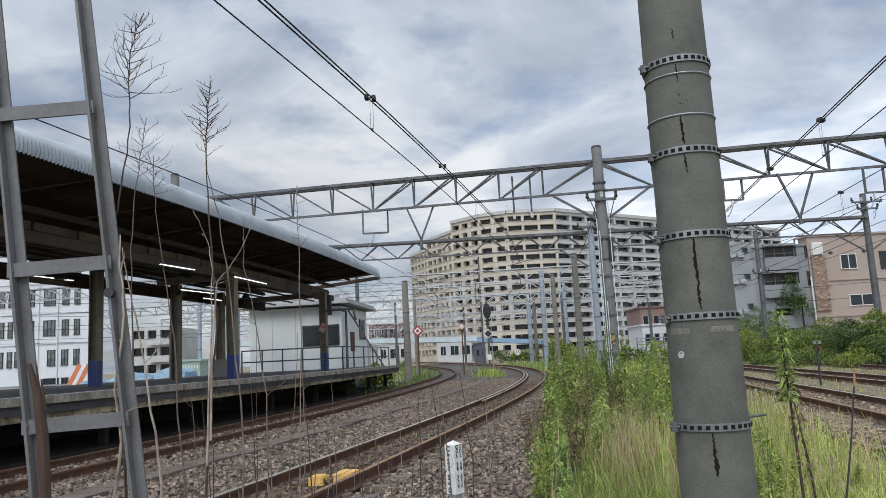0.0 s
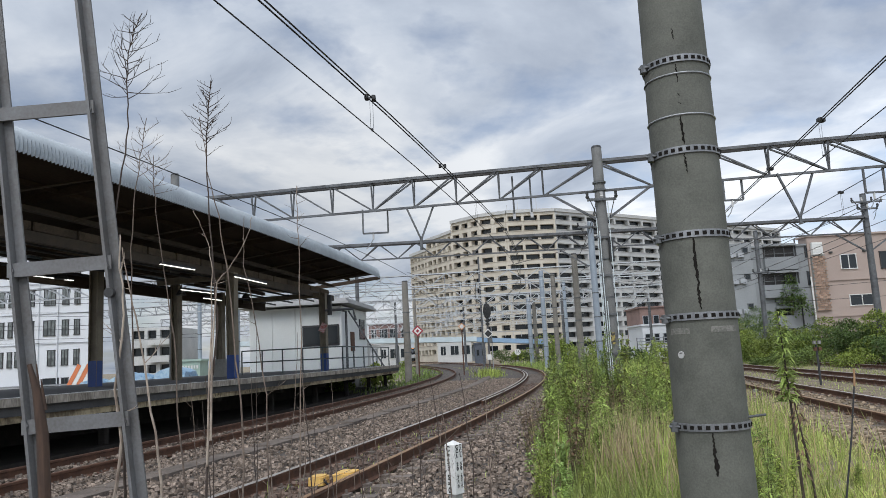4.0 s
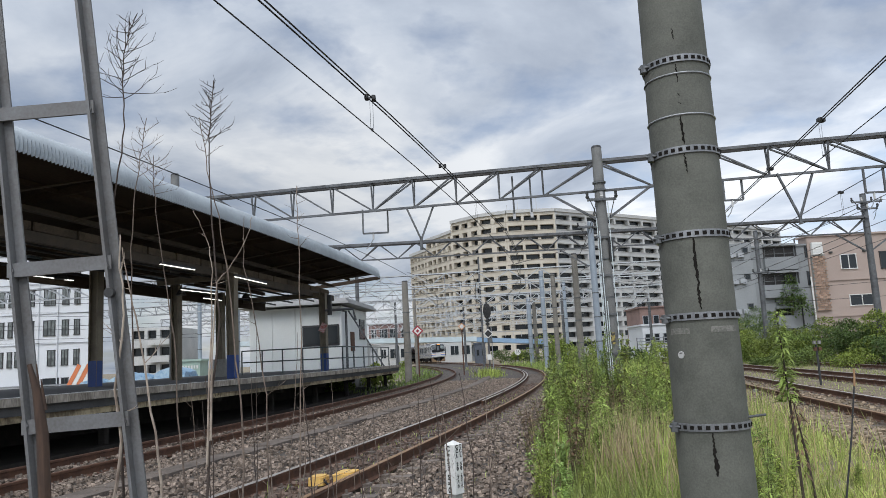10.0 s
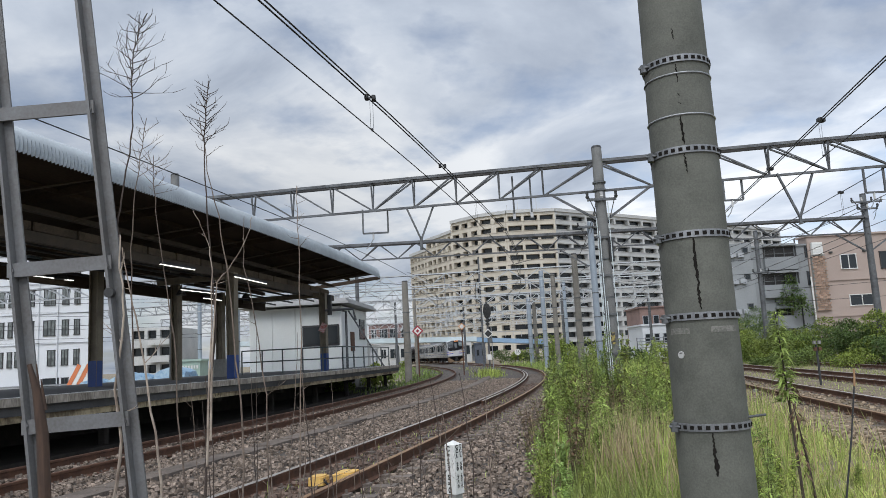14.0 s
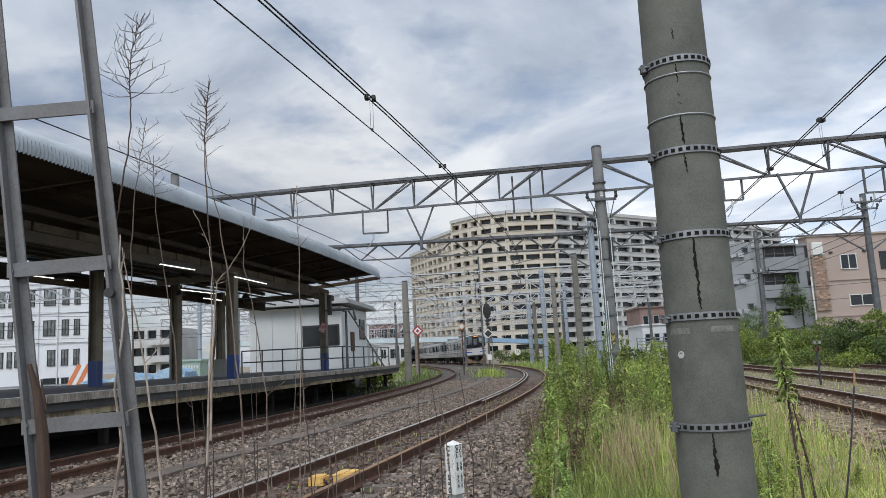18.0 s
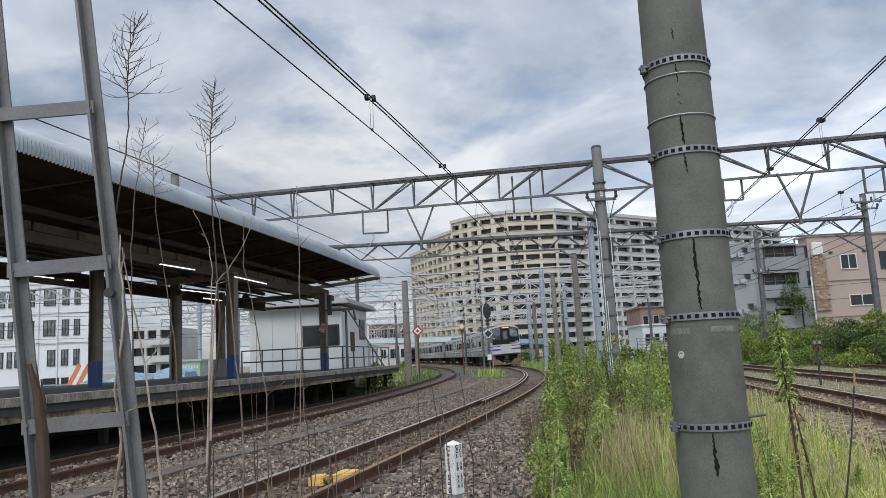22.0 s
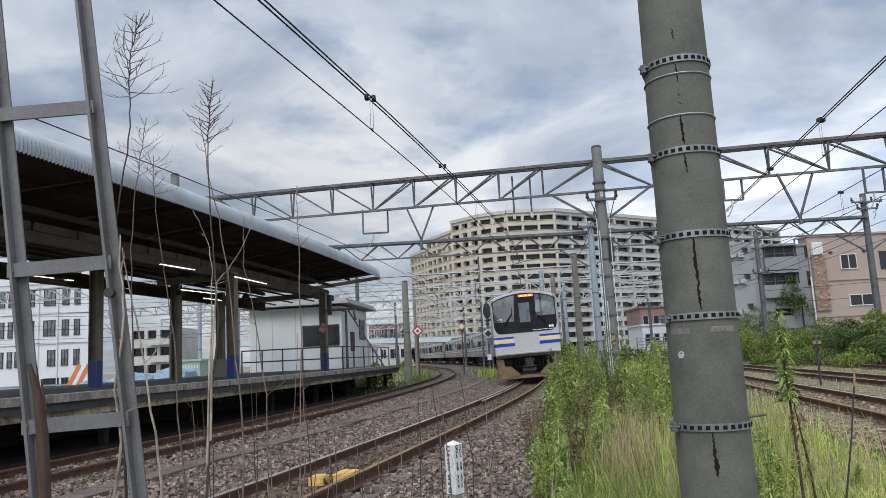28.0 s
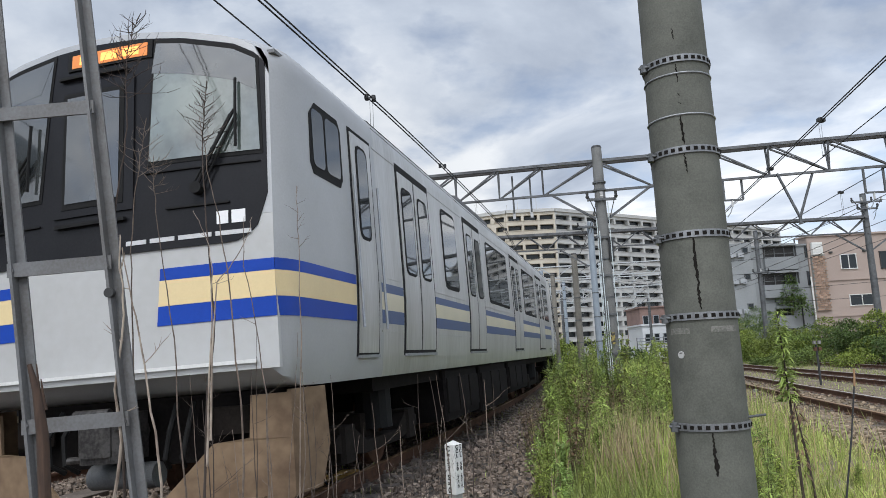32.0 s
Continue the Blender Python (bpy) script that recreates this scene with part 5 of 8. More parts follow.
        g.tube([(dx + 0.015, 0.005, dz + 0.25), (dx + 0.01, 0, dz), (dx + 0.005, 0.005, dz - 0.28)], 0.012, 6)
        g.tube([(0, -0.015, 0), (0, 0.06, 0)], 0.045, 12)
        ex, ez = Vector((1, 0.133 * sa, 0)).normalized(), Vector((0, 0.055, 1)).normalized()
        ey = ez.cross(ex).normalized()
        turn_ = Matrix((ex, ey, ex.cross(ey))).transposed().to_4x4()
        WIPERS.append((part("wiper", g, RUBBER, car, "black wiper arm and blade"), Matrix.Translation((sa, face_y(sa, za) - 0.062, za)) @ turn_))
        WIPERS[-1][0].matrix_basis = WIPERS[-1][1]
    # panel joints and grab rails of the mask
    for s0, s1, z0, z1 in ((0.62, 1.10, 2.40, 2.415), (0.45, 1.33, 2.69, 2.698), (-0.9, -0.45, 2.40, 2.412), (-1.2, 1.25, 1.245, 1.27)):
        part("grab_rail", face_patch(*flat(s0, s1), z0, z1, 0.03, 0.02, 8, 1), RUBBER if z0 > 2 else WHITE_PAINT, car)
    # cab side windows and crew doors
    for s in (1, -1):
        g = G()
        pl = [(0.70, 2.80), (0.76, 2.72), (1.34, 2.72), (1.40, 2.80), (1.40, 3.25), (1.34, 3.34), (0.84, 3.34), (0.72, 3.22)]
        g.prism(pl, s * (HALF - 0.01), s * (HALF + 0.006), "x")
        w = part("cab_window", g, RUBBER, car, "side window of the cab")
        for a, b in ((0.76, 1.00), (1.04, 1.35)):
            g = G()
            side_panel(g, a, b, 2.79, 3.28, s, t=0.010, cut=0.05)
            part("pane", g, CAR_GLASS, w)
        g = G()
        side_panel(g, 1.60, 2.22, 1.25, 3.37, s, t=0.004)
        d = part("crew_door", g, RUBBER, car, "narrow stainless crew door")
        g = G()
        side_panel(g, 1.64, 2.18, 1.28, 3.33, s, t=0.012)
        part("door_leaf", g, STAINLESS, d)
        g = G()
        side_panel(g, 1.75, 2.07, 2.33, 3.24, s, t=0.016, cut=0.08)
        part("door_seal", g, RUBBER, d)
        g = G()
        side_panel(g, 1.78, 2.04, 2.36, 3.21, s, t=0.020, cut=0.07)
        part("door_glass", g, CAR_GLASS, d)
        for y in (1.58, 2.24):
            g = G()
            g.tube([(s * (HALF + 0.05), y, 1.5), (s * (HALF + 0.05), y, 2.9)], 0.014, 8)
            part("handrail", g, GALV, d, "steel handrail")
        g = G()
        side_panel(g, 1.64, 2.18, 1.235, 1.262, s, t=0.03)
        part("door_step", g, GALV, d)
        g = G()
        g.box((s * 1.40, 1.3, 3.57), (0.06, 2.1, 0.03))
        part("gutter", g, ROOF_GREY, car)
    # brown skirt plate with a wide notch
    g = G()
    quads = [((-1.36, 1.02), (-1.36, 0.70), (-1.06, 0.72), (-1.08, 1.02)), ((-1.36, 0.70), (-1.36, 0.30), (-0.80, 0.70), (-1.06, 0.72)),
             ((-1.36, 0.30), (-1.22, 0.17), (-0.40, 0.32), (-0.80, 0.70)), ((-1.22, 0.17), (0.0, 0.17), (0.0, 0.32), (-0.40, 0.32))]
    g.box((0, 0.30, 0.25), (2.3, 0.05, 0.12))
    sk = part("skirt", g, SKIRT_BROWN, car, "brown dusty plough skirt")
    for q in quads:
        for s in (1, -1):
            pl = [(s * x, z) for x, z in q]
            vs = [(x, 0.16 + 0.20 * (x / 1.36) ** 2 + dy, z) for dy in (0, 0.03) for x, z in pl]
            g = G()
            g.add(vs, [(0, 1, 2, 3), (7, 6, 5, 4), (0, 4, 5, 1), (1, 5, 6, 2), (2, 6, 7, 3), (3, 7, 4, 0)])
            part("skirt_plate", g, SKIRT_BROWN, sk)
    for s in (1, -1):
        g = G()
        vs = [(s * 1.36, 0.36, 0.30), (s * 1.36, 0.36, 1.04), (s * 1.44, 0.80, 1.04), (s * 1.44, 0.84, 0.60), (s * 1.42, 0.70, 0.30)]
        vs += [(x - s * 0.03, y, z) for x, y, z in vs]
        g.add(vs, [(0, 1, 2, 3, 4), (9, 8, 7, 6, 5)] + [(k, (k + 1) % 5, 5 + (k + 1) % 5, 5 + k) for k in range(5)])
        part("skirt_wing", g, SKIRT_BROWN, sk, "brown side plate")
    # coupler, hoses and air tank in the notch
    g = G()
    g.box((0, 0.22, 0.80), (0.36, 0.42, 0.34), bev=0.06)
    g.tube([(0, 0.0, 0.80), (0, 0.9, 0.82)], 0.11, 12)
    g.box((0, 0.02, 0.80), (0.26, 0.1, 0.24), bev=0.03)
    g.box((0.20, 0.08, 0.92), (0.10, 0.16, 0.12), bev=0.02)
    g.tube([(-0.17, 0.02, 0.98), (0.12, 0.02, 0.98)], 0.035, 8)
    g.tube([(-0.30, 0.10, 0.66), (0.30, 0.10, 0.66)], 0.025, 8)
    part("coupler", g, COUPLER, car, "dark automatic coupler")
    g = G()
    g.tube([(-0.28, 0.35, 0.50), (0.28, 0.35, 0.50)], 0.095, 16)
    part("tank", g, GALV_OLD, car, "dull metal cylinder under the coupler", True)
    for s in (-0.55, -0.42, 0.44, 0.58):
        g = G()
        g.tube([(s, 0.35, 1.0), (s * 1.05, 0.22, 0.82), (s * 0.98, 0.2, 0.62), (s * 0.9, 0.3, 0.55)], 0.02, 7)
        part("hose", g, RUBBER, car)
    g = G()
    g.box((0, 0.62, 0.80), (2.3, 0.25, 0.5), bev=0.05)
    part("end_beam", g, UNDER, car, "dark end beam")
    for s in (1, -1):
        g = G()
        g.box((s * 0.86, 0.42, 0.85), (0.34, 0.12, 0.2), bev=0.05)
        part("hose_box", g, BOGIE, car)
    return car


NAME_GREY = mat("worn_white_lettering", (0.58, 0.58, 0.58), (0.46, 0.46, 0.46), 0.5, bump=0)
lead = make_cab()
tagged(lead, "leading stainless commuter train car with blue and cream stripes")
second = make_car("stainless commuter train car with faded side stripes")
CARS = [lead, second] + [copy_thing(second, Matrix.Identity(4)) for _ in range(6)]


# ---- buildings ----
BEIGE = mat("beige_tile_facade", (0.53, 0.49, 0.415), (0.41, 0.37, 0.30), 0.85, scale=0.25, fine=5)
PALE = mat("pale_grey_facade", (0.50, 0.50, 0.48), (0.36, 0.365, 0.36), 0.85, scale=0.25, fine=5)
WHITE_WALL = mat("white_rendered_wall", (0.62, 0.64, 0.66), (0.54, 0.56, 0.58), 0.8, scale=0.4, fine=8, amount=0.35)
GREY_WALL = mat("grey_rendered_wall", (0.235, 0.25, 0.255), (0.19, 0.20, 0.205), 0.85, scale=0.4, fine=10)
LIGHT_GREY_WALL = mat("light_grey_wall", (0.36, 0.375, 0.39), (0.30, 0.315, 0.33), 0.85, scale=0.4, fine=10)
PINK_WALL = mat("dusty_pink_wall", (0.365, 0.295, 0.255), (0.315, 0.25, 0.215), 0.85, scale=0.4, fine=10)
BRICK = mat("reddish_brown_brick", (0.36, 0.245, 0.18), (0.22, 0.15, 0.11), 0.9, scale=3, fine=20, vary=0.35)
# balcony backs: shade inside the recess given as a near-black colour
RECESS_SHADE = mat("recess_shade_wall", (0.035, 0.033, 0.03), (0.022, 0.022, 0.022), 0.9)
FAR_GLASS = glass("dark_window_glass", (0.02, 0.025, 0.028), 0.12)
FAR_GLASS.node_tree.nodes["Principled BSDF"].inputs["Specular IOR Level"].default_value = 0.3
# grey-green mottling puts the mirrored sky into the pane's base colour
PALE_GLASS = mat("sky_toned_window_glass", (0.15, 0.17, 0.16), (0.05, 0.058, 0.055), 0.12, scale=0.6, fine=2, amount=0.9, bump=0, spec=0.8)
HUT_WALL = mat("pale_green_white_panel", (0.74, 0.77, 0.755), (0.62, 0.645, 0.63), 0.6, scale=0.8, fine=20, amount=0.4)
HUT_ROOF = mat("weathered_hut_roof", (0.42, 0.43, 0.43), (0.30, 0.30, 0.295), 0.7, scale=2)


def facade(g, P, Q, z0, storeys, h, bays, ow, oz0, oz1, deep):
    """A wall from P to Q with an opening in each bay of each storey, and reveals that run back into it. Returns the places of the panes."""
    P, Q = Vector((*P, 0)), Vector((*Q, 0))
    d = Q - P
    L = d.length
    u = d.normalized()
    n = Vector((u.y, -u.x, 0))
    if n.y > 0:
        n = -n
    bw = L / bays
    places, lips = [], []

    def q(a, z, back=0.0):
        return P + u * a - n * back + Vector((0, 0, z))

    def face(*c):
        g.add(c, [(0, 1, 2, 3)])
    for s in range(storeys):
        zb, zl, zh, zt = z0 + s * h, z0 + s * h + oz0, z0 + s * h + oz1, z0 + (s + 1) * h
        face(q(0, zb), q(L, zb), q(L, zl), q(0, zl))
        face(q(0, zh), q(L, zh), q(L, zt), q(0, zt))
        # a parapet lip
        lips.append(((P + Q) / 2 + n * 0.09 + Vector((0, 0, zl - 0.06)), L, math.atan2(u.y, u.x)))
        e = 0.0
        for b in range(bays):
            w = bw * min(0.93, ow * (1.25, 0.9, 1.1, 1.3, 0.7)[(b + (s % 2) * (b % 2)) % 5]) if ow < 0.8 else bw * ow
            a0, a1 = b * bw + (bw - w) / 2, b * bw + (bw + w) / 2
            face(q(e, zl), q(a0, zl), q(a0, zh), q(e, zh))
            e = a1
            face(q(a0, zl), q(a1, zl), q(a1, zl, deep), q(a0, zl, deep))
            face(q(a0, zh), q(a0, zh, deep), q(a1, zh, deep), q(a1, zh))
            face(q(a0, zl), q(a0, zl, deep), q(a0, zh, deep), q(a0, zh))
            face(q(a1, zl), q(a1, zh), q(a1, zh, deep), q(a1, zl, deep))
            # back of the recess takes the shade colour instead of the wall's
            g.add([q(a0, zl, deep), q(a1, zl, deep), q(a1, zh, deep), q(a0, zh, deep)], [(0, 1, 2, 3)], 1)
            places.append((q((a0 + a1) / 2, (zl + zh) / 2, deep - 0.04), w * 0.8, math.atan2(u.y, u.x)))
        face(q(e, zl), q(L, zl), q(L, zh), q(e, zh))
    return places, lips


def panes_for(t, places, zs, parent):
    cache = {}
    for p, w, r in places:
        k = round(w, 2)
        if k not in cache:
            g = G()
            g.box((-w / 4, 0, 0), (w / 2 - 0.06, 0.04, zs))
            g.box((w / 4, 0.03, 0), (w / 2 - 0.06, 0.04, zs))
            cache[k] = g.mesh("window", FAR_GLASS)
        part("window", cache[k], FAR_GLASS, t, at=Matrix.Translation(p - Vector(t.location)) @ Matrix.Rotation(r, 4, "Z"))


def make_block(name, label, segs, wall, z_top, back, h=3.0, ow=0.7, bay=3.3, storeys=14, z0=1.0, roofline=True):
    t = thing(name, (segs[0][0], segs[0][1], -0.3), label, "apartment building")
    o = Vector(t.location)
    at = Matrix.Translation(-o)
    for P, Q in zip(segs[:-1], segs[1:]):
        g = G()
        L = math.hypot(Q[0] - P[0], Q[1] - P[1])
        places, lips = facade(g, P, Q, z0, storeys, h, max(2, round(L / bay)), ow, 1.0, 2.55, 1.5)
        w = part("facade", g, [wall, RECESS_SHADE], t, "balcony facade with recessed windows", at=at)
        panes_for(t, places, 1.4, w)
        gl = G()
        gl.box((0, 0, 0), (L, 0.18, 0.12))
        lip_me = gl.mesh("balcony_lip", wall)
        for c, _, rz in lips:
            part("balcony_lip", lip_me, wall, t, at=Matrix.Translation(c - o) @ Matrix.Rotation(rz, 4, "Z"))
    zt = z0 + storeys * h
    g = G()
    g.prism(list(segs) + [(segs[-1][0] + back[0], segs[-1][1] + back[1]), (segs[0][0] + back[0], segs[0][1] + back[1])], zt, zt + 0.5, "z")
    part("roof", g, wall, t, "flat roof slab", at=at)
    g = G()
    for P, Q in zip(segs[:-1], segs[1:]):
        g.beam((*P, zt + 0.95), (*Q, zt + 0.95), 0.9, 1.0)
    part("parapet", g, PALE, t, "pale roof parapet", at=at)
    # plant boxes and masts on the roof
    for k in range(2):
        f_ = 0.3 + 0.4 * k
        c_ = (segs[0][0] + (segs[-1][0] - segs[0][0]) * f_ + back[0] * 0.5, segs[0][1] + (segs[-1][1] - segs[0][1]) * f_ + back[1] * 0.5)
        g = G()
        g.box((*c_, zt + 1.2), (3.2, 3.0, 2.2))
        g.beam((*c_, zt + 2.0), (*c_, zt + 5.5 + k), 0.12, 0.12)
        part("roof_plant", g, PALE, t, "small roof plant room with a thin mast", at=at)
    # closing walls behind
    g = G()
    a, b = segs[0], segs[-1]
    for P, Q in ((a, (a[0] + back[0], a[1] + back[1])), (b, (b[0] + back[0], b[1] + back[1])), ((a[0] + back[0], a[1] + back[1]), (b[0] + back[0], b[1] + back[1]))):
        g.beam((*P, (zt - 0.3) / 2), (*Q, (zt - 0.3) / 2), 0.3, zt + 0.3)
    part("end_wall", g, wall, t, at=at)
    g = G()
    for P, Q in zip(segs[:-1], segs[1:]):
        g.beam((*P, (z0 - 0.3) / 2), (*Q, (z0 - 0.3) / 2), 0.3, z0 + 0.3)
    part("base_wall", g, wall, t, at=at)
    return t


make_block("apartment_building", "beige high-rise apartment building wing with many balconies", [(2.9, 236), (11.4, 227), (19.8, 223)], BEIGE, 43, (14, 26), bay=4.4, ow=0.6)
make_block("apartment_building", "beige shoulder wing of the apartment building, one storey lower", [(-5.6, 252), (2.9, 236.3)], BEIGE, 40, (13, 25), bay=3.6, storeys=13)
make_block("apartment_building", "lower beige stepped end of the apartment building", [(-12.0, 267), (-5.6, 252.4)], BEIGE, 38, (12, 24), bay=3.3, storeys=12)
make_block("apartment_building", "beige front of the high-rise with wide balconies", [(19.8, 222.6), (34.6, 223)], BEIGE, 43, (0, 14), bay=4.9, ow=0.84)
make_block("apartment_building", "pale grey receding wing of the high-rise with balconies", [(34.75, 223.2), (72.7, 249), (134, 291)], PALE, 43, (-6, 16), bay=6.2, ow=0.88)

def simple_house(name, label, cx_, cy_, w, d, z1, wall, rz=0.0, category="building", roof_mat=None, base=-0.3):
    """Walls and a flat roof; windows are added by the caller."""
    t = thing(name, (cx_, cy_, base), label, category, rz=rz)
    g = G()
    g.box((0, d / 2, (z1 - base) / 2), (w, d, z1 - base))
    part("wall", g, wall, t)
    g = G()
    g.box((0, d / 2, z1 - base + 0.08), (w + 0.3, d + 0.3, 0.16))
    part("roof", g, roof_mat or wall, t, "flat roof slab")
    return t


def add_window(t, x, z, w, h, bars=2, frame_mat=None, y=0.0, pane=None):
    """A framed window set on the front of a house."""
    g = G()
    f = 0.06
    for a, b, c, dd in ((0, h / 2, w + 2 * f, f), (0, -h / 2, w + 2 * f, f)):
        g.box((a, 0, b), (c, 0.12, dd))
    for q in range(bars + 1):
        g.box((-w / 2 + w * q / bars, 0, 0), (f, 0.12, h))
    win = part("window", g, frame_mat or GALV, t, "framed window", at=(x, y - 0.05, z))
    for q in range(bars):
        g = G()
        g.box((-w / 2 + w * (q + 0.5) / bars, -0.005, 0), (w / bars - f, 0.03, h - f))
        part("pane", g, pane or FAR_GLASS, win)


# white office block behind the platform
white = simple_house("office_building", "white five-storey building with grouped dark windows", -43.5, 73, 16.4, 2.0, 15.5, WHITE_WALL)
for k, zc in enumerate((3.07, 6.0, 9.0, 12.0)):
    for x, w, n_ in ((-43.9, 0.5, 1), (-43.0, 0.4, 1), (-42.2, 0.5, 1), (-41.0, 0.6, 2), (-38.9, 0.7, 2) if k == 0 else (-39.15, 1.1, 3), (-37.57, 0.6, 2), (-36.42, 0.5, 2)):
        add_window(white, x + 43.5, zc + 0.3, w, 1.5, n_, DARK_STEEL, pane=PALE_GLASS)
for x, w in ((-38.9, 1.5), (-37.5, 0.6)):
    add_window(white, x + 43.5, 1.0, w, 0.8, 2, DARK_STEEL)
for x in (-40.2, -38.3):
    g = G()
    g.tube([(x + 43.5, -0.1, 0.5), (x + 43.5, -0.1, 15.4)], 0.05, 6)
    part("downpipe", g, WHITE_WALL, white, "white downpipe")
for k in range(4):
    g = G()
    g.box((0, -0.03, 4.75 + 2.97 * k), (16.4, 0.08, 0.08))
    part("floor_band", g, LIGHT_GREY_WALL, white, "thin grey band between storeys")
g = G()
g.box((0, -0.4, 0.75), (16, 0.5, 0.15))
part("canopy", g, GREY_WALL, white)

# beige flats farther left
flats = thing("apartment_building", (-47, 118, -0.3), "beige mid-rise flats with balconies beyond the platform", "apartment building")
g = G()
pl, n_ = facade(g, (-50.2, 118), (-43.9, 118.6), 0, 3, 2.72, 3, 0.72, 1.0, 2.3, 1.0)
w = part("facade", g, [PALE, RECESS_SHADE], flats, "", at=(47, -118, 0.3))
panes_for(flats, pl, 1.1, w)
g = G()
g.box((0, 6, 4.2), (6.3, 10, 8.6))
part("wall", g, PALE, flats, at=(0, 1.6, 0))
for k in range(3):
    g = G()
    g.box((1.4, -0.35, 0.72 + 2.72 * k), (3.3, 0.9, 0.95))
    part("balcony", g, PALE, flats, "beige balcony parapet")
flats2 = simple_house("apartment_building", "long pale flats behind the yard wires", -30, 150, 14, 10, 9.5, PALE)
for zc in (2.0, 5.0, 8.0):
    for k in range(4):
        add_window(flats2, -5 + 3.1 * k, zc, 1.9, 1.5, 2, PALE)

# grey building with dark balconies, on the far side
grey = simple_house("grey_building", "grey four-storey building with dark recessed balconies", 29.1, 66.2, 9.6, 12, 10.0, GREY_WALL)
grey.scale = (0.939, 0.939, 0.949)
BAY_GREY = mat("mid_grey_bay_wall", (0.27, 0.285, 0.29), (0.22, 0.232, 0.235), 0.85, scale=0.4, fine=10)
g = G()
g.box((-3.4, -0.12, 5.4), (3.7, 0.3, 10.8))
part("light_bay", g, BAY_GREY, grey, "light grey projecting bay")
for xc, zc, w_, h_ in ((1.09, 9.83, 2.9, 1.05), (0.92, 7.25, 3.2, 1.08), (0.99, 4.12, 1.4, 0.65)):
    # a flat panel on the wall; the balcony's inner shade is its colour
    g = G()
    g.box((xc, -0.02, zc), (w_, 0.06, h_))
    b = part("balcony", g, RECESS_SHADE, grey, "balcony opening as a flat panel in shade colour")
    g = G()
    g.box((xc, -0.22, zc - h_ / 2 - 0.62), (w_ + 0.2, 0.5, 1.2))
    part("balcony_wall", g, GREY_WALL, b)
    g = G()
    g.box((xc, -0.22, zc + h_ / 2 + 0.1), (w_ + 0.2, 0.5, 0.2))
    part("balcony_slab", g, GREY_WALL, b)
    g = G()
    for q in range(4):
        g.box((xc + w_ * (q / 3 - 0.5) * 0.96, -0.2, zc - 0.1), (0.05, 0.06, h_ - 0.2))
    g.box((xc, -0.2, zc - h_ * 0.18), (w_, 0.05, 0.05))
    part("balcony_post", g, GALV_OLD, b)
for xc, zc, w_ in ((3.94, 9.82, 0.6), (3.83, 7.18, 0.42)):
    add_window(grey, xc, zc, w_, 1.25, 1, DARK_STEEL)
for zc in (4.6, 7.4, 9.9):
    add_window(grey, -4.3, zc, 0.8, 0.9, 2, DARK_STEEL, -0.26)
    add_window(grey, -2.2, zc + 0.2, 0.5, 0.5, 1, GALV_OLD, -0.26)
    for q in range(2):
        g = G()
        g.box((-3.5 + 0.8 * q, -0.42, zc - 0.25), (0.6, 0.3, 0.42), bev=0.03)
        part("cooler_unit", g, LIGHT_GREY_WALL, grey, "grey outdoor cooling unit")
for x in (-0.95, 2.71):
    g = G()
    g.tube([(x, -0.1, 0.3), (x, -0.1, 11.0)], 0.07, 8)
    part("downpipe", g, DARK_STEEL, grey, "dark downpipe")

# dusty pink building with a brick strip
pink = simple_house("pink_building", "dusty pink rendered building with a brick corner strip", 39.7, 66, 14.0, 1.6, 10.2, PINK_WALL)
add_window(pink, -3.51, 8.11, 1.4, 1.3, 2, WHITE_PAINT)
add_window(pink, -2.73, 4.65, 2.15, 0.95, 2, WHITE_PAINT)
add_window(pink, 0.0, 8.1, 1.3, 1.5, 2, DARK_STEEL)
add_window(pink, 2.2, 4.6, 2.2, 1.0, 2, WHITE_PAINT)
g = G()
g.tube([(-7.05, -0.12, 0.3), (-7.05, -0.12, 6.9)], 0.07, 8)
part("downpipe", g, WHITE_PAINT, pink, "white downpipe")
g = G()
g.box((-6.3, -0.2, 9.4), (0.95, 0.4, 1.1), bev=0.03)
for q in range(4):
    g.box((-6.3, -0.42, 9.1 + 0.22 * q), (0.85, 0.04, 0.05))
part("louvre_box", g, WHITE_PAINT, pink, "white louvred box")
for z_ in (3.9, 6.5):
    g = G()
    g.box((0.0, -0.06, z_ - 0.6 if z_ < 5 else z_), (13.9, 0.1, 0.08))
    part("string_course", g, PINK_WALL, pink)
for q, x_ in enumerate((-5.0, -2.0, 1.2)):
    g = G()
    g.box((x_, -0.05, 9.0), (0.3, 0.12, 0.16))
    part("vent_hood", g, DARK_STEEL, pink)
g = G()
g.box((-6.24, -0.1, 6.35), (1.25, 0.25, 5.0))
strip = part("brick_strip", g, CONCRETE, pink, "strip of rough brown bricks")
g = G()
g.box((0, 0, 0), (0.27, 0.06, 0.15), bev=0.01)
brick_me = g.mesh("brick", BRICK)
r = random.Random(21)
for k in range(27):
    for q in range(4):
        part("brick", brick_me, BRICK, strip, at=(-6.70 + 0.30 * q + (0.09 if k % 2 else -0.02), -0.245 + r.uniform(-0.03, 0.03), 3.95 + 0.18 * k))

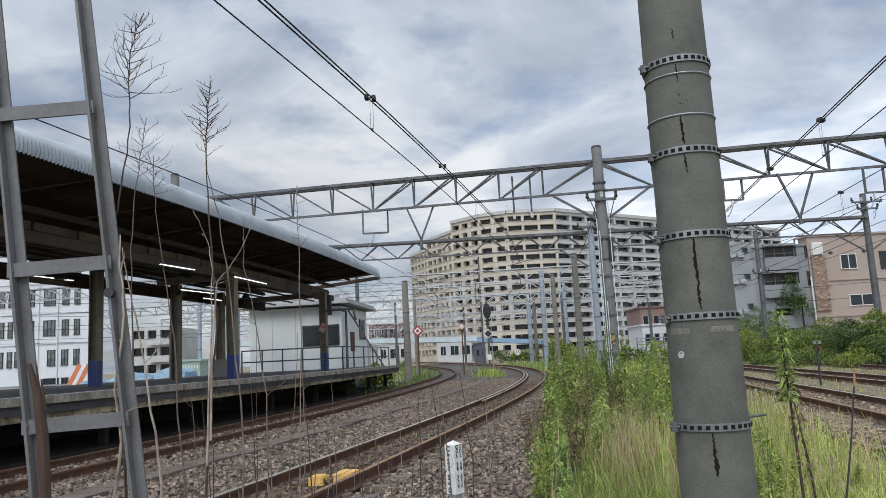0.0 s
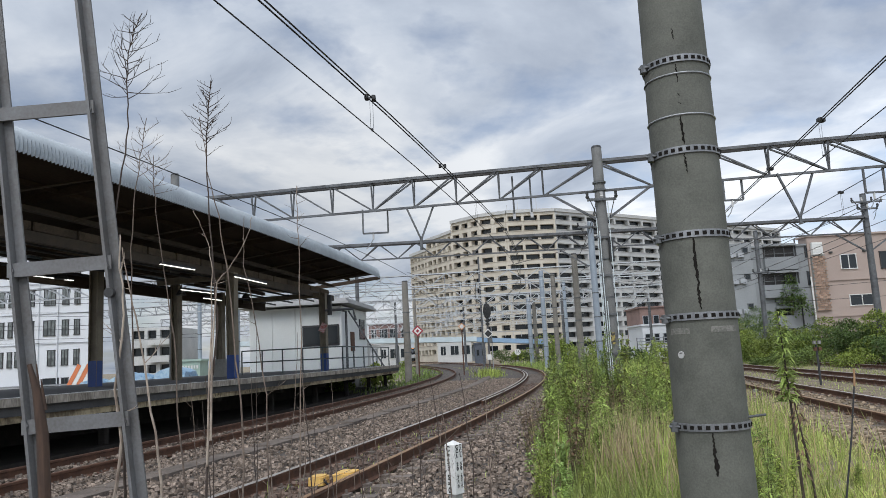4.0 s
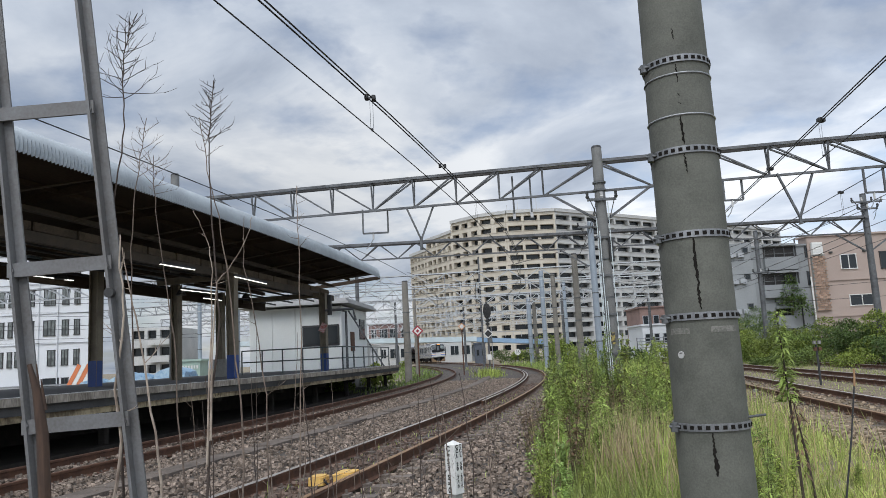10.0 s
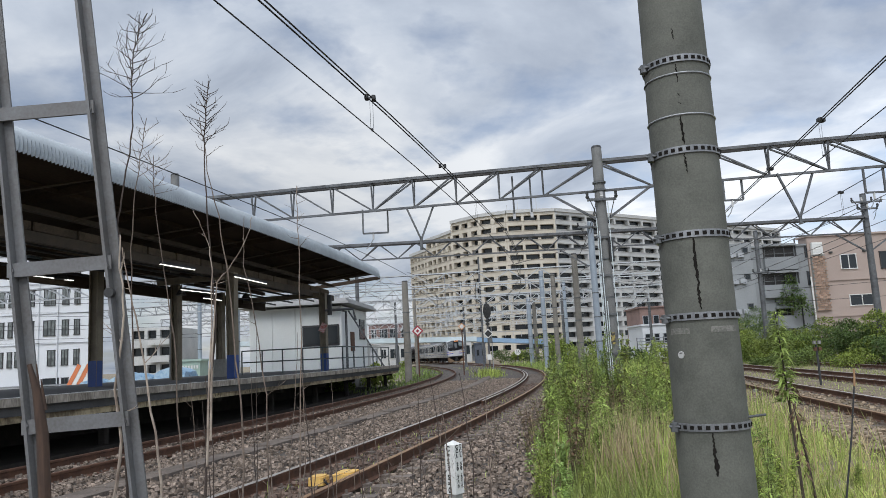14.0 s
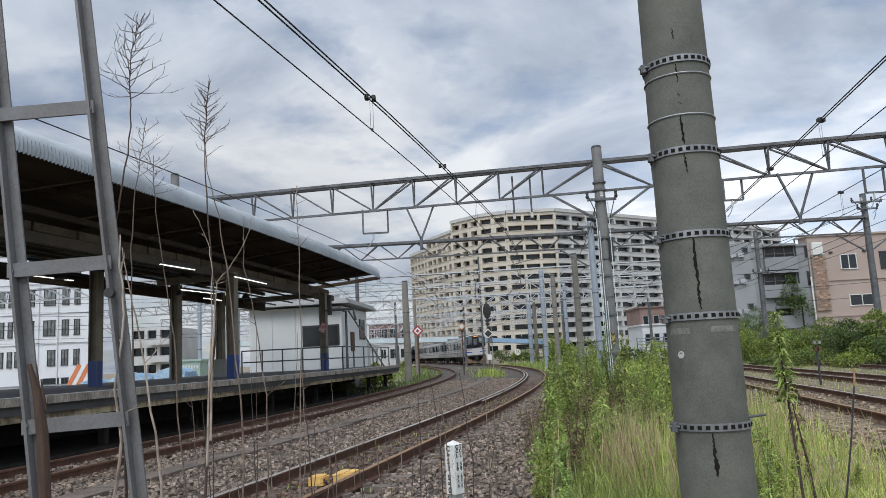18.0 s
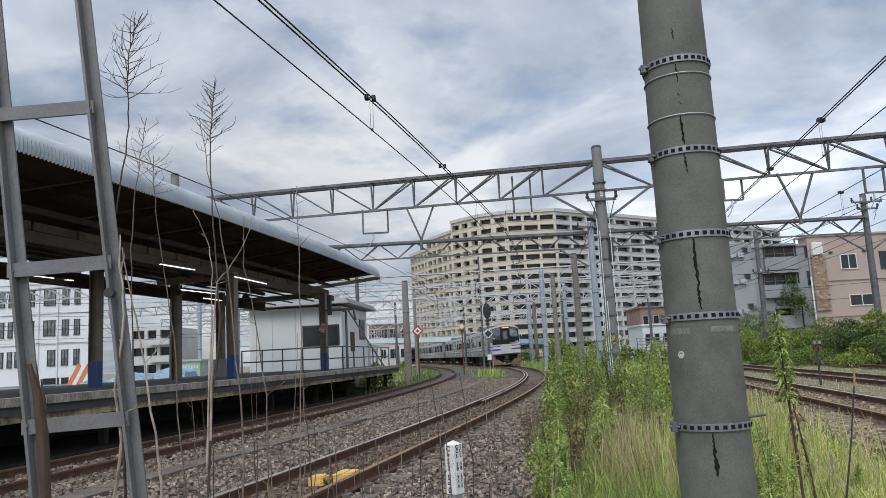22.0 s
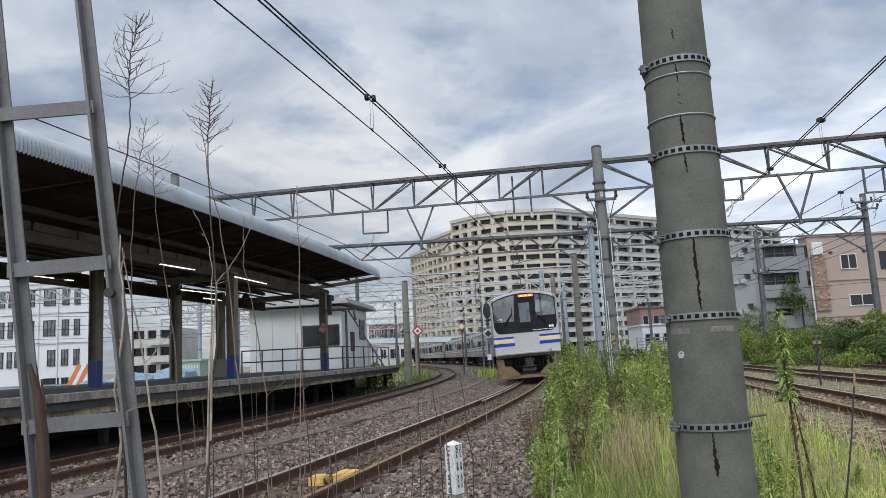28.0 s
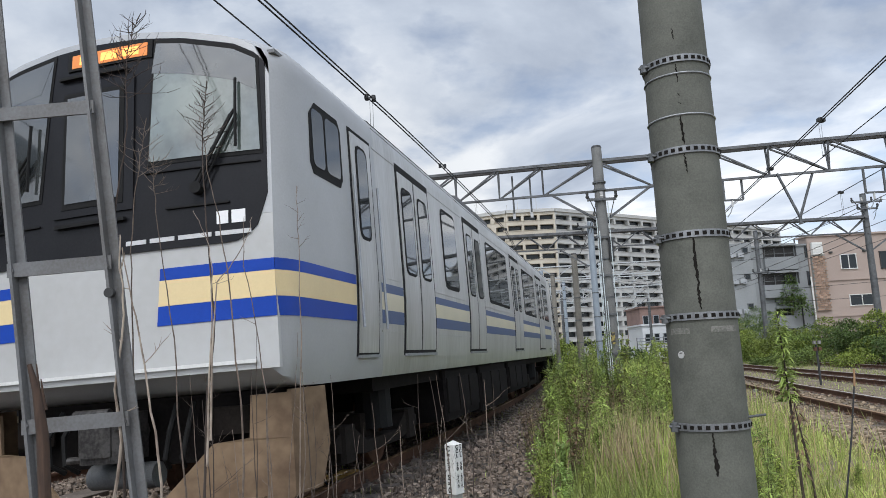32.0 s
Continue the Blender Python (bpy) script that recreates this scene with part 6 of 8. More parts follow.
# low houses near the mast
for x, y, w, z, m_, lab in ((22.5, 80, 3.4, 5.3, mat("dull_red_siding", (0.26, 0.17, 0.145), (0.19, 0.125, 0.105), 0.85, scale=0.8, fine=12), "small reddish house behind the line"), (21.3, 76, 2.8, 3.3, WHITE_WALL, "small white house with dark windows behind the fence")):
    hse = simple_house("small_house", lab, x, y, w, 6, z, m_, category="house")
    for q in range(3):
        add_window(hse, -w / 2 + w * (q + 0.5) / 3, z - 1.0, w / 6, 0.9, 1, GALV)

# ---- hut and railing at the platform's end ----
hut = thing("platform_hut", (-5.24, 37.0, DECK), "white panelled staff hut with flat roof at the platform end", "hut")
hut_turn = Matrix.Rotation(-0.085, 4, "Z") @ Matrix.Diagonal((1.28, 1.175, 1.175, 1.0))
g = G()
g.box((-1.85, 2.75, -0.53), (3.8, 5.6, 1.05))
part("base", g, CONCRETE, hut, "grey concrete base", at=hut_turn)
for k, pw in enumerate((0.92,) * 4):
    part("wall_panel", (lambda gg: gg.box((-3.70 + 0.925 * (k + 0.5), 0.03, 1.32), (0.915, 0.06, 2.64), bev=0.008))(G()), HUT_WALL, hut, "white wall panel", at=hut_turn)
for k in range(6):
    part("wall_panel", (lambda gg: gg.box((-0.03, 0.06 + 0.9 * (k + 0.5), 1.32), (0.06, 0.89, 2.64), bev=0.008))(G()), HUT_WALL, hut, "white wall panel", at=hut_turn)
g = G()
g.box((-1.9, 2.8, 1.3), (3.5, 5.3, 2.55))
part("core", g, HUT_WALL, hut, at=hut_turn)
g = G()
g.box((-1.85, 2.7, 2.76), (4.5, 6.5, 0.10), bev=0.03)
g.box((-1.85, 2.7, 2.86), (4.3, 6.3, 0.14), bev=0.03)
part("roof", g, HUT_ROOF, hut, "weathered flat roof", at=hut_turn)
add_w = [(-0.83, 1.42, 1.36, 0.78)]
for x, z, w_, h_ in add_w:
    g = G()
    g.box((x, -0.02, z), (w_ + 0.1, 0.06, h_ + 0.1))
    fr = part("window", g, DARK_STEEL, hut, "dark sliding window", at=hut_turn)
    for q in (-1, 1):
        g = G()
        g.box((x + q * w_ / 4, -0.055, z), (w_ / 2 - 0.04, 0.02, h_ - 0.05))
        part("pane", g, FAR_GLASS, fr)
for y_, z, w_, h_, m_ in ((2.0, 1.15, 0.75, 0.85, RUST), (4.2, 1.75, 1.2, 0.95, FAR_GLASS)):
    g = G()
    g.box((0.01, y_, z), (0.05, w_, h_))
    part("side_window", g, m_, hut, at=hut_turn)
g = G()
g.tube([(0.12, 0.3, 0.0), (0.12, 0.3, 2.4), (-0.5, -0.12, 2.5)], 0.05, 8)
part("downpipe", g, GALV_OLD, hut, at=hut_turn)

RAIL_GREEN = mat("dark_green_rail_paint", (0.07, 0.085, 0.085), (0.045, 0.055, 0.055), 0.6)


def make_railing(a, b, n, z, h, label):
    t = thing("railing", (*a, z), label, "railing", "railings on the platform")
    d = Vector((b[0] - a[0], b[1] - a[1], 0))
    for k in range(n + 1):
        g = G()
        g.tube([d * (k / n), d * (k / n) + Vector((0, 0, h))], 0.028, 8)
        part("post", g, RAIL_GREEN, t)
    for zz in (h, h * 0.52):
        g = G()
        g.tube([Vector((0, 0, zz)), d + Vector((0, 0, zz))], 0.024, 8)
        part("rail", g, RAIL_GREEN, t)


make_railing((-8.0, 28.9), (-4.15, 29.3), 5, DECK, 0.92, "dark tube railing across the platform")
make_railing((-4.15, 29.3), (-3.0, 37.5), 5, DECK, 0.92, "dark tube railing along the platform end")
# cross-beam, speakers and signs on the last column
fittings = thing("column_fittings", (-4.95, 29.7, 3.0), "loudspeaker, striped plate and cable boxes on the last column", "fittings")
g = G()
g.box((0.28, 0, 0.55), (0.16, 0.2, 0.8), bev=0.03)
part("cable_box", g, DARK_STEEL, fittings)
g = G()
g.tube([(0.1, -0.05, 0.35), (1.2, 0.1, 0.35), (1.3, 0.1, -0.1)], 0.05, 8)
part("pipe_arm", g, GALV_OLD, fittings)
g = G()
g.box((0.02, -0.17, -0.35), (0.24, 0.03, 0.36), bev=0.01, m=Matrix.Rotation(0.5, 4, "Y"))
part("warning_plate", g, mat("faded_red_paint", (0.33, 0.09, 0.075), (0.45, 0.33, 0.31), 0.7, scale=7, fine=30, amount=0.9, stretch=(1, 1, 3)), fittings, "faded red striped plate")
g = G()
g.beam((1.0, 0.2, 0.3), (2.3, 0.9, -2.0), 0.05, 0.05)
part("brace", g, GALV_OLD, fittings)
for x, y, z in ((-9.6, 18.4, 3.75), (-8.6, 24.0, 3.75), (-7.3, 27.0, 3.8)):
    l = thing("platform_lamp", (x, y, z), "small dark bell-shaped lamp hanging under the canopy", "lamp", "lamps under the canopy")
    g = G()
    g.tube([(0, 0, 0.35), (0, 0, 0.1)], 0.015, 6)
    part("stem", g, DARK_STEEL, l)
    g = G()
    g.tube([(0, 0, 0.14), (0, 0, 0.08), (0, 0, -0.06)], [0.05, 0.10, 0.17], 14)
    part("shade", g, DARK_STEEL, l)

# ---- yard clutter beyond the platform ----
TARP = mat("blue_tarpaulin", (0.09, 0.20, 0.33), (0.30, 0.40, 0.46), 0.6, scale=1.2, fine=8, amount=0.6, bump=0.6, dist=0.05)
for x, y, w, d, h in ((-21.8, 52, 3.4, 3, 1.5), (-19.2, 52.6, 2.6, 3, 1.75), (-25.4, 54, 2.2, 3, 1.2)):
    t = thing("covered_pile", (x, y, -0.3), "pile of material under a sagging blue tarpaulin", "covered pile", "tarpaulin piles")
    rows = []
    for i in range(9):
        row = []
        for k in range(9):
            a, b = i / 8 * 2 - 1, k / 8 * 2 - 1
            z = h * (1 - 0.35 * b * b) * (1 - max(0, abs(a) - 0.75) * 2.2) + uneven(x + i, y + k, 0.9, 0.25)
            row.append((b * w / 2 * 1.05, a * d / 2 * 1.05, 0 if abs(a) == 1 or abs(b) == 1 else z))
        rows.append(row)
    part("tarpaulin", grid_sheet(rows), TARP, t, "", True)
    g = G()
    g.box((0, 0, h * 0.35), (w * 0.8, d * 0.7, h * 0.7), bev=0.1)
    part("load", g, CONCRETE, t)
BOARD_ORANGE = mat("orange_barrier_paint", (0.62, 0.19, 0.07), (0.5, 0.15, 0.06), 0.6)
barrier = thing("orange_barrier", (-26.8, 53.5, -0.3), "slanted orange and white construction barrier", "barrier")
for k in range(4):
    g = G()
    g.beam((-0.75 + 0.34 * k, 0, 0.2), (0.35 + 0.34 * k, 0, 2.3), 0.05, 0.33)
    part("board", g, BOARD_ORANGE if k % 2 == 0 else WHITE_PAINT, barrier)
g = G()
g.beam((-0.9, 0.06, 0.0), (1.4, 0.06, 0.0), 0.1, 0.1)
part("foot", g, DARK_STEEL, barrier)
cont = simple_house("green_container", "pale green container standing in the yard", -20.06, 58, 1.5, 2, 1.9, mat("pale_green_paint", (0.36, 0.47, 0.40), (0.28, 0.38, 0.33), 0.6, scale=1.5), category="container")
for k in range(6):
    g = G()
    g.box((-0.55 + 0.22 * k, -0.03, 1.75), (0.12, 0.06, 0.25))
    part("vent", g, WHITE_PAINT, cont)

# the road bridge, low walls and sheds under the apartment building
for x, y, w, z, m_, lab in ((1.5, 176, 8.0, 4.7, PALE, "low cream shop building with dark openings beyond the bridge"), (-16.5, 176, 15.0, 4.7, PALE, "low cream shop building with dark openings beyond the bridge"), (-14.4, 183, 9.8, 9.7, mat("faded_red_brick_wall", (0.20, 0.125, 0.11), (0.14, 0.09, 0.08), 0.9, scale=0.6, fine=6), "low reddish building behind the bridge")):
    hse = simple_house("low_building", lab, x, y, w, 6, z, m_)
    n = int(w / 2.4)
    for q in range(n):
        add_window(hse, -w / 2 + w * (q + 0.5) / n, z - 1.9, 1.9 if q % 3 else 1.2, 2.1, 2, PALE)

bridge = thing("road_bridge", (-40, 132, -0.3), "long pale bridge with a blue side girder crossing the line", "bridge")
g = G()
g.beam((0, 0, 5.6), (45, 0, 4.25), 6, 0.85)
part("deck", g, mat("pale_cyan_paint", (0.50, 0.58, 0.60), (0.40, 0.47, 0.49), 0.6, scale=0.8), bridge, "pale cyan deck edge")
g = G()
g.beam((45.02, 0, 4.15), (57, 0, 3.15), 6, 0.75)
part("girder", g, mat("blue_girder_paint", (0.24, 0.36, 0.50), (0.18, 0.28, 0.40), 0.6), bridge, "blue painted girder")
for x in (6, 16, 26, 31, 44.5, 57):
    g = G()
    g.box((x, 0, 1.9), (0.6, 1.2, 3.8 - 0.02 * x + (0.6 if x < 40 else 0)))
    part("pier", g, GREY_WALL, bridge)
for k in range(40):
    g = G()
    g.box((1 + 1.4 * k, -2.9, 6.45 - 0.032 * (1 + 1.4 * k) - 0.03), (0.08, 0.08, 0.9))
    part("rail_post", g, GALV, bridge)
g = G()
g.beam((0, -2.9, 6.85), (57, -2.9, 5.03), 0.08, 0.08)
part("handrail", g, GALV, bridge)
for x, y, w, h, m_, lab in ((-10.2, 62, 3.5, 2.2, LIGHT_GREY_WALL, "small grey trackside shed"), (5.2, 121, 1.7, 3.0, mat("dark_blue_grey_cladding", (0.10, 0.115, 0.14), (0.07, 0.08, 0.10), 0.7), "dark cabin under the bridge"), (-14, 88, 9, 3.2, PALE, "pale long shed in the yard"), (-14, 108, 7, 2.8, LIGHT_GREY_WALL, "low grey shed near the bridge")):
    sh = simple_house("trackside_shed", lab, x, y, w, 3, h, m_, category="shed")
    add_window(sh, -w / 4, h * 0.62, w / 5, h * 0.3, 2, DARK_STEEL)
    add_window(sh, w / 4, h * 0.62, w / 5, h * 0.3, 2, DARK_STEEL)
# white fence rails behind the weeds
fence = thing("guard_fence", (18.6, 73.5, -0.3), "grey steel guard fence before the small houses", "fence")
for k in range(8):
    g = G()
    g.box((0.9 * k, 0.1 * k, 1.1), (0.07, 0.07, 2.6))
    part("post", g, GALV_OLD, fence)
for z in (1.1, 1.4, 1.7, 2.0, 2.3):
    g = G()
    g.beam((0, 0, z), (6.3, 0.7, z), 0.04, 0.09)
    part("rail", g, GALV, fence)

# ---- signs and small equipment along the line ----
RED_PAINT = mat("signal_red_paint", (0.34, 0.03, 0.05), (0.24, 0.025, 0.035), 0.5)
ORANGE_LINE = mat("orange_sign_paint", (0.60, 0.28, 0.10), (0.5, 0.22, 0.08), 0.5)


def diamond(parent, name, z, r, material, y, label=""):
    g = G()
    g.prism([(0, z - r), (r, z), (0, z + r), (-r, z)], y, y - 0.02, "y")
    return part(name, g, material, parent, label)


sgn = thing("diamond_sign", (-2.07, 52, -0.3), "white diamond sign with red border on a brown post", "sign", "diamond signs")
g = G()
g.tube([(0, 0, 0), (0, 0, 3.2)], 0.05, 8)
part("post", g, RUST, sgn)
diamond(sgn, "plate", 3.42, 0.40, RED_PAINT, -0.06)
diamond(sgn, "field", 3.42, 0.27, WHITE_PAINT, -0.085)
diamond(sgn, "mark", 3.42, 0.12, RED_PAINT, -0.11)
sgn = thing("diamond_sign", (1.08, 55, -0.3), "orange-bordered diamond sign on a thin brown post", "sign", "diamond signs")
g = G()
g.tube([(0, 0, 0), (0, 0, 3.8)], 0.045, 8)
part("post", g, RUST, sgn)
diamond(sgn, "plate", 3.69, 0.27, ORANGE_LINE, -0.06)
diamond(sgn, "field", 3.69, 0.19, WHITE_PAINT, -0.085)

sig = thing("railway_signal", (3.0, 55, -0.3), "black oval railway signal on a grey post with signs", "signal")
g = G()
g.tube([(0, 0, 0), (0, 0, 5.4)], 0.07, 10)
part("post", g, GALV_OLD, sig)
g = G()
g.prism([(0.30 * math.cos(a * math.pi / 8), 4.72 + 0.58 * math.sin(a * math.pi / 8)) for a in range(16)], -0.12, -0.20, "y")
head = part("signal_head", g, BLACK_PAINT, sig, "black oval backboard")
for k in range(3):
    g = G()
    g.tube([(0, -0.18, 4.42 + 0.3 * k), (0, -0.40, 4.42 + 0.3 * k)], 0.11, 12)
    part("lamp_hood", g, BLACK_PAINT, head)
for k, z in enumerate((3.75, 4.0)):
    g = G()
    g.box((0, -0.1, z), (0.3, 0.2, 0.16), bev=0.04)
    part("route_lamp", g, BLACK_PAINT, sig)
diamond(sig, "sign_border", 3.06, 0.36, WHITE_PAINT, -0.1)
diamond(sig, "sign_field", 3.06, 0.27, BLACK_PAINT, -0.125, "black diamond in a white border")
g = G()
g.box((0.12, -0.1, 2.55), (0.34, 0.14, 0.4), bev=0.03)
part("relay_box", g, GALV_OLD, sig, "grey relay box")
g = G()
g.box((0, -0.1, 1.35), (0.3, 0.03, 0.4))
part("number_plate", g, WHITE_PAINT, sig, "small white plate")
g = G()
g.tube([(0.25, 0, 0), (0.25, 0, 3.6)], 0.03, 8)
part("cable_pipe", g, GALV, sig)

sp = thing("speed_board", (7.4, 80, -0.3), "round white speed board on a low post", "sign")
g = G()
g.tube([(0, 0, 0), (0, 0, 1.5)], 0.04, 8)
part("post", g, GALV_OLD, sp)
g = G()
g.tube([(0, -0.05, 1.62), (0, -0.08, 1.62)], 0.33, 20)
disc = part("disc", g, WHITE_PAINT, sp)


def letters(text, size, material, parent, m, name="lettering", bold=0.0):
    """Raised writing in the built-in font."""
    cu = bpy.data.curves.new(name, "FONT")
    cu.body, cu.size, cu.extrude, cu.align_x, cu.align_y = text, size, 0.001, "CENTER", "CENTER"
    cu.offset = bold
    tmp = bpy.data.objects.new(name, cu)
    scene.collection.objects.link(tmp)
    bpy.context.view_layer.update()
    me = bpy.data.meshes.new_from_object(tmp)
    bpy.data.objects.remove(tmp)
    me.materials.clear()
    me.materials.append(material)
    ob = new(name, me)
    ob.parent = parent
    ob.matrix_basis = m
    return ob


letters("35", 0.42, BLACK_PAINT, disc, Matrix.Translation((0, -0.085, 1.62)) @ Matrix.Rotation(math.pi / 2, 4, "X"))

# white curve marker post, two painted faces
mk = thing("marker_post", (0.0, 6.2, -0.3), "white square marker post with black writing on a dark foot", "marker post")
turn = Matrix.Rotation(radians(-43), 4, "Z")
g = G()
g.box((0, 0, 0.25), (0.085, 0.085, 0.54), bev=0.006)
part("foot", g, CONCRETE, mk, "dark grey foot", at=turn)
g = G()
hw = 0.052
g.box((0, 0, 0.68), (2 * hw, 2 * hw, 0.385), bev=0.004)
g.add([(-hw, -hw, 0.872), (hw, -hw, 0.872), (hw, hw, 0.872), (-hw, hw, 0.872), (0, 0, 0.905)], [(0, 1, 4), (1, 2, 4), (2, 3, 4), (3, 0, 4)])
post_ = part("shaft", g, WHITE_PAINT, mk, "white painted shaft", at=turn)


def mark_column(txt, across, z_top, size, face_turn):
    z = z_top
    for ch in txt:
        if ch != " ":
            letters(ch, size, BLACK_PAINT, post_, Matrix.Rotation(face_turn, 4, "Z") @ Matrix.Translation((across, -hw - 0.0015, z)) @ Matrix.Rotation(math.pi / 2, 4, "X"), bold=0.0018)
        z -= size * 0.86


mark_column("C=53", -0.012, 0.84, 0.058, 0.0)
mark_column("S=0", -0.012, 0.615, 0.058, 0.0)
mark_column("TCL 50.366", 0.024, 0.855, 0.040, math.pi / 2)
mark_column("CCL 20.768", -0.018, 0.855, 0.040, math.pi / 2)

# yellow beacon between the rails
bc = thing("track_beacon", (-1.41, 9.06, -0.16), "yellow-orange track beacon bolted between the rails", "beacon", rz=-0.24)
for dx, dy, w_, l_, h_ in ((0.13, 0.05, 0.27, 0.36, 0.11), (-0.17, -0.1, 0.19, 0.26, 0.09)):
    g = G()
    g.box((dx, dy, h_ / 2 + 0.03), (w_, l_, h_), bev=0.03)
    g.box((dx, dy, h_ + 0.036), (w_ * 0.8, l_ * 0.8, 0.02), bev=0.03)
    part("housing", g, ORANGE_BOX, bc, "yellow-orange housing")
g = G()
g.beam((-0.5, 0, 0.02), (0.5, 0, 0.02), 0.2, 0.03)
part("base_plate", g, RUST, bc)
g = G()
g.tube([(-0.1, -0.15, 0.1), (0.0, -0.25, 0.05), (0.3, -0.3, 0.02)], 0.015, 7)
part("cable", g, RUBBER, bc)

# lamp box on a dark post between the straight tracks
lb = thing("shunt_indicator", (11.2, 22.8, -0.3), "dark post with four small pale lamp boxes", "indicator")
g = G()
g.tube([(0, 0, 0), (0, 0, 1.35)], 0.035, 8)
part("post", g, DARK_STEEL, lb)
for dx in (-0.09, 0.09):
    for z in (1.42, 1.22):
        g = G()
        g.box((dx * 0.8, -0.05, z), (0.085, 0.08, 0.10), bev=0.01)
        part("lamp_box", g, CONCRETE if z > 1.3 else RUST, lb)
cb = thing("track_junction_box", (8.75, 21.1, -0.17), "small flat pale box lying between the rails", "junction box", rz=-0.2)
g = G()
g.box((0, 0, 0.05), (0.5, 0.26, 0.08), bev=0.03)
part("lid", g, CONCRETE, cb)
g = G()
g.tube([(0.3, -0.1, 0.05), (0.6, -0.3, 0.02)], 0.02, 6)
part("cable", g, RUBBER, cb)
yp = thing("marker_stake", (2.63, 5.0, -0.31), "thin crooked dark stake with a tan tip in the grass", "stake")
g = G()
g.tube([(-0.16, 0, 0), (-0.10, 0, 0.55), (-0.02, 0, 0.92), (0.045, 0, 1.27)], [0.007, 0.007, 0.006, 0.005], 7)
part("stake", g, DARK_STEEL, yp)
g = G()
g.tube([(0.045, 0, 1.26), (0.052, 0, 1.32), (0.055, 0, 1.375)], [0.0065, 0.007, 0.006], 8)
part("tip", g, mat("bare_tan_wood", (0.38, 0.23, 0.12), (0.27, 0.16, 0.09), 0.8), yp, "bare tan tip")
letters("Y-42", 0.12, LETTER_WHITE, lead, Matrix.Translation((-1.10, face_y(-1.1, 2.74) - 0.03, 2.74)) @ Matrix.Rotation(radians(-9), 4, "Z") @ Matrix.Rotation(math.pi / 2, 4, "X"), "set_number")


# ---- plants ----
def leaf_mat(name, col, col2, vary=0.35, trans=0.35):
    m = island_vary(mat(name, col, col2, 0.65, scale=3.0, fine=30, amount=0.6, bump=0.0, vary=0.26), vary)
    nt = m.node_tree
    b = nt.nodes["Principled BSDF"]
    out = nt.nodes["Material Output"]
    tr = nt.nodes.new("ShaderNodeBsdfTranslucent")
    nt.links.new(b.inputs["Base Color"].links[0].from_socket, tr.inputs["Color"])
    mx = nt.nodes.new("ShaderNodeMixShader")
    mx.inputs[0].default_value = trans
    nt.links.new(b.outputs[0], mx.inputs[1])
    nt.links.new(tr.outputs[0], mx.inputs[2])
    nt.links.new(mx.outputs[0], out.inputs["Surface"])
    return m


LEAF = leaf_mat("weed_leaf", (0.35, 0.42, 0.10), (0.19, 0.235, 0.05), 0.65, 0.36)
LEAF_LIGHT = leaf_mat("fresh_leaf", (0.37, 0.46, 0.125), (0.21, 0.285, 0.07), 0.6, 0.38)
LEAF_DEEP = leaf_mat("deep_green_leaf", (0.22, 0.30, 0.07), (0.11, 0.165, 0.04), 0.6, 0.34)
MUGWORT = leaf_mat("mugwort_leaf", (0.38, 0.50, 0.16), (0.21, 0.31, 0.09), 0.5, 0.36)
GRASS = leaf_mat("grass_blade", (0.43, 0.49, 0.145), (0.24, 0.295, 0.075), 0.55, 0.38)
PALE_GRASS = leaf_mat("pale_grass_blade", (0.625, 0.650, 0.225), (0.413, 0.463, 0.144), 0.5, 0.45)
DRY_GRASS = leaf_mat("dry_grass_blade", (0.60, 0.48, 0.29), (0.36, 0.28, 0.16), 0.4, 0.35)
DEAD_LEAF = leaf_mat("dead_leaf", (0.20, 0.12, 0.065), (0.09, 0.055, 0.035), 0.4, 0.15)
BUSH_LEAF = leaf_mat("bush_leaf", (0.27, 0.33, 0.06), (0.11, 0.155, 0.03), 0.6)
DARK_LEAF = leaf_mat("dark_bush_leaf", (0.11, 0.165, 0.042), (0.045, 0.08, 0.022), 0.5)
STEM = mat("green_brown_stem", (0.15, 0.15, 0.055), (0.085, 0.075, 0.035), 0.8)
DEAD = mat("dead_grey_stem", (0.21, 0.165, 0.13), (0.10, 0.075, 0.06), 0.9, scale=8, fine=60, amount=0.7, bump=0.2, vary=0.2)
PALE_DEAD = mat("pale_peeling_stem", (0.40, 0.34, 0.275), (0.16, 0.12, 0.095), 0.9, scale=9, fine=40, amount=0.8, bump=0.3, stretch=(1, 1, 0.4))
DEAD_DARK = mat("dark_dead_stem", (0.075, 0.055, 0.045), (0.04, 0.03, 0.025), 0.9, scale=8, fine=60, bump=0.2)


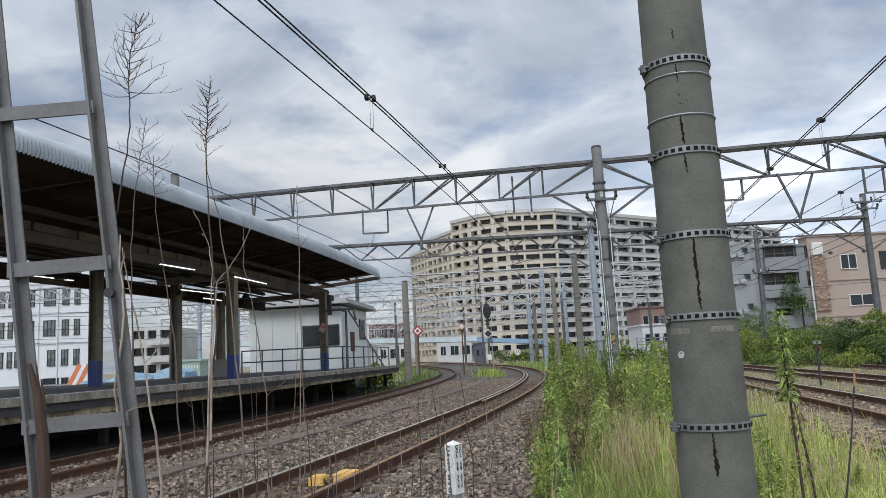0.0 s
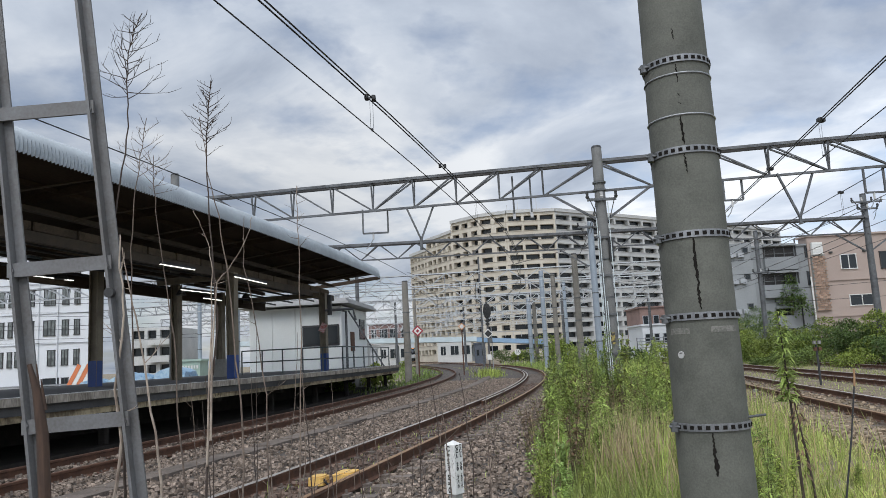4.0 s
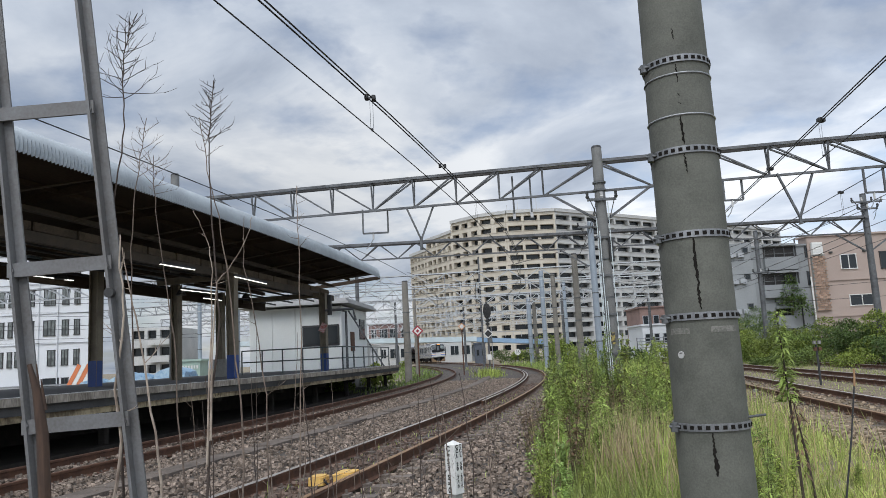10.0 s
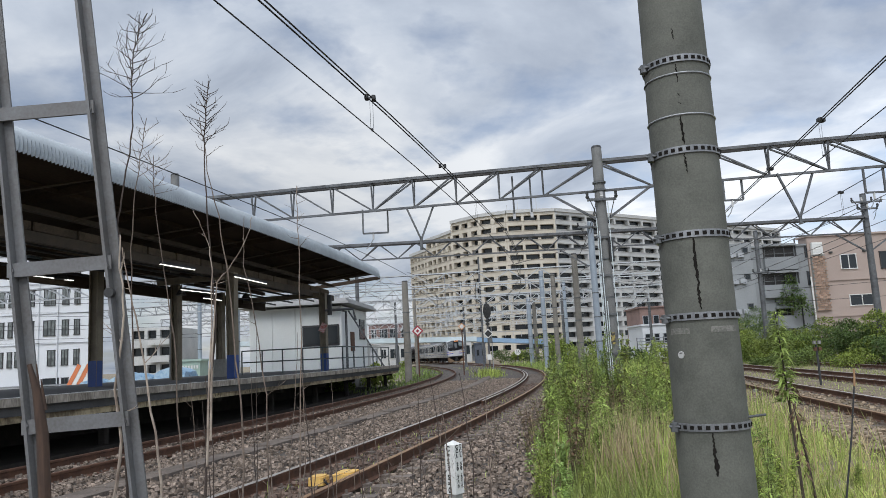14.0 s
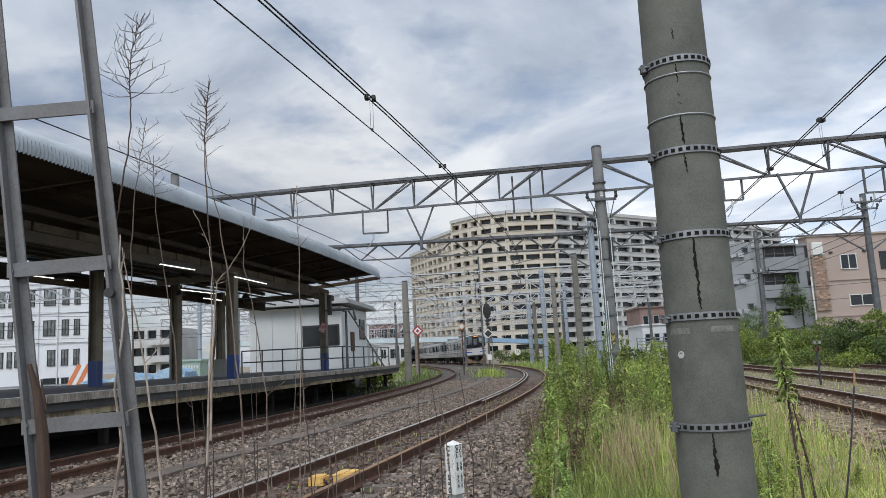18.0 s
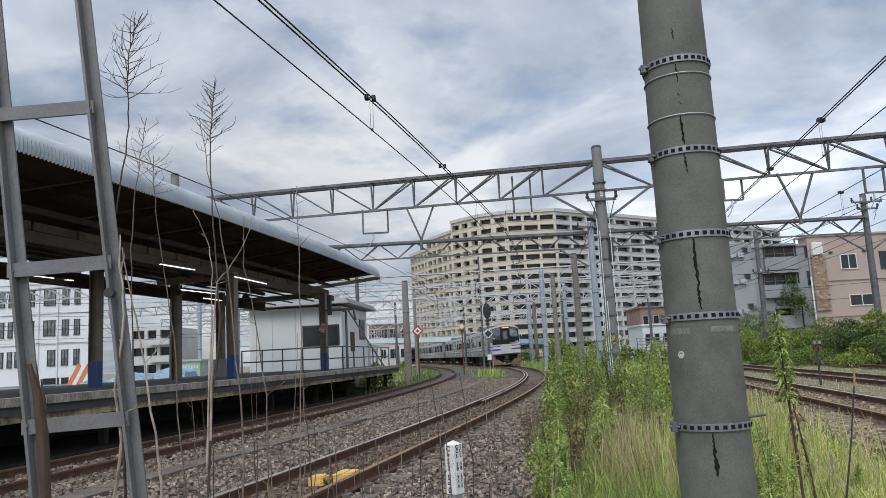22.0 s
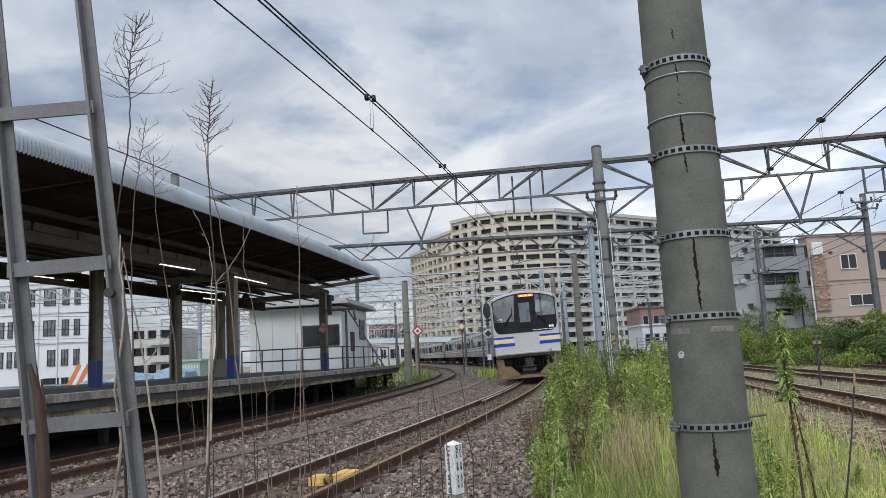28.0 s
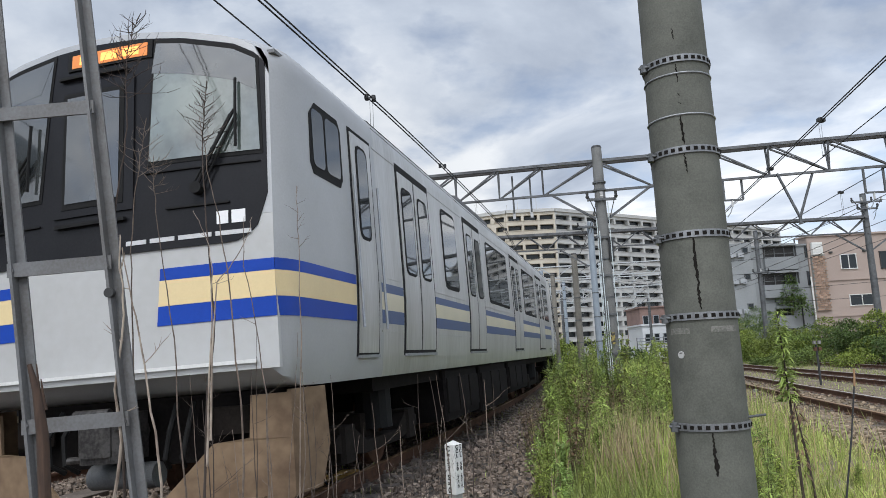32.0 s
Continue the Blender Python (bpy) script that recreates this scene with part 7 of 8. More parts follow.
def blades(P, D, L, W, droop, rs, seg=2, fold=0.0):
    """Leaves or blades as bent strips: roots P, ways D, lengths, widths."""
    n = len(P)
    D = D / np.linalg.norm(D, axis=1, keepdims=True)
    up = np.array((0, 0, 1.0))
    side = np.cross(D, up)
    side /= np.linalg.norm(side, axis=1, keepdims=True) + 1e-6
    spin = rs.uniform(-0.6, 0.6, (n, 1))
    nrm = np.cross(side, D)
    side = side * np.cos(spin) + nrm * np.sin(spin)
    rows = []
    for k in range(seg + 1):
        t = k / seg
        c = P + D * (L * t)[:, None] - up * (droop * L * t * t)[:, None]
        w = W * (1.0 if seg == 1 else (0.55, 1.0, 0.55, 0.0)[min(3, int(round(t * 3)))] if seg == 3 else (0.6, 1.0, 0.05)[k])
        rows.append(c - side * w[:, None] / 2)
        rows.append(c + side * w[:, None] / 2)
    V = np.stack(rows, 1).reshape(-1, 3)
    m = 2 * (seg + 1)
    base = (np.arange(n) * m)[:, None]
    F = np.concatenate([base + np.array((2 * k, 2 * k + 1, 2 * k + 3, 2 * k + 2))[None] for k in range(seg)], 0)
    return V, F


def raw_mesh(name, chunks, material):
    vs, fs, o = [], [], 0
    for V, F in chunks:
        vs.append(V)
        fs.append(F + o)
        o += len(V)
    me = bpy.data.meshes.new(name)
    me.from_pydata(np.concatenate(vs).tolist(), [], np.concatenate(fs).tolist())
    me.materials.append(material)
    return me


def weed_meshes(seed, h, leaves, ll, lw, stems=2):
    """Stem and leaf meshes of a tall weed: leaning stems, short side shoots near the top, leaves on both."""
    rs = np.random.RandomState(seed)
    g = G()
    P, D, L = [], [], []
    for s in range(stems):
        hh = h * rs.uniform(0.6, 1.08)
        bx, by = rs.uniform(-0.10, 0.10, 2)
        lx, ly = rs.uniform(-0.2, 0.2, 2)
        axis = [(bx + lx * t * t * hh, by + ly * t * t * hh, hh * t) for t in (0, 0.35, 0.7, 1.0)]
        g.tube(axis, [0.006, 0.005, 0.004, 0.002], 5)
        runs = [(axis, 1.0)]
        for _ in range(rs.randint(2, 6)):
            t = rs.uniform(0.4, 0.92)
            o = np.array((bx + lx * t * t * hh, by + ly * t * t * hh, hh * t))
            a, q = rs.uniform(0, 6.28), h * rs.uniform(0.08, 0.2)
            e = o + np.array((math.cos(a) * q * 0.7, math.sin(a) * q * 0.7, q * 0.9))
            m = (o + e) / 2 + np.array((0, 0, -0.06 * q))
            shoot = [tuple(o), tuple(m), tuple(e)]
            g.tube(shoot, [0.003, 0.0025, 0.0015], 4)
            runs.append((shoot, 0.22))
        for line, share in runs:
            k = max(5, int(leaves * hh / h * share))
            for i in range(k):
                t = (0.22 if share == 1.0 else 0.05) + (0.78 if share == 1.0 else 0.95) * (i / k) ** 0.75
                f = min(t, 0.999) * (len(line) - 1)
                p0, p1 = np.array(line[int(f)]), np.array(line[int(f) + 1])
                P.append(p0 + (p1 - p0) * (f - int(f)))
                a = 2.4 * i + rs.uniform(-0.7, 0.7)
                el = rs.uniform(-0.25, 0.75) + 0.6 * max(0, t - 0.8) / 0.2
                D.append((math.cos(a), math.sin(a), math.tan(min(el, 1.25))))
                L.append(0.78 * ll * rs.uniform(0.45, 1.15) * (1.1 - 0.5 * t) * (0.8 if share < 1 else 1.0))
    L = np.array(L)
    V, F = blades(np.array(P), np.array(D, float), L, L * lw * 1.15, rs.uniform(0.15, 0.7, len(L)), rs, 2)
    return g.mesh("stem", STEM), (V, F)


def weeds(label, group, kinds, places, material, seed):
    """Copies of a few weed kinds, each a thing with stem and leaves."""
    r = random.Random(seed)
    meshes, raws = [], []
    for i, k in enumerate(kinds):
        st, lv = weed_meshes(seed * 31 + i, *k)
        raws.append(lv)
        meshes.append((st, raw_mesh("leaves", [lv], material)))
    made, far = [], []
    for x, y, s in places:
        i = r.randrange(len(meshes))
        st, lv = meshes[i]
        if y > 15.5:
            V, F = raws[i]
            a = r.uniform(0, 6.28)
            rot = np.array(((math.cos(a), -math.sin(a), 0), (math.sin(a), math.cos(a), 0), (0, 0, 1)))
            far.append((V @ rot.T * s + np.array((x, y, -0.31)), F))
            continue
        t = thing("weed_plant", (x, y, -0.31), label, "weed", group, r.uniform(0, 6.28))
        t.scale = (s, s, s * r.uniform(0.92, 1.08))
        part("stem", st, STEM, t)
        part("leaves", lv, material, t)
        made.append(t)
    if far:
        tagged(new("weed_thicket", raw_mesh("weed_thicket", far, material)), label.replace("weed", "weed thicket", 1), "weeds", kind="stuff")
    return made


def edge_off(y):
    return 2.75 - 1.5 * min(1.0, max(0.0, (y - 7) / 16))


def verge(seed, n, y0, y1, pw, hmin, hmax, lo=0.0, hi=1.0):
    """Places between the curving and the straight track."""
    r = random.Random(seed)
    out = []
    while len(out) < n:
        y = y0 + (y1 - y0) * r.random() ** pw
        a, b = line_a(y) + edge_off(y) * 1.02, line_c(y) - 1.5
        f = lo + (hi - lo) * r.random()
        x = a + (b - a) * f
        if math.hypot(x - 1.229, y - 3.6) < 0.45 or (abs(x) < 0.6 and y < 3) or (hmax > 1.0 and x > 0.36 * y):
            continue
        out.append((x, y, hmin + (hmax - hmin) * r.random()))
    return out


def clear_of_straw(places):
    """Keep the gap before the standing dead grass open."""
    return [q for q in places if not (0.185 < q[0] / q[1] < 0.30 and q[1] < 9.6) and not (q[1] < 9.5 and q[0] > line_c(q[1]) - 2.4)]


weeds("tall green goldenrod weed with narrow leaves", "weeds between the tracks",
      [(1.55, 110, 0.19, 0.20, 3), (1.5, 90, 0.18, 0.22, 2), (1.65, 120, 0.20, 0.19, 3), (1.4, 100, 0.17, 0.22, 3), (1.45, 70, 0.21, 0.2, 2)],
      verge(1, 74, 10.5, 27, 1.2, 0.5, 1.14, 0.0, 0.78), LEAF, 3)
weeds("tall deep-green feathery goldenrod weed", "weeds between the tracks",
      [(1.6, 150, 0.15, 0.15, 3), (1.5, 130, 0.14, 0.16, 3), (1.4, 120, 0.16, 0.17, 3)],
      verge(14, 58, 12.5, 27, 1.1, 0.55, 1.18, 0.0, 0.8), LEAF_DEEP, 14)
weeds("yellow-green goldenrod weed with pale growing tips", "weeds between the tracks",
      [(1.5, 100, 0.19, 0.2, 3), (1.35, 90, 0.18, 0.22, 3), (1.6, 110, 0.18, 0.2, 2)],
      verge(4, 80, 9.8, 26, 1.2, 0.5, 1.08, 0.0, 0.8), LEAF_LIGHT, 4)
weeds("half-dead weed with brown curled leaves", "weeds between the tracks",
      [(1.2, 60, 0.14, 0.18, 3), (1.0, 65, 0.13, 0.18, 4)],
      clear_of_straw(verge(6, 62, 7.5, 20, 1.0, 0.7, 1.15, 0.0, 0.9)) + [(1.02, 10.2, 0.75), (1.12, 9.5, 0.8), (1.2, 11.2, 0.8), (1.9, 12.0, 1.05), (2.1, 11.6, 1.0), (2.0, 3.95, 0.5)], DEAD_LEAF, 6)
weeds("bright green leafy weed at the track's edge", "weeds between the tracks",
      [(1.15, 120, 0.15, 0.22, 4), (1.0, 110, 0.14, 0.24, 4)],
      clear_of_straw(verge(2, 40, 8.6, 12.5, 1.0, 0.55, 1.02, 0.0, 0.75)), LEAF_LIGHT, 5)
weeds("low leafy green weed among the grass", "weeds between the tracks",
      [(0.8, 90, 0.14, 0.22, 4), (0.7, 80, 0.15, 0.2, 4), (0.9, 90, 0.14, 0.2, 3)],
      clear_of_straw(verge(8, 34, 6.2, 11, 1.0, 0.45, 0.92, 0.0, 0.72)), LEAF, 8)
weeds("low mugwort with broad green leaves", "weeds between the tracks",
      [(0.75, 48, 0.17, 0.36, 5), (0.6, 42, 0.16, 0.4, 5), (0.9, 44, 0.16, 0.34, 4)],
      [(1.0, 7.2, 0.6), (1.1, 7.6, 0.7), (1.22, 8.1, 0.7), (0.95, 6.7, 0.45), (0.42, 6.8, 0.4), (1.0, 9.0, 0.9), (1.2, 8.5, 0.95), (1.35, 9.2, 0.9)], MUGWORT, 7)
LEGGY = weeds("leggy weed with browning lower leaves beside the pole", "weeds between the tracks",
      [(1.25, 90, 0.13, 0.2, 2)], [(2.0, 5.0, 0.8), (2.25, 5.6, 0.8), (2.6, 6.4, 0.75), (1.75, 4.3, 0.62)], LEAF_LIGHT, 9)


def leafy_stalk():
    """A tall plant with a dark bare foot and a leafy top."""
    rs = np.random.RandomState(77)
    t = thing("weed_plant", (3.16, 7.0, -0.31), "tall weed with a dark bare stem and leafy top", "weed", "weeds between the tracks")
    g = G()
    for x, h in ((0, 1.85), (0.12, 1.0)):
        g = G()
        g.tube([(x, 0, 0), (x * 0.8 - 0.02, 0, h * 0.5), (x * 0.5 - 0.05, 0, h)], [0.016, 0.012, 0.004], 6)
        part("stem", g, DEAD_DARK, t)
    n = 520
    z = 1.0 + 0.85 * rs.rand(n) ** 0.9
    a = rs.uniform(0, 6.28, n)
    P = np.stack((-0.03 + 0.02 * np.cos(a), 0.02 * np.sin(a), z), 1)
    D = np.stack((np.cos(a), np.sin(a), rs.uniform(0.1, 0.9, n)), 1)
    L = rs.uniform(0.06, 0.15, n) * (1.15 - 0.4 * (z - 0.85))
    part("leaves", raw_mesh("leaves", [blades(P, D, L, L * 0.16, rs.uniform(0.2, 1.0, n), rs, 2)], LEAF_LIGHT), LEAF_LIGHT, t)
    n = 110
    z = rs.uniform(0.35, 1.15, n)
    a = rs.uniform(0, 6.28, n)
    P = np.stack((0.03 + 0.03 * np.cos(a), 0.03 * np.sin(a), z), 1)
    D = np.stack((np.cos(a), np.sin(a), rs.uniform(-0.8, 0.1, n)), 1)
    L = rs.uniform(0.03, 0.07, n)
    part("dead_leaves", raw_mesh("dead_leaves", [blades(P, D, L, L * 0.3, np.full(n, 0.6), rs, 2)], DEAD_LEAF), DEAD_LEAF, t)
    return t


LEGGY = [leafy_stalk()] + LEGGY


def grass(name, n, place, lmin, lmax, w, material, label, seed, lean=0.35, droop=0.5):
    rs = np.random.RandomState(seed)
    P = np.array([place(rs) for _ in range(n)])
    a = rs.uniform(0, 6.28, n)
    t = rs.uniform(0.05, lean, n)
    D = np.stack((np.cos(a) * t, np.sin(a) * t, np.ones(n)), 1)
    L = rs.uniform(lmin, lmax, n)
    V, F = blades(P, D, L, np.full(n, w) * rs.uniform(0.6, 1.3, n), rs.uniform(0.1, droop, n), rs, 2)
    return tagged(new(name, raw_mesh(name, [(V, F)], material)), label, "grass", kind="stuff")


def verge_place(y0, y1, pw, lo=0.0, hi=1.0):
    def f(rs):
        while True:
            y = y0 + (y1 - y0) * rs.rand() ** pw
            a, b = line_a(y) + edge_off(y) + 0.05, line_c(y) - (1.75 if y < 12.5 else 1.25)
            x = a + (b - a) * (lo + (hi - lo) * rs.rand())
            clump = noise.noise((x * 1.1, y * 0.8, 5.0))
            if rs.rand() < (0.55 + clump) * (0.8 if 0.2 < x / y < 0.285 and 6.5 < y < 8.8 else 1.0) and math.hypot(x - 1.229, y - 3.6) > 0.2:
                return (x, y, -0.32)
    return f


grass("grass", 15000, verge_place(3.2, 24, 1.5, 0.0, 0.75), 0.28, 0.6, 0.0105, GRASS, "rough green grass between the tracks", 1, 0.7, 0.9)
grass("grass", 15000, verge_place(3.2, 12, 1.15, 0.42, 1.0), 0.22, 0.5, 0.0095, PALE_GRASS, "long light-green grass round the pole", 2, 1.1, 1.2)
grass("grass", 5000, verge_place(11, 22, 1.1, 0.6, 1.0), 0.2, 0.42, 0.012, PALE_GRASS, "pale grass along the straight track", 12, 0.9, 1.0)


def tan_clump(rs):
    c = ((1.95, 8.5), (2.1, 8.8), (1.85, 8.2), (2.2, 9.3), (2.05, 9.4), (2.3, 10.0), (2.45, 10.6))[rs.randint(7)]
    return (c[0] + rs.normal(0, 0.21), c[1] + rs.normal(0, 0.6), -0.32)


grass("dry_grass", 760, tan_clump, 0.4, 1.2, 0.008, DRY_GRASS, "tan dead grass standing among the weeds", 3, 0.38, 0.35)
grass("grass", 5200, lambda rs: (lambda y: (y * rs.uniform(0.15, 0.30), y, -0.32))(rs.uniform(4.6, 8.6)), 0.3, 0.8, 0.008, GRASS, "long green grass before the dead straw", 21, 0.8, 0.9)
grass("dry_grass", 5000, verge_place(5, 16, 1.1, 0.62, 1.0), 0.2, 0.5, 0.006, DRY_GRASS, "short dry grass beside the straight track", 4, 1.2, 1.0)
grass("grass", 5200, verge_place(7.5, 19, 1.0, 0.0, 0.85), 0.55, 1.15, 0.012, GRASS, "tall upright grass among the weeds", 22, 0.4, 0.45)
grass("dry_grass", 1500, verge_place(7.5, 17, 1.0, 0.0, 0.85), 0.6, 1.2, 0.008, DRY_GRASS, "tall dry stems among the weeds", 23, 0.4, 0.35)
grass("dry_grass", 1500, verge_place(5, 12, 1.1, 0.0, 0.6), 0.3, 0.7, 0.006, DRY_GRASS, "dead straw among the green weeds", 13, 0.8, 0.7)


def strip_place(line, lo, hi, y0, y1):
    def f(rs):
        y = rs.uniform(y0, y1)
        return (line(y) + rs.uniform(lo, hi), y, -0.28)
    return f


grass("grass", 5000, strip_place(line_c, 1.3, 2.6, 12, 60), 0.12, 0.34, 0.012, GRASS, "low grass between the straight tracks", 5, 0.7)
grass("grass", 5000, strip_place(line_d, 1.2, 3.0, 14, 60), 0.15, 0.4, 0.016, GRASS, "low grass in front of the hedge", 6, 0.7)
grass("grass", 5000, strip_place(line_a, 1.3, 7.5, 27, 56), 0.3, 0.9, 0.03, GRASS, "tall yellow-green grass along the curve", 7, 0.5)
grass("grass", 4200, strip_place(line_a, 0.9, 12, 58, 85), 0.4, 1.1, 0.05, LEAF_LIGHT, "yellow-green grass bank behind the curve", 8, 0.5)
grass("grass", 420, lambda rs: (2.6 + rs.normal(0, 0.42), 49 + rs.normal(0, 1.8), -0.25), 0.4, 1.0, 0.04, LEAF, "bright green clump of grass between the tracks", 9, 0.5)
grass("grass", 1100, strip_place(line_b, -2.6, -1.0, 32, 60), 0.25, 0.6, 0.03, LEAF_DEEP, "rough grass by the platform end", 10, 0.5)
grass("grass", 2600, strip_place(line_a, -11, -6.4, 55, 122), 0.2, 0.5, 0.045, LEAF_DEEP, "rough grass beyond the platform end", 15, 0.6)
grass("grass", 900, strip_place(line_a, -4.2, -1.6, 42, 90), 0.15, 0.4, 0.03, GRASS, "sparse weeds between the curving tracks", 16, 0.8)
grass("small_weeds", 700, lambda rs: (lambda y: (line_a(y) + rs.choice((0.75, 1.0, 1.9, -0.3, 0.2)) + rs.normal(0, 0.12), y, -0.18))(rs.uniform(6, 26)), 0.08, 0.22, 0.008, GRASS, "small weeds sprouting from the ballast", 11, 0.8)


# ---- bushes and trees ----
def leaf_cloud(rs, blobs, n, size):
    """Leaves scattered over the shells of several lumps."""
    P, D = [], []
    wts = np.array([b[3] ** 2 for b in blobs])
    wts = wts / wts.sum()
    idx = rs.choice(len(blobs), n, p=wts)
    for i in idx:
        x, y, z, r = blobs[i]
        v = rs.normal(0, 1, 3)
        v /= np.linalg.norm(v)
        if v[2] < -0.5:
            v[2] *= -1
        k = r * (0.72 + 0.38 * rs.rand() ** 0.7) * (1 + 0.2 * noise.noise((v[0] * 2.3 + i, v[1] * 2.3, v[2] * 2.3)))
        P.append((x + v[0] * k, y + v[1] * k, max(0.05, z + v[2] * k * 0.9)))
        D.append(v + rs.normal(0, 0.7, 3) + np.array((0, 0, -0.2)))
    L = size * rs.uniform(0.6, 1.3, n)
    return blades(np.array(P), np.array(D), L, L * 0.55, np.full(n, 0.25), rs, 2)


def make_bush(x, y, w, h, n, size, material, label, seed, name="bush", z=-0.3):
    rs = np.random.RandomState(seed)
    t = thing(name, (x, y, z), label, "bush" if name == "bush" else "tree", "bushes along the line" if name == "bush" else "")
    blobs = []
    for _ in range(16):
        a, q = rs.uniform(0, 6.28), rs.uniform(0.1, 1) ** 0.6
        r = rs.uniform(0.16, 0.42) * min(w / 2, h)
        zz = rs.uniform(0.2, 0.95) * (h - r) * (1.0 - 0.35 * q)
        blobs.append((math.cos(a) * q * (w / 2 - r * 0.5), math.sin(a) * q * (w / 2 - r * 0.5), max(r * 0.5, zz), r))
    part("leaves", raw_mesh("leaves", [leaf_cloud(rs, blobs, n, size)], material), material, t)
    for k in range(5):
        b = blobs[k]
        g = G()
        g.tube([(0.1 * k - 0.2, 0, 0), (b[0] * 0.4, b[1] * 0.4, b[2] * 0.55), (b[0], b[1], b[2])], [0.05, 0.035, 0.012], 6)
        part("branch", g, STEM, t)
    return t


for k, (x, y, w, h, m_) in enumerate(((23.9, 58, 4.2, 5.7, DARK_LEAF), (23.2, 61, 4.0, 5.3, BUSH_LEAF), (25.0, 63, 4.4, 4.8, DARK_LEAF), (21.4, 50, 4.2, 3.2, BUSH_LEAF),
                                      (20.5, 46, 4.0, 3.0, BUSH_LEAF), (20.7, 44, 3.4, 3.3, LEAF_DEEP), (20.9, 42, 3.8, 3.2, BUSH_LEAF), (21.2, 40, 3.8, 3.1, DARK_LEAF),
                                      (21.2, 38, 3.4, 3.5, DARK_LEAF), (21.3, 36.2, 3.2, 3.5, BUSH_LEAF), (20.6, 33.6, 3.4, 2.6, DARK_LEAF), (23.2, 46, 4.4, 3.4, DARK_LEAF), (24.2, 41, 4.4, 3.4, BUSH_LEAF), (21.0, 54, 4.0, 2.8, BUSH_LEAF), (19.9, 52, 3.0, 2.2, LEAF_DEEP), (22.0, 67, 4.6, 4.4, BUSH_LEAF))):
    make_bush(x, y, w, h, 6000, 0.105, m_, "dense green bush beside the tracks", 40 + k)
for k, (x, y, h) in enumerate(((18.9, 39, 1.4), (19.6, 45, 1.3), (20.4, 51, 1.5), (18.6, 34.5, 1.2), (18.0, 42, 0.9))):
    make_bush(x, y, 3.0, h, 2600, 0.10, BUSH_LEAF if k % 2 else LEAF_DEEP, "low green bush in front of the hedge", 60 + k)
for k, (x, y, w, h, m_) in enumerate(((8.2, 118, 3.2, 2.9, DARK_LEAF), (10.4, 118, 3.2, 2.7, BUSH_LEAF), (12.6, 118, 3.4, 2.8, DARK_LEAF), (-6.3, 62, 2.2, 1.6, BUSH_LEAF), (-7.5, 128, 2.2, 1.5, BUSH_LEAF), (9.4, 62, 3.0, 3.0, BUSH_LEAF), (11.5, 60, 4.0, 3.2, BUSH_LEAF), (14.5, 61, 4.0, 2.6, DARK_LEAF), (11.0, 72, 5.0, 2.0, DARK_LEAF), (10, 75, 5, 4.4, BUSH_LEAF), (17.5, 58, 4, 2.6, BUSH_LEAF), (-4.3, 41.5, 2.6, 1.5, BUSH_LEAF), (-5.6, 36, 2.0, 0.9, BUSH_LEAF))):
    make_bush(x, y, w, h, 1700, 0.2, m_, "leafy shrub behind the line", 70 + k)
con = thing("conifer_tree", (30.7, 66.0, -0.3), "small rounded green garden tree before the grey building", "tree")
rs = np.random.RandomState(90)
g = G()
g.tube([(0, 0, 0), (0, 0, 4.0), (0, 0, 7.0)], [0.14, 0.1, 0.03], 8)
part("trunk", g, STEM, con)
part("crown", raw_mesh("crown", [leaf_cloud(rs, [(math.cos(k * 2.4) * 0.8 * (1 - k / 13), math.sin(k * 2.4) * 0.8 * (1 - k / 13), 3.9 + 0.27 * k, 1.0 - 0.055 * k) for k in range(12)], 2600, 0.2)], DARK_LEAF), DARK_LEAF, con)


# ---- tall dead stalks ----
def twig(g, p, d, L, r, rs, depth):
    """A crooked twig with side twigs."""
    p, d = Vector(p), Vector(d).normalized()
    pts = [p.copy()]
    n = 4
    for k in range(n):
        d = (d + Vector((rs.uniform(-0.2, 0.2), rs.uniform(-0.2, 0.2), rs.uniform(-0.05, 0.14)))).normalized()
        p = p + d * (L / n)
        pts.append(p.copy())
        if depth and k and rs.random() < 0.9:
            q = (d + Vector((rs.uniform(-1, 1), rs.uniform(-1, 1), rs.uniform(-0.1, 0.6)))).normalized()
            twig(g, p, q, L * 0.38, r * 0.6, rs, depth - 1)
    g.tube(pts, [r * (1 - 0.7 * k / n) for k in range(n + 1)], 4, False)


SWAY = []


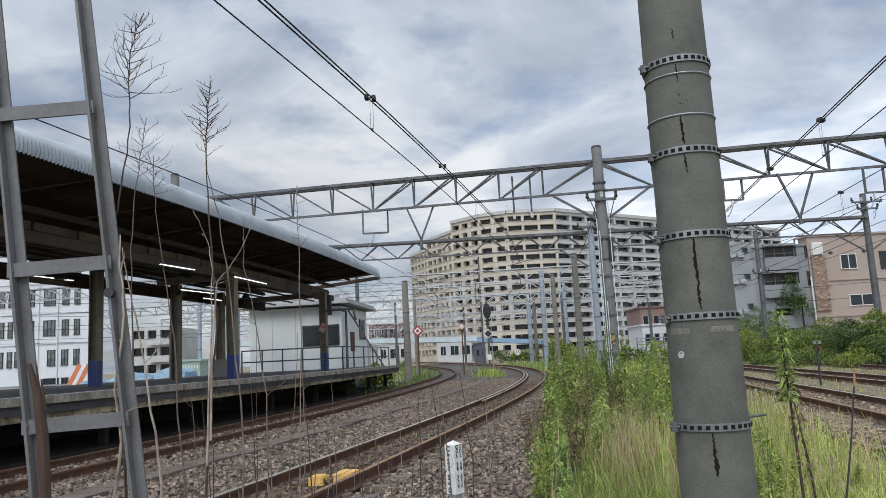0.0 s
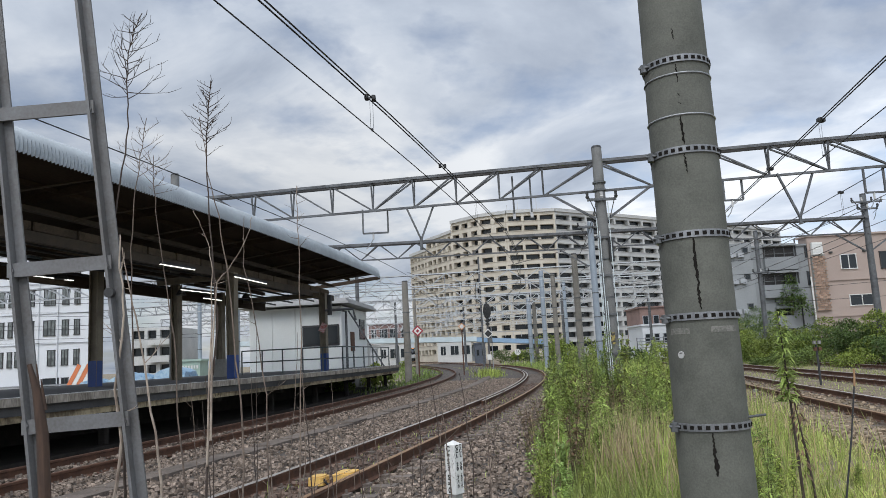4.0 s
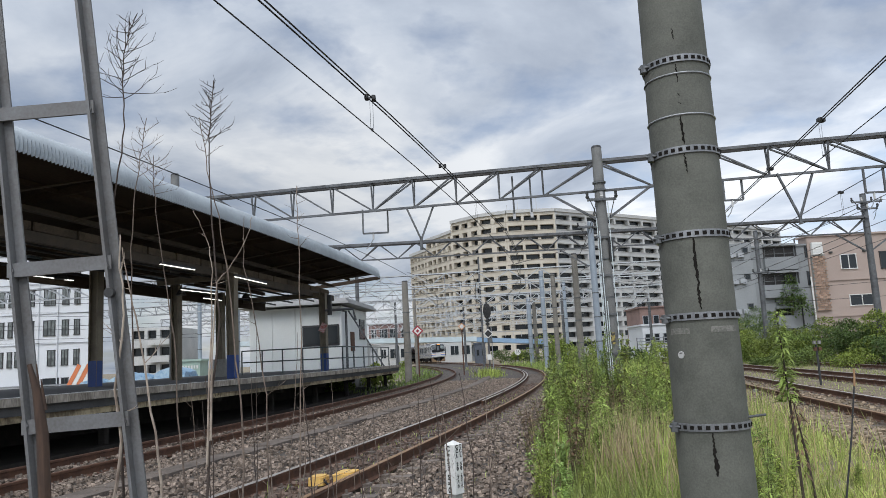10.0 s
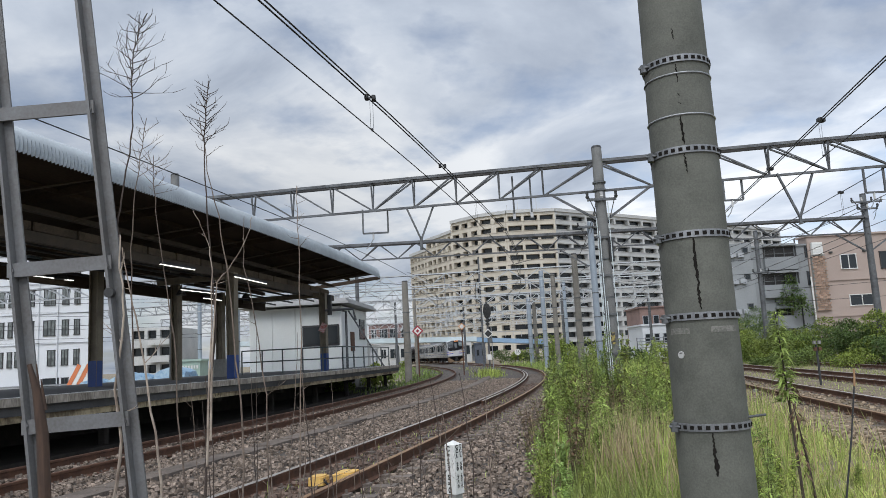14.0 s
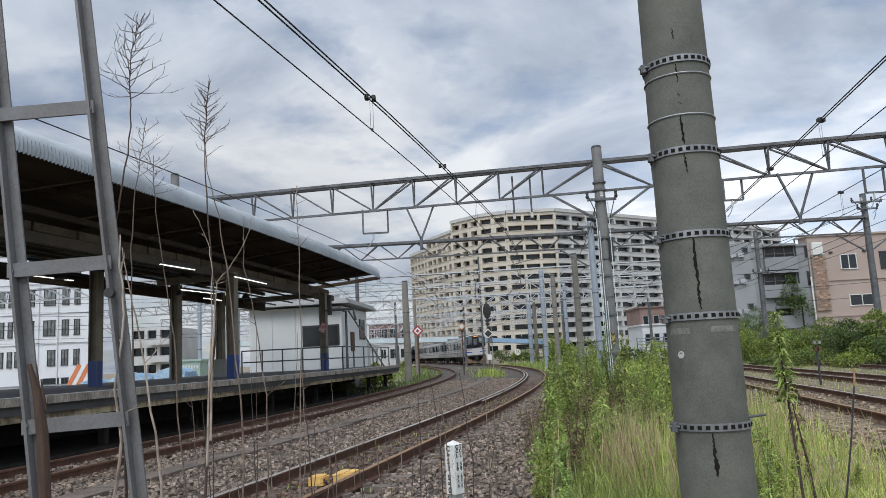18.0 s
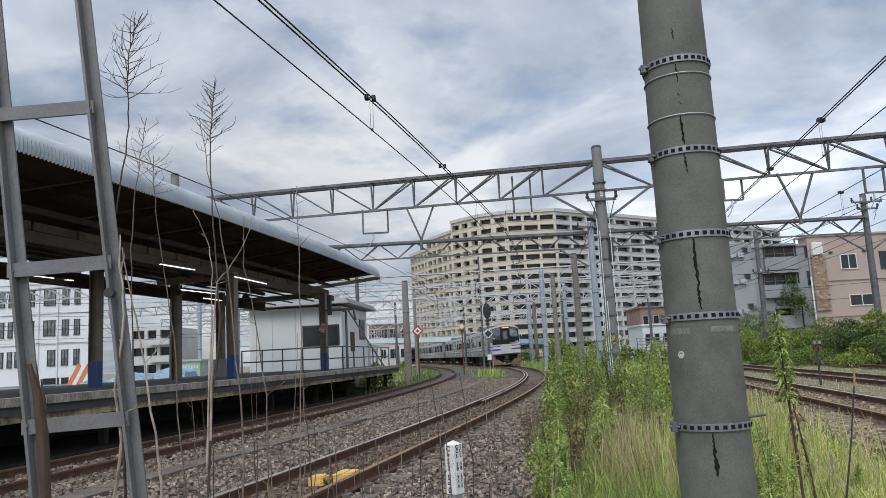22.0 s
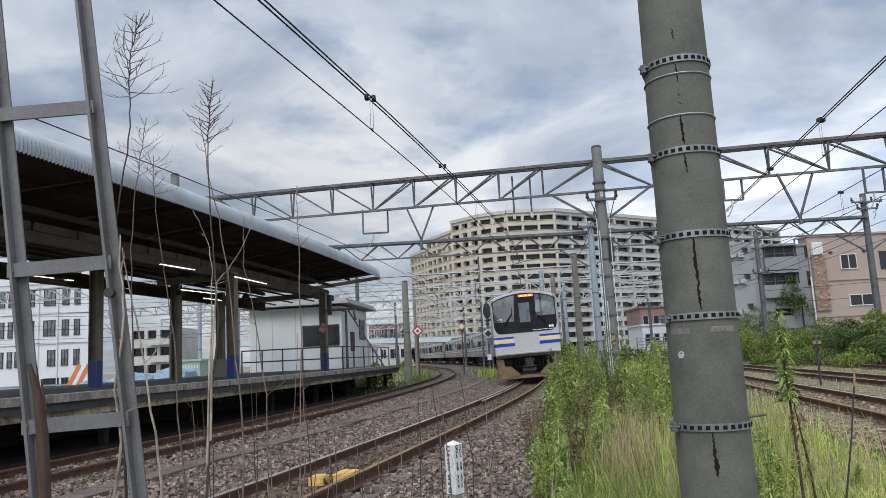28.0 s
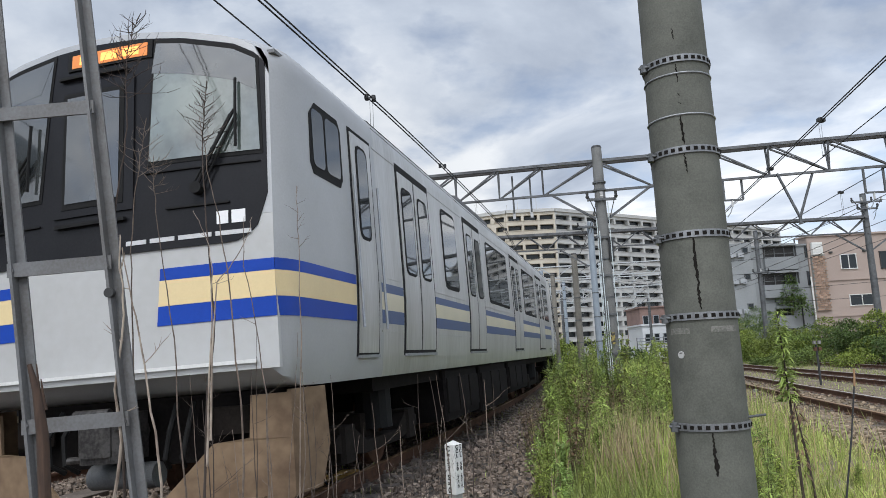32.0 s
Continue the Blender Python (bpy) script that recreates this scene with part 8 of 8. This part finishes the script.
def dead_weed(line, y, r, branches, seed, material, first=0.55, spread=0.30, label="tall leafless dead weed with a feathery branching top", lean=0.0):
    """A crooked bare stalk through (x, z) points at depth y, with twigs on its upper part."""
    rs = random.Random(seed)
    b = Vector((line[0][0], y, line[0][1]))
    w = thing("dead_weed", b, label, "weed", "dead weeds before the tracks")
    keys = [Vector((x, y + lean * (z - line[0][1]), z)) - b for x, z in line]
    pts = []
    for p, q in zip(keys[:-1], keys[1:]):
        for k in range(3):
            pts.append(p.lerp(q, k / 3) + Vector((rs.uniform(-1, 1), rs.uniform(-1, 1), 0)) * 0.004)
    pts.append(keys[-1])
    n = len(pts) - 1
    tall = [q.z / keys[-1].z for q in pts]
    g = G()
    g.tube(pts, [r * (1 - 0.78 * f) for f in tall], 7)
    part("stalk", g, material, w, "", True)
    for k in range(branches):
        f = first + (0.99 - first) * (k + 0.5) / branches
        i = max(j for j in range(n) if tall[j] <= f or j == 0)
        p = pts[i].lerp(pts[i + 1], (f - tall[i]) / max(1e-6, tall[i + 1] - tall[i]))
        a = 2.4 * k + rs.uniform(-0.5, 0.5)
        L = spread * (1.15 - 0.75 * (f - first) / (1 - first)) * rs.uniform(0.5, 1.15)
        g = G()
        twig(g, p, (math.cos(a), math.sin(a) * 0.6, rs.uniform(0.1, 0.9)), L, r * 0.26, rs, 1)
        part("twig", g, material, w)
    return w


SWAY.append(dead_weed(((-1.31, -0.31), (-1.315, 0.8), (-1.32, 1.33), (-1.34, 1.61), (-1.369, 1.90), (-1.354, 2.0), (-1.325, 2.21), (-1.312, 2.39), (-1.321, 2.49), (-1.317, 2.62), (-1.291, 2.76), (-1.255, 2.84)), 3.05, 0.0085, 36, 1, DEAD_DARK, 0.875, 0.155))
SWAY.append(dead_weed(((-1.0, -0.31), (-0.995, 0.78), (-0.977, 1.18), (-0.942, 1.5), (-0.962, 1.73), (-0.975, 1.95), (-0.99, 2.15), (-0.987, 2.27), (-0.977, 2.40), (-0.966, 2.515)), 3.05, 0.008, 34, 2, DEAD_DARK, 0.90, 0.10))
dead_weed(((-1.28, -0.31), (-1.293, 0.8), (-1.306, 1.2), (-1.319, 1.56), (-1.323, 1.8), (-1.316, 2.02), (-1.291, 2.16), (-1.275, 2.3), (-1.261, 2.38)), 3.1, 0.0065, 16, 3, DEAD, 0.90, 0.12)
dead_weed(((-1.08, -0.31), (-1.094, 0.79), (-1.122, 1.1), (-1.141, 1.42), (-1.188, 1.72), (-1.218, 1.96), (-1.235, 2.13), (-1.229, 2.21)), 3.1, 0.006, 14, 4, DEAD, 0.93, 0.10)
dead_weed(((-0.84, -0.31), (-0.849, 0.77), (-0.854, 1.13), (-0.88, 1.4), (-0.908, 1.71), (-0.942, 1.92), (-0.988, 2.12), (-1.004, 2.27), (-1.021, 2.36)), 3.07, 0.0065, 7, 5, DEAD, 0.93, 0.07)
dead_weed(((-0.62, -0.31), (-0.619, 0.76), (-0.6, 1.39), (-0.602, 1.69), (-0.603, 1.86), (-0.604, 2.03)), 3.05, 0.0055, 7, 6, DEAD, 0.88, 0.07)
dead_weed(((-0.735, -0.31), (-0.739, 0.77), (-0.745, 1.17), (-0.791, 1.49), (-0.83, 1.70), (-0.828, 1.91)), 3.05, 0.0055, 3, 7, DEAD, 0.6, 0.12)
dead_weed(((-0.97, 1.0), (-0.955, 1.5), (-0.939, 1.638), (-0.896, 1.683), (-0.834, 1.775), (-0.805, 1.845), (-0.792, 1.904)), 3.04, 0.0055, 2, 8, PALE_DEAD, 0.6, 0.08)
dead_weed(((-0.985, 0.9), (-0.965, 1.45), (-0.96, 1.686), (-0.971, 1.782), (-1.004, 1.879), (-1.039, 1.944)), 3.04, 0.005, 2, 9, PALE_DEAD, 0.6, 0.08)
dead_weed(((-1.35, -0.31), (-1.34, 0.79), (-1.309, 1.02), (-1.338, 1.22), (-1.306, 1.52), (-1.325, 1.71), (-1.326, 1.85)), 3.0, 0.0125, 3, 12, PALE_DEAD, 0.6, 0.15, "pale peeling dead stalk beside the ladder")
dead_weed(((-1.12, -0.31), (-1.155, 0.785), (-1.174, 0.965), (-1.214, 1.21), (-1.271, 1.51), (-1.301, 1.66), (-1.326, 1.8)), 3.02, 0.010, 2, 13, PALE_DEAD, 0.7, 0.12, "pale peeling dead stalk beside the ladder")
rr = random.Random(17)
for k in range(34):
    y = rr.uniform(3.3, 5.2)
    u = -0.34 + 0.40 * (k + rr.random()) / 34
    x = u * y
    top = rr.uniform(0.72, 1.28) + (0.45 if k in (6, 10) else 0)
    lean = rr.uniform(-0.10, 0.10)
    h = top + 0.31
    line = [(x + lean * f * f + rr.uniform(-0.02, 0.02), -0.31 + h * f) for f in (0, 0.25, 0.5, 0.75)] + [(x + lean + rr.uniform(-0.03, 0.03), top)]
    dead_weed(line, y, rr.uniform(0.004, 0.0075), rr.choice((0, 1, 1, 2, 3)), 100 + k, DEAD if rr.random() < 0.6 else DEAD_DARK, 0.55, 0.22, "thin dry broken weed stalk in the ballast verge", rr.uniform(-0.05, 0.05))


# ---- what moves ----
def track_table():
    ys = [-14 + 0.25 * i for i in range(2400)]
    pts = [Vector((line_a(y), y, 0)) for y in ys]
    s = [0.0]
    for a, b in zip(pts[:-1], pts[1:]):
        s.append(s[-1] + (b - a).length)
    return np.array(s), np.array([p.x for p in pts]), np.array(ys)


def motions():
    S, X, Y = track_table()

    def at(s):
        return Vector((np.interp(s, S, X) - 0.075, np.interp(s, S, Y), 0))
    knots_t = (0.0, 9.0, 13.0, 19.0, 22.0, 24.0, 25.0, 28.0, 30.0, 31.0, 31.5, 32.0)
    knots_y = (225.0, 161.5, 134.0, 93.2, 72.0, 57.8, 51.6, 32.2, 19.25, 12.1, 8.76, 5.38)
    knots_s = [float(np.interp(y, Y, S)) for y in knots_y]
    times = [float(i) for i in range(0, 31)] + [30.5, 31.0, 31.5, 32.0]
    cant = -math.asin(0.042 / 1.13)
    for k, car in enumerate(CARS):
        rows = []
        for t in times:
            s0 = float(np.interp(t, knots_t, knots_s)) + 20.0 * k
            p, q = at(s0 + 3.2), at(s0 + 16.8)
            d = (q - p).normalized()
            o = p - d * 3.2
            rz = math.atan2(-d.x, d.y)
            rows.append((t, Matrix.Translation((o.x, o.y, 0.021)) @ Matrix.Rotation(rz, 4, "Z") @ Matrix.Rotation(cant, 4, "Y")))
        walk(car, rows)
    # the wiper of the driver's screen sweeps over as the train comes near
    ob, home = WIPERS[1]
    walk(ob, [(t, home @ Matrix.Rotation(radians(a), 4, "Y")) for t, a in ((0.0, -76), (31.2, -76), (31.4, -62), (31.6, -34), (31.8, -9), (32.0, 0))])
    # the wind in the tall stalks
    for k, ob in enumerate(SWAY + LEGGY[:1]):
        base, size = ob.location.copy(), ob.scale.copy()
        turn = ob.rotation_euler.z
        rows = []
        for i in range(33):
            a = ((0.25 * math.sin(1.1 * i + k) + 0.18 * math.sin(2.3 * i + 2 * k)) * (1.3 if 9 < i < 18 else 0.8), (0.3 * math.sin(0.9 * i) + 0.2 * math.sin(2.1 * i)), 0)[k] if k < 2 else -0.9 * math.exp(-((i - 19) / 7.0) ** 2) + 0.15 * math.sin(1.7 * i)
            rows.append((float(i), Matrix.Translation(base) @ Matrix.Rotation(radians(a), 4, "Y") @ Matrix.Rotation(turn, 4, "Z")))
        walk(ob, rows)


motions()
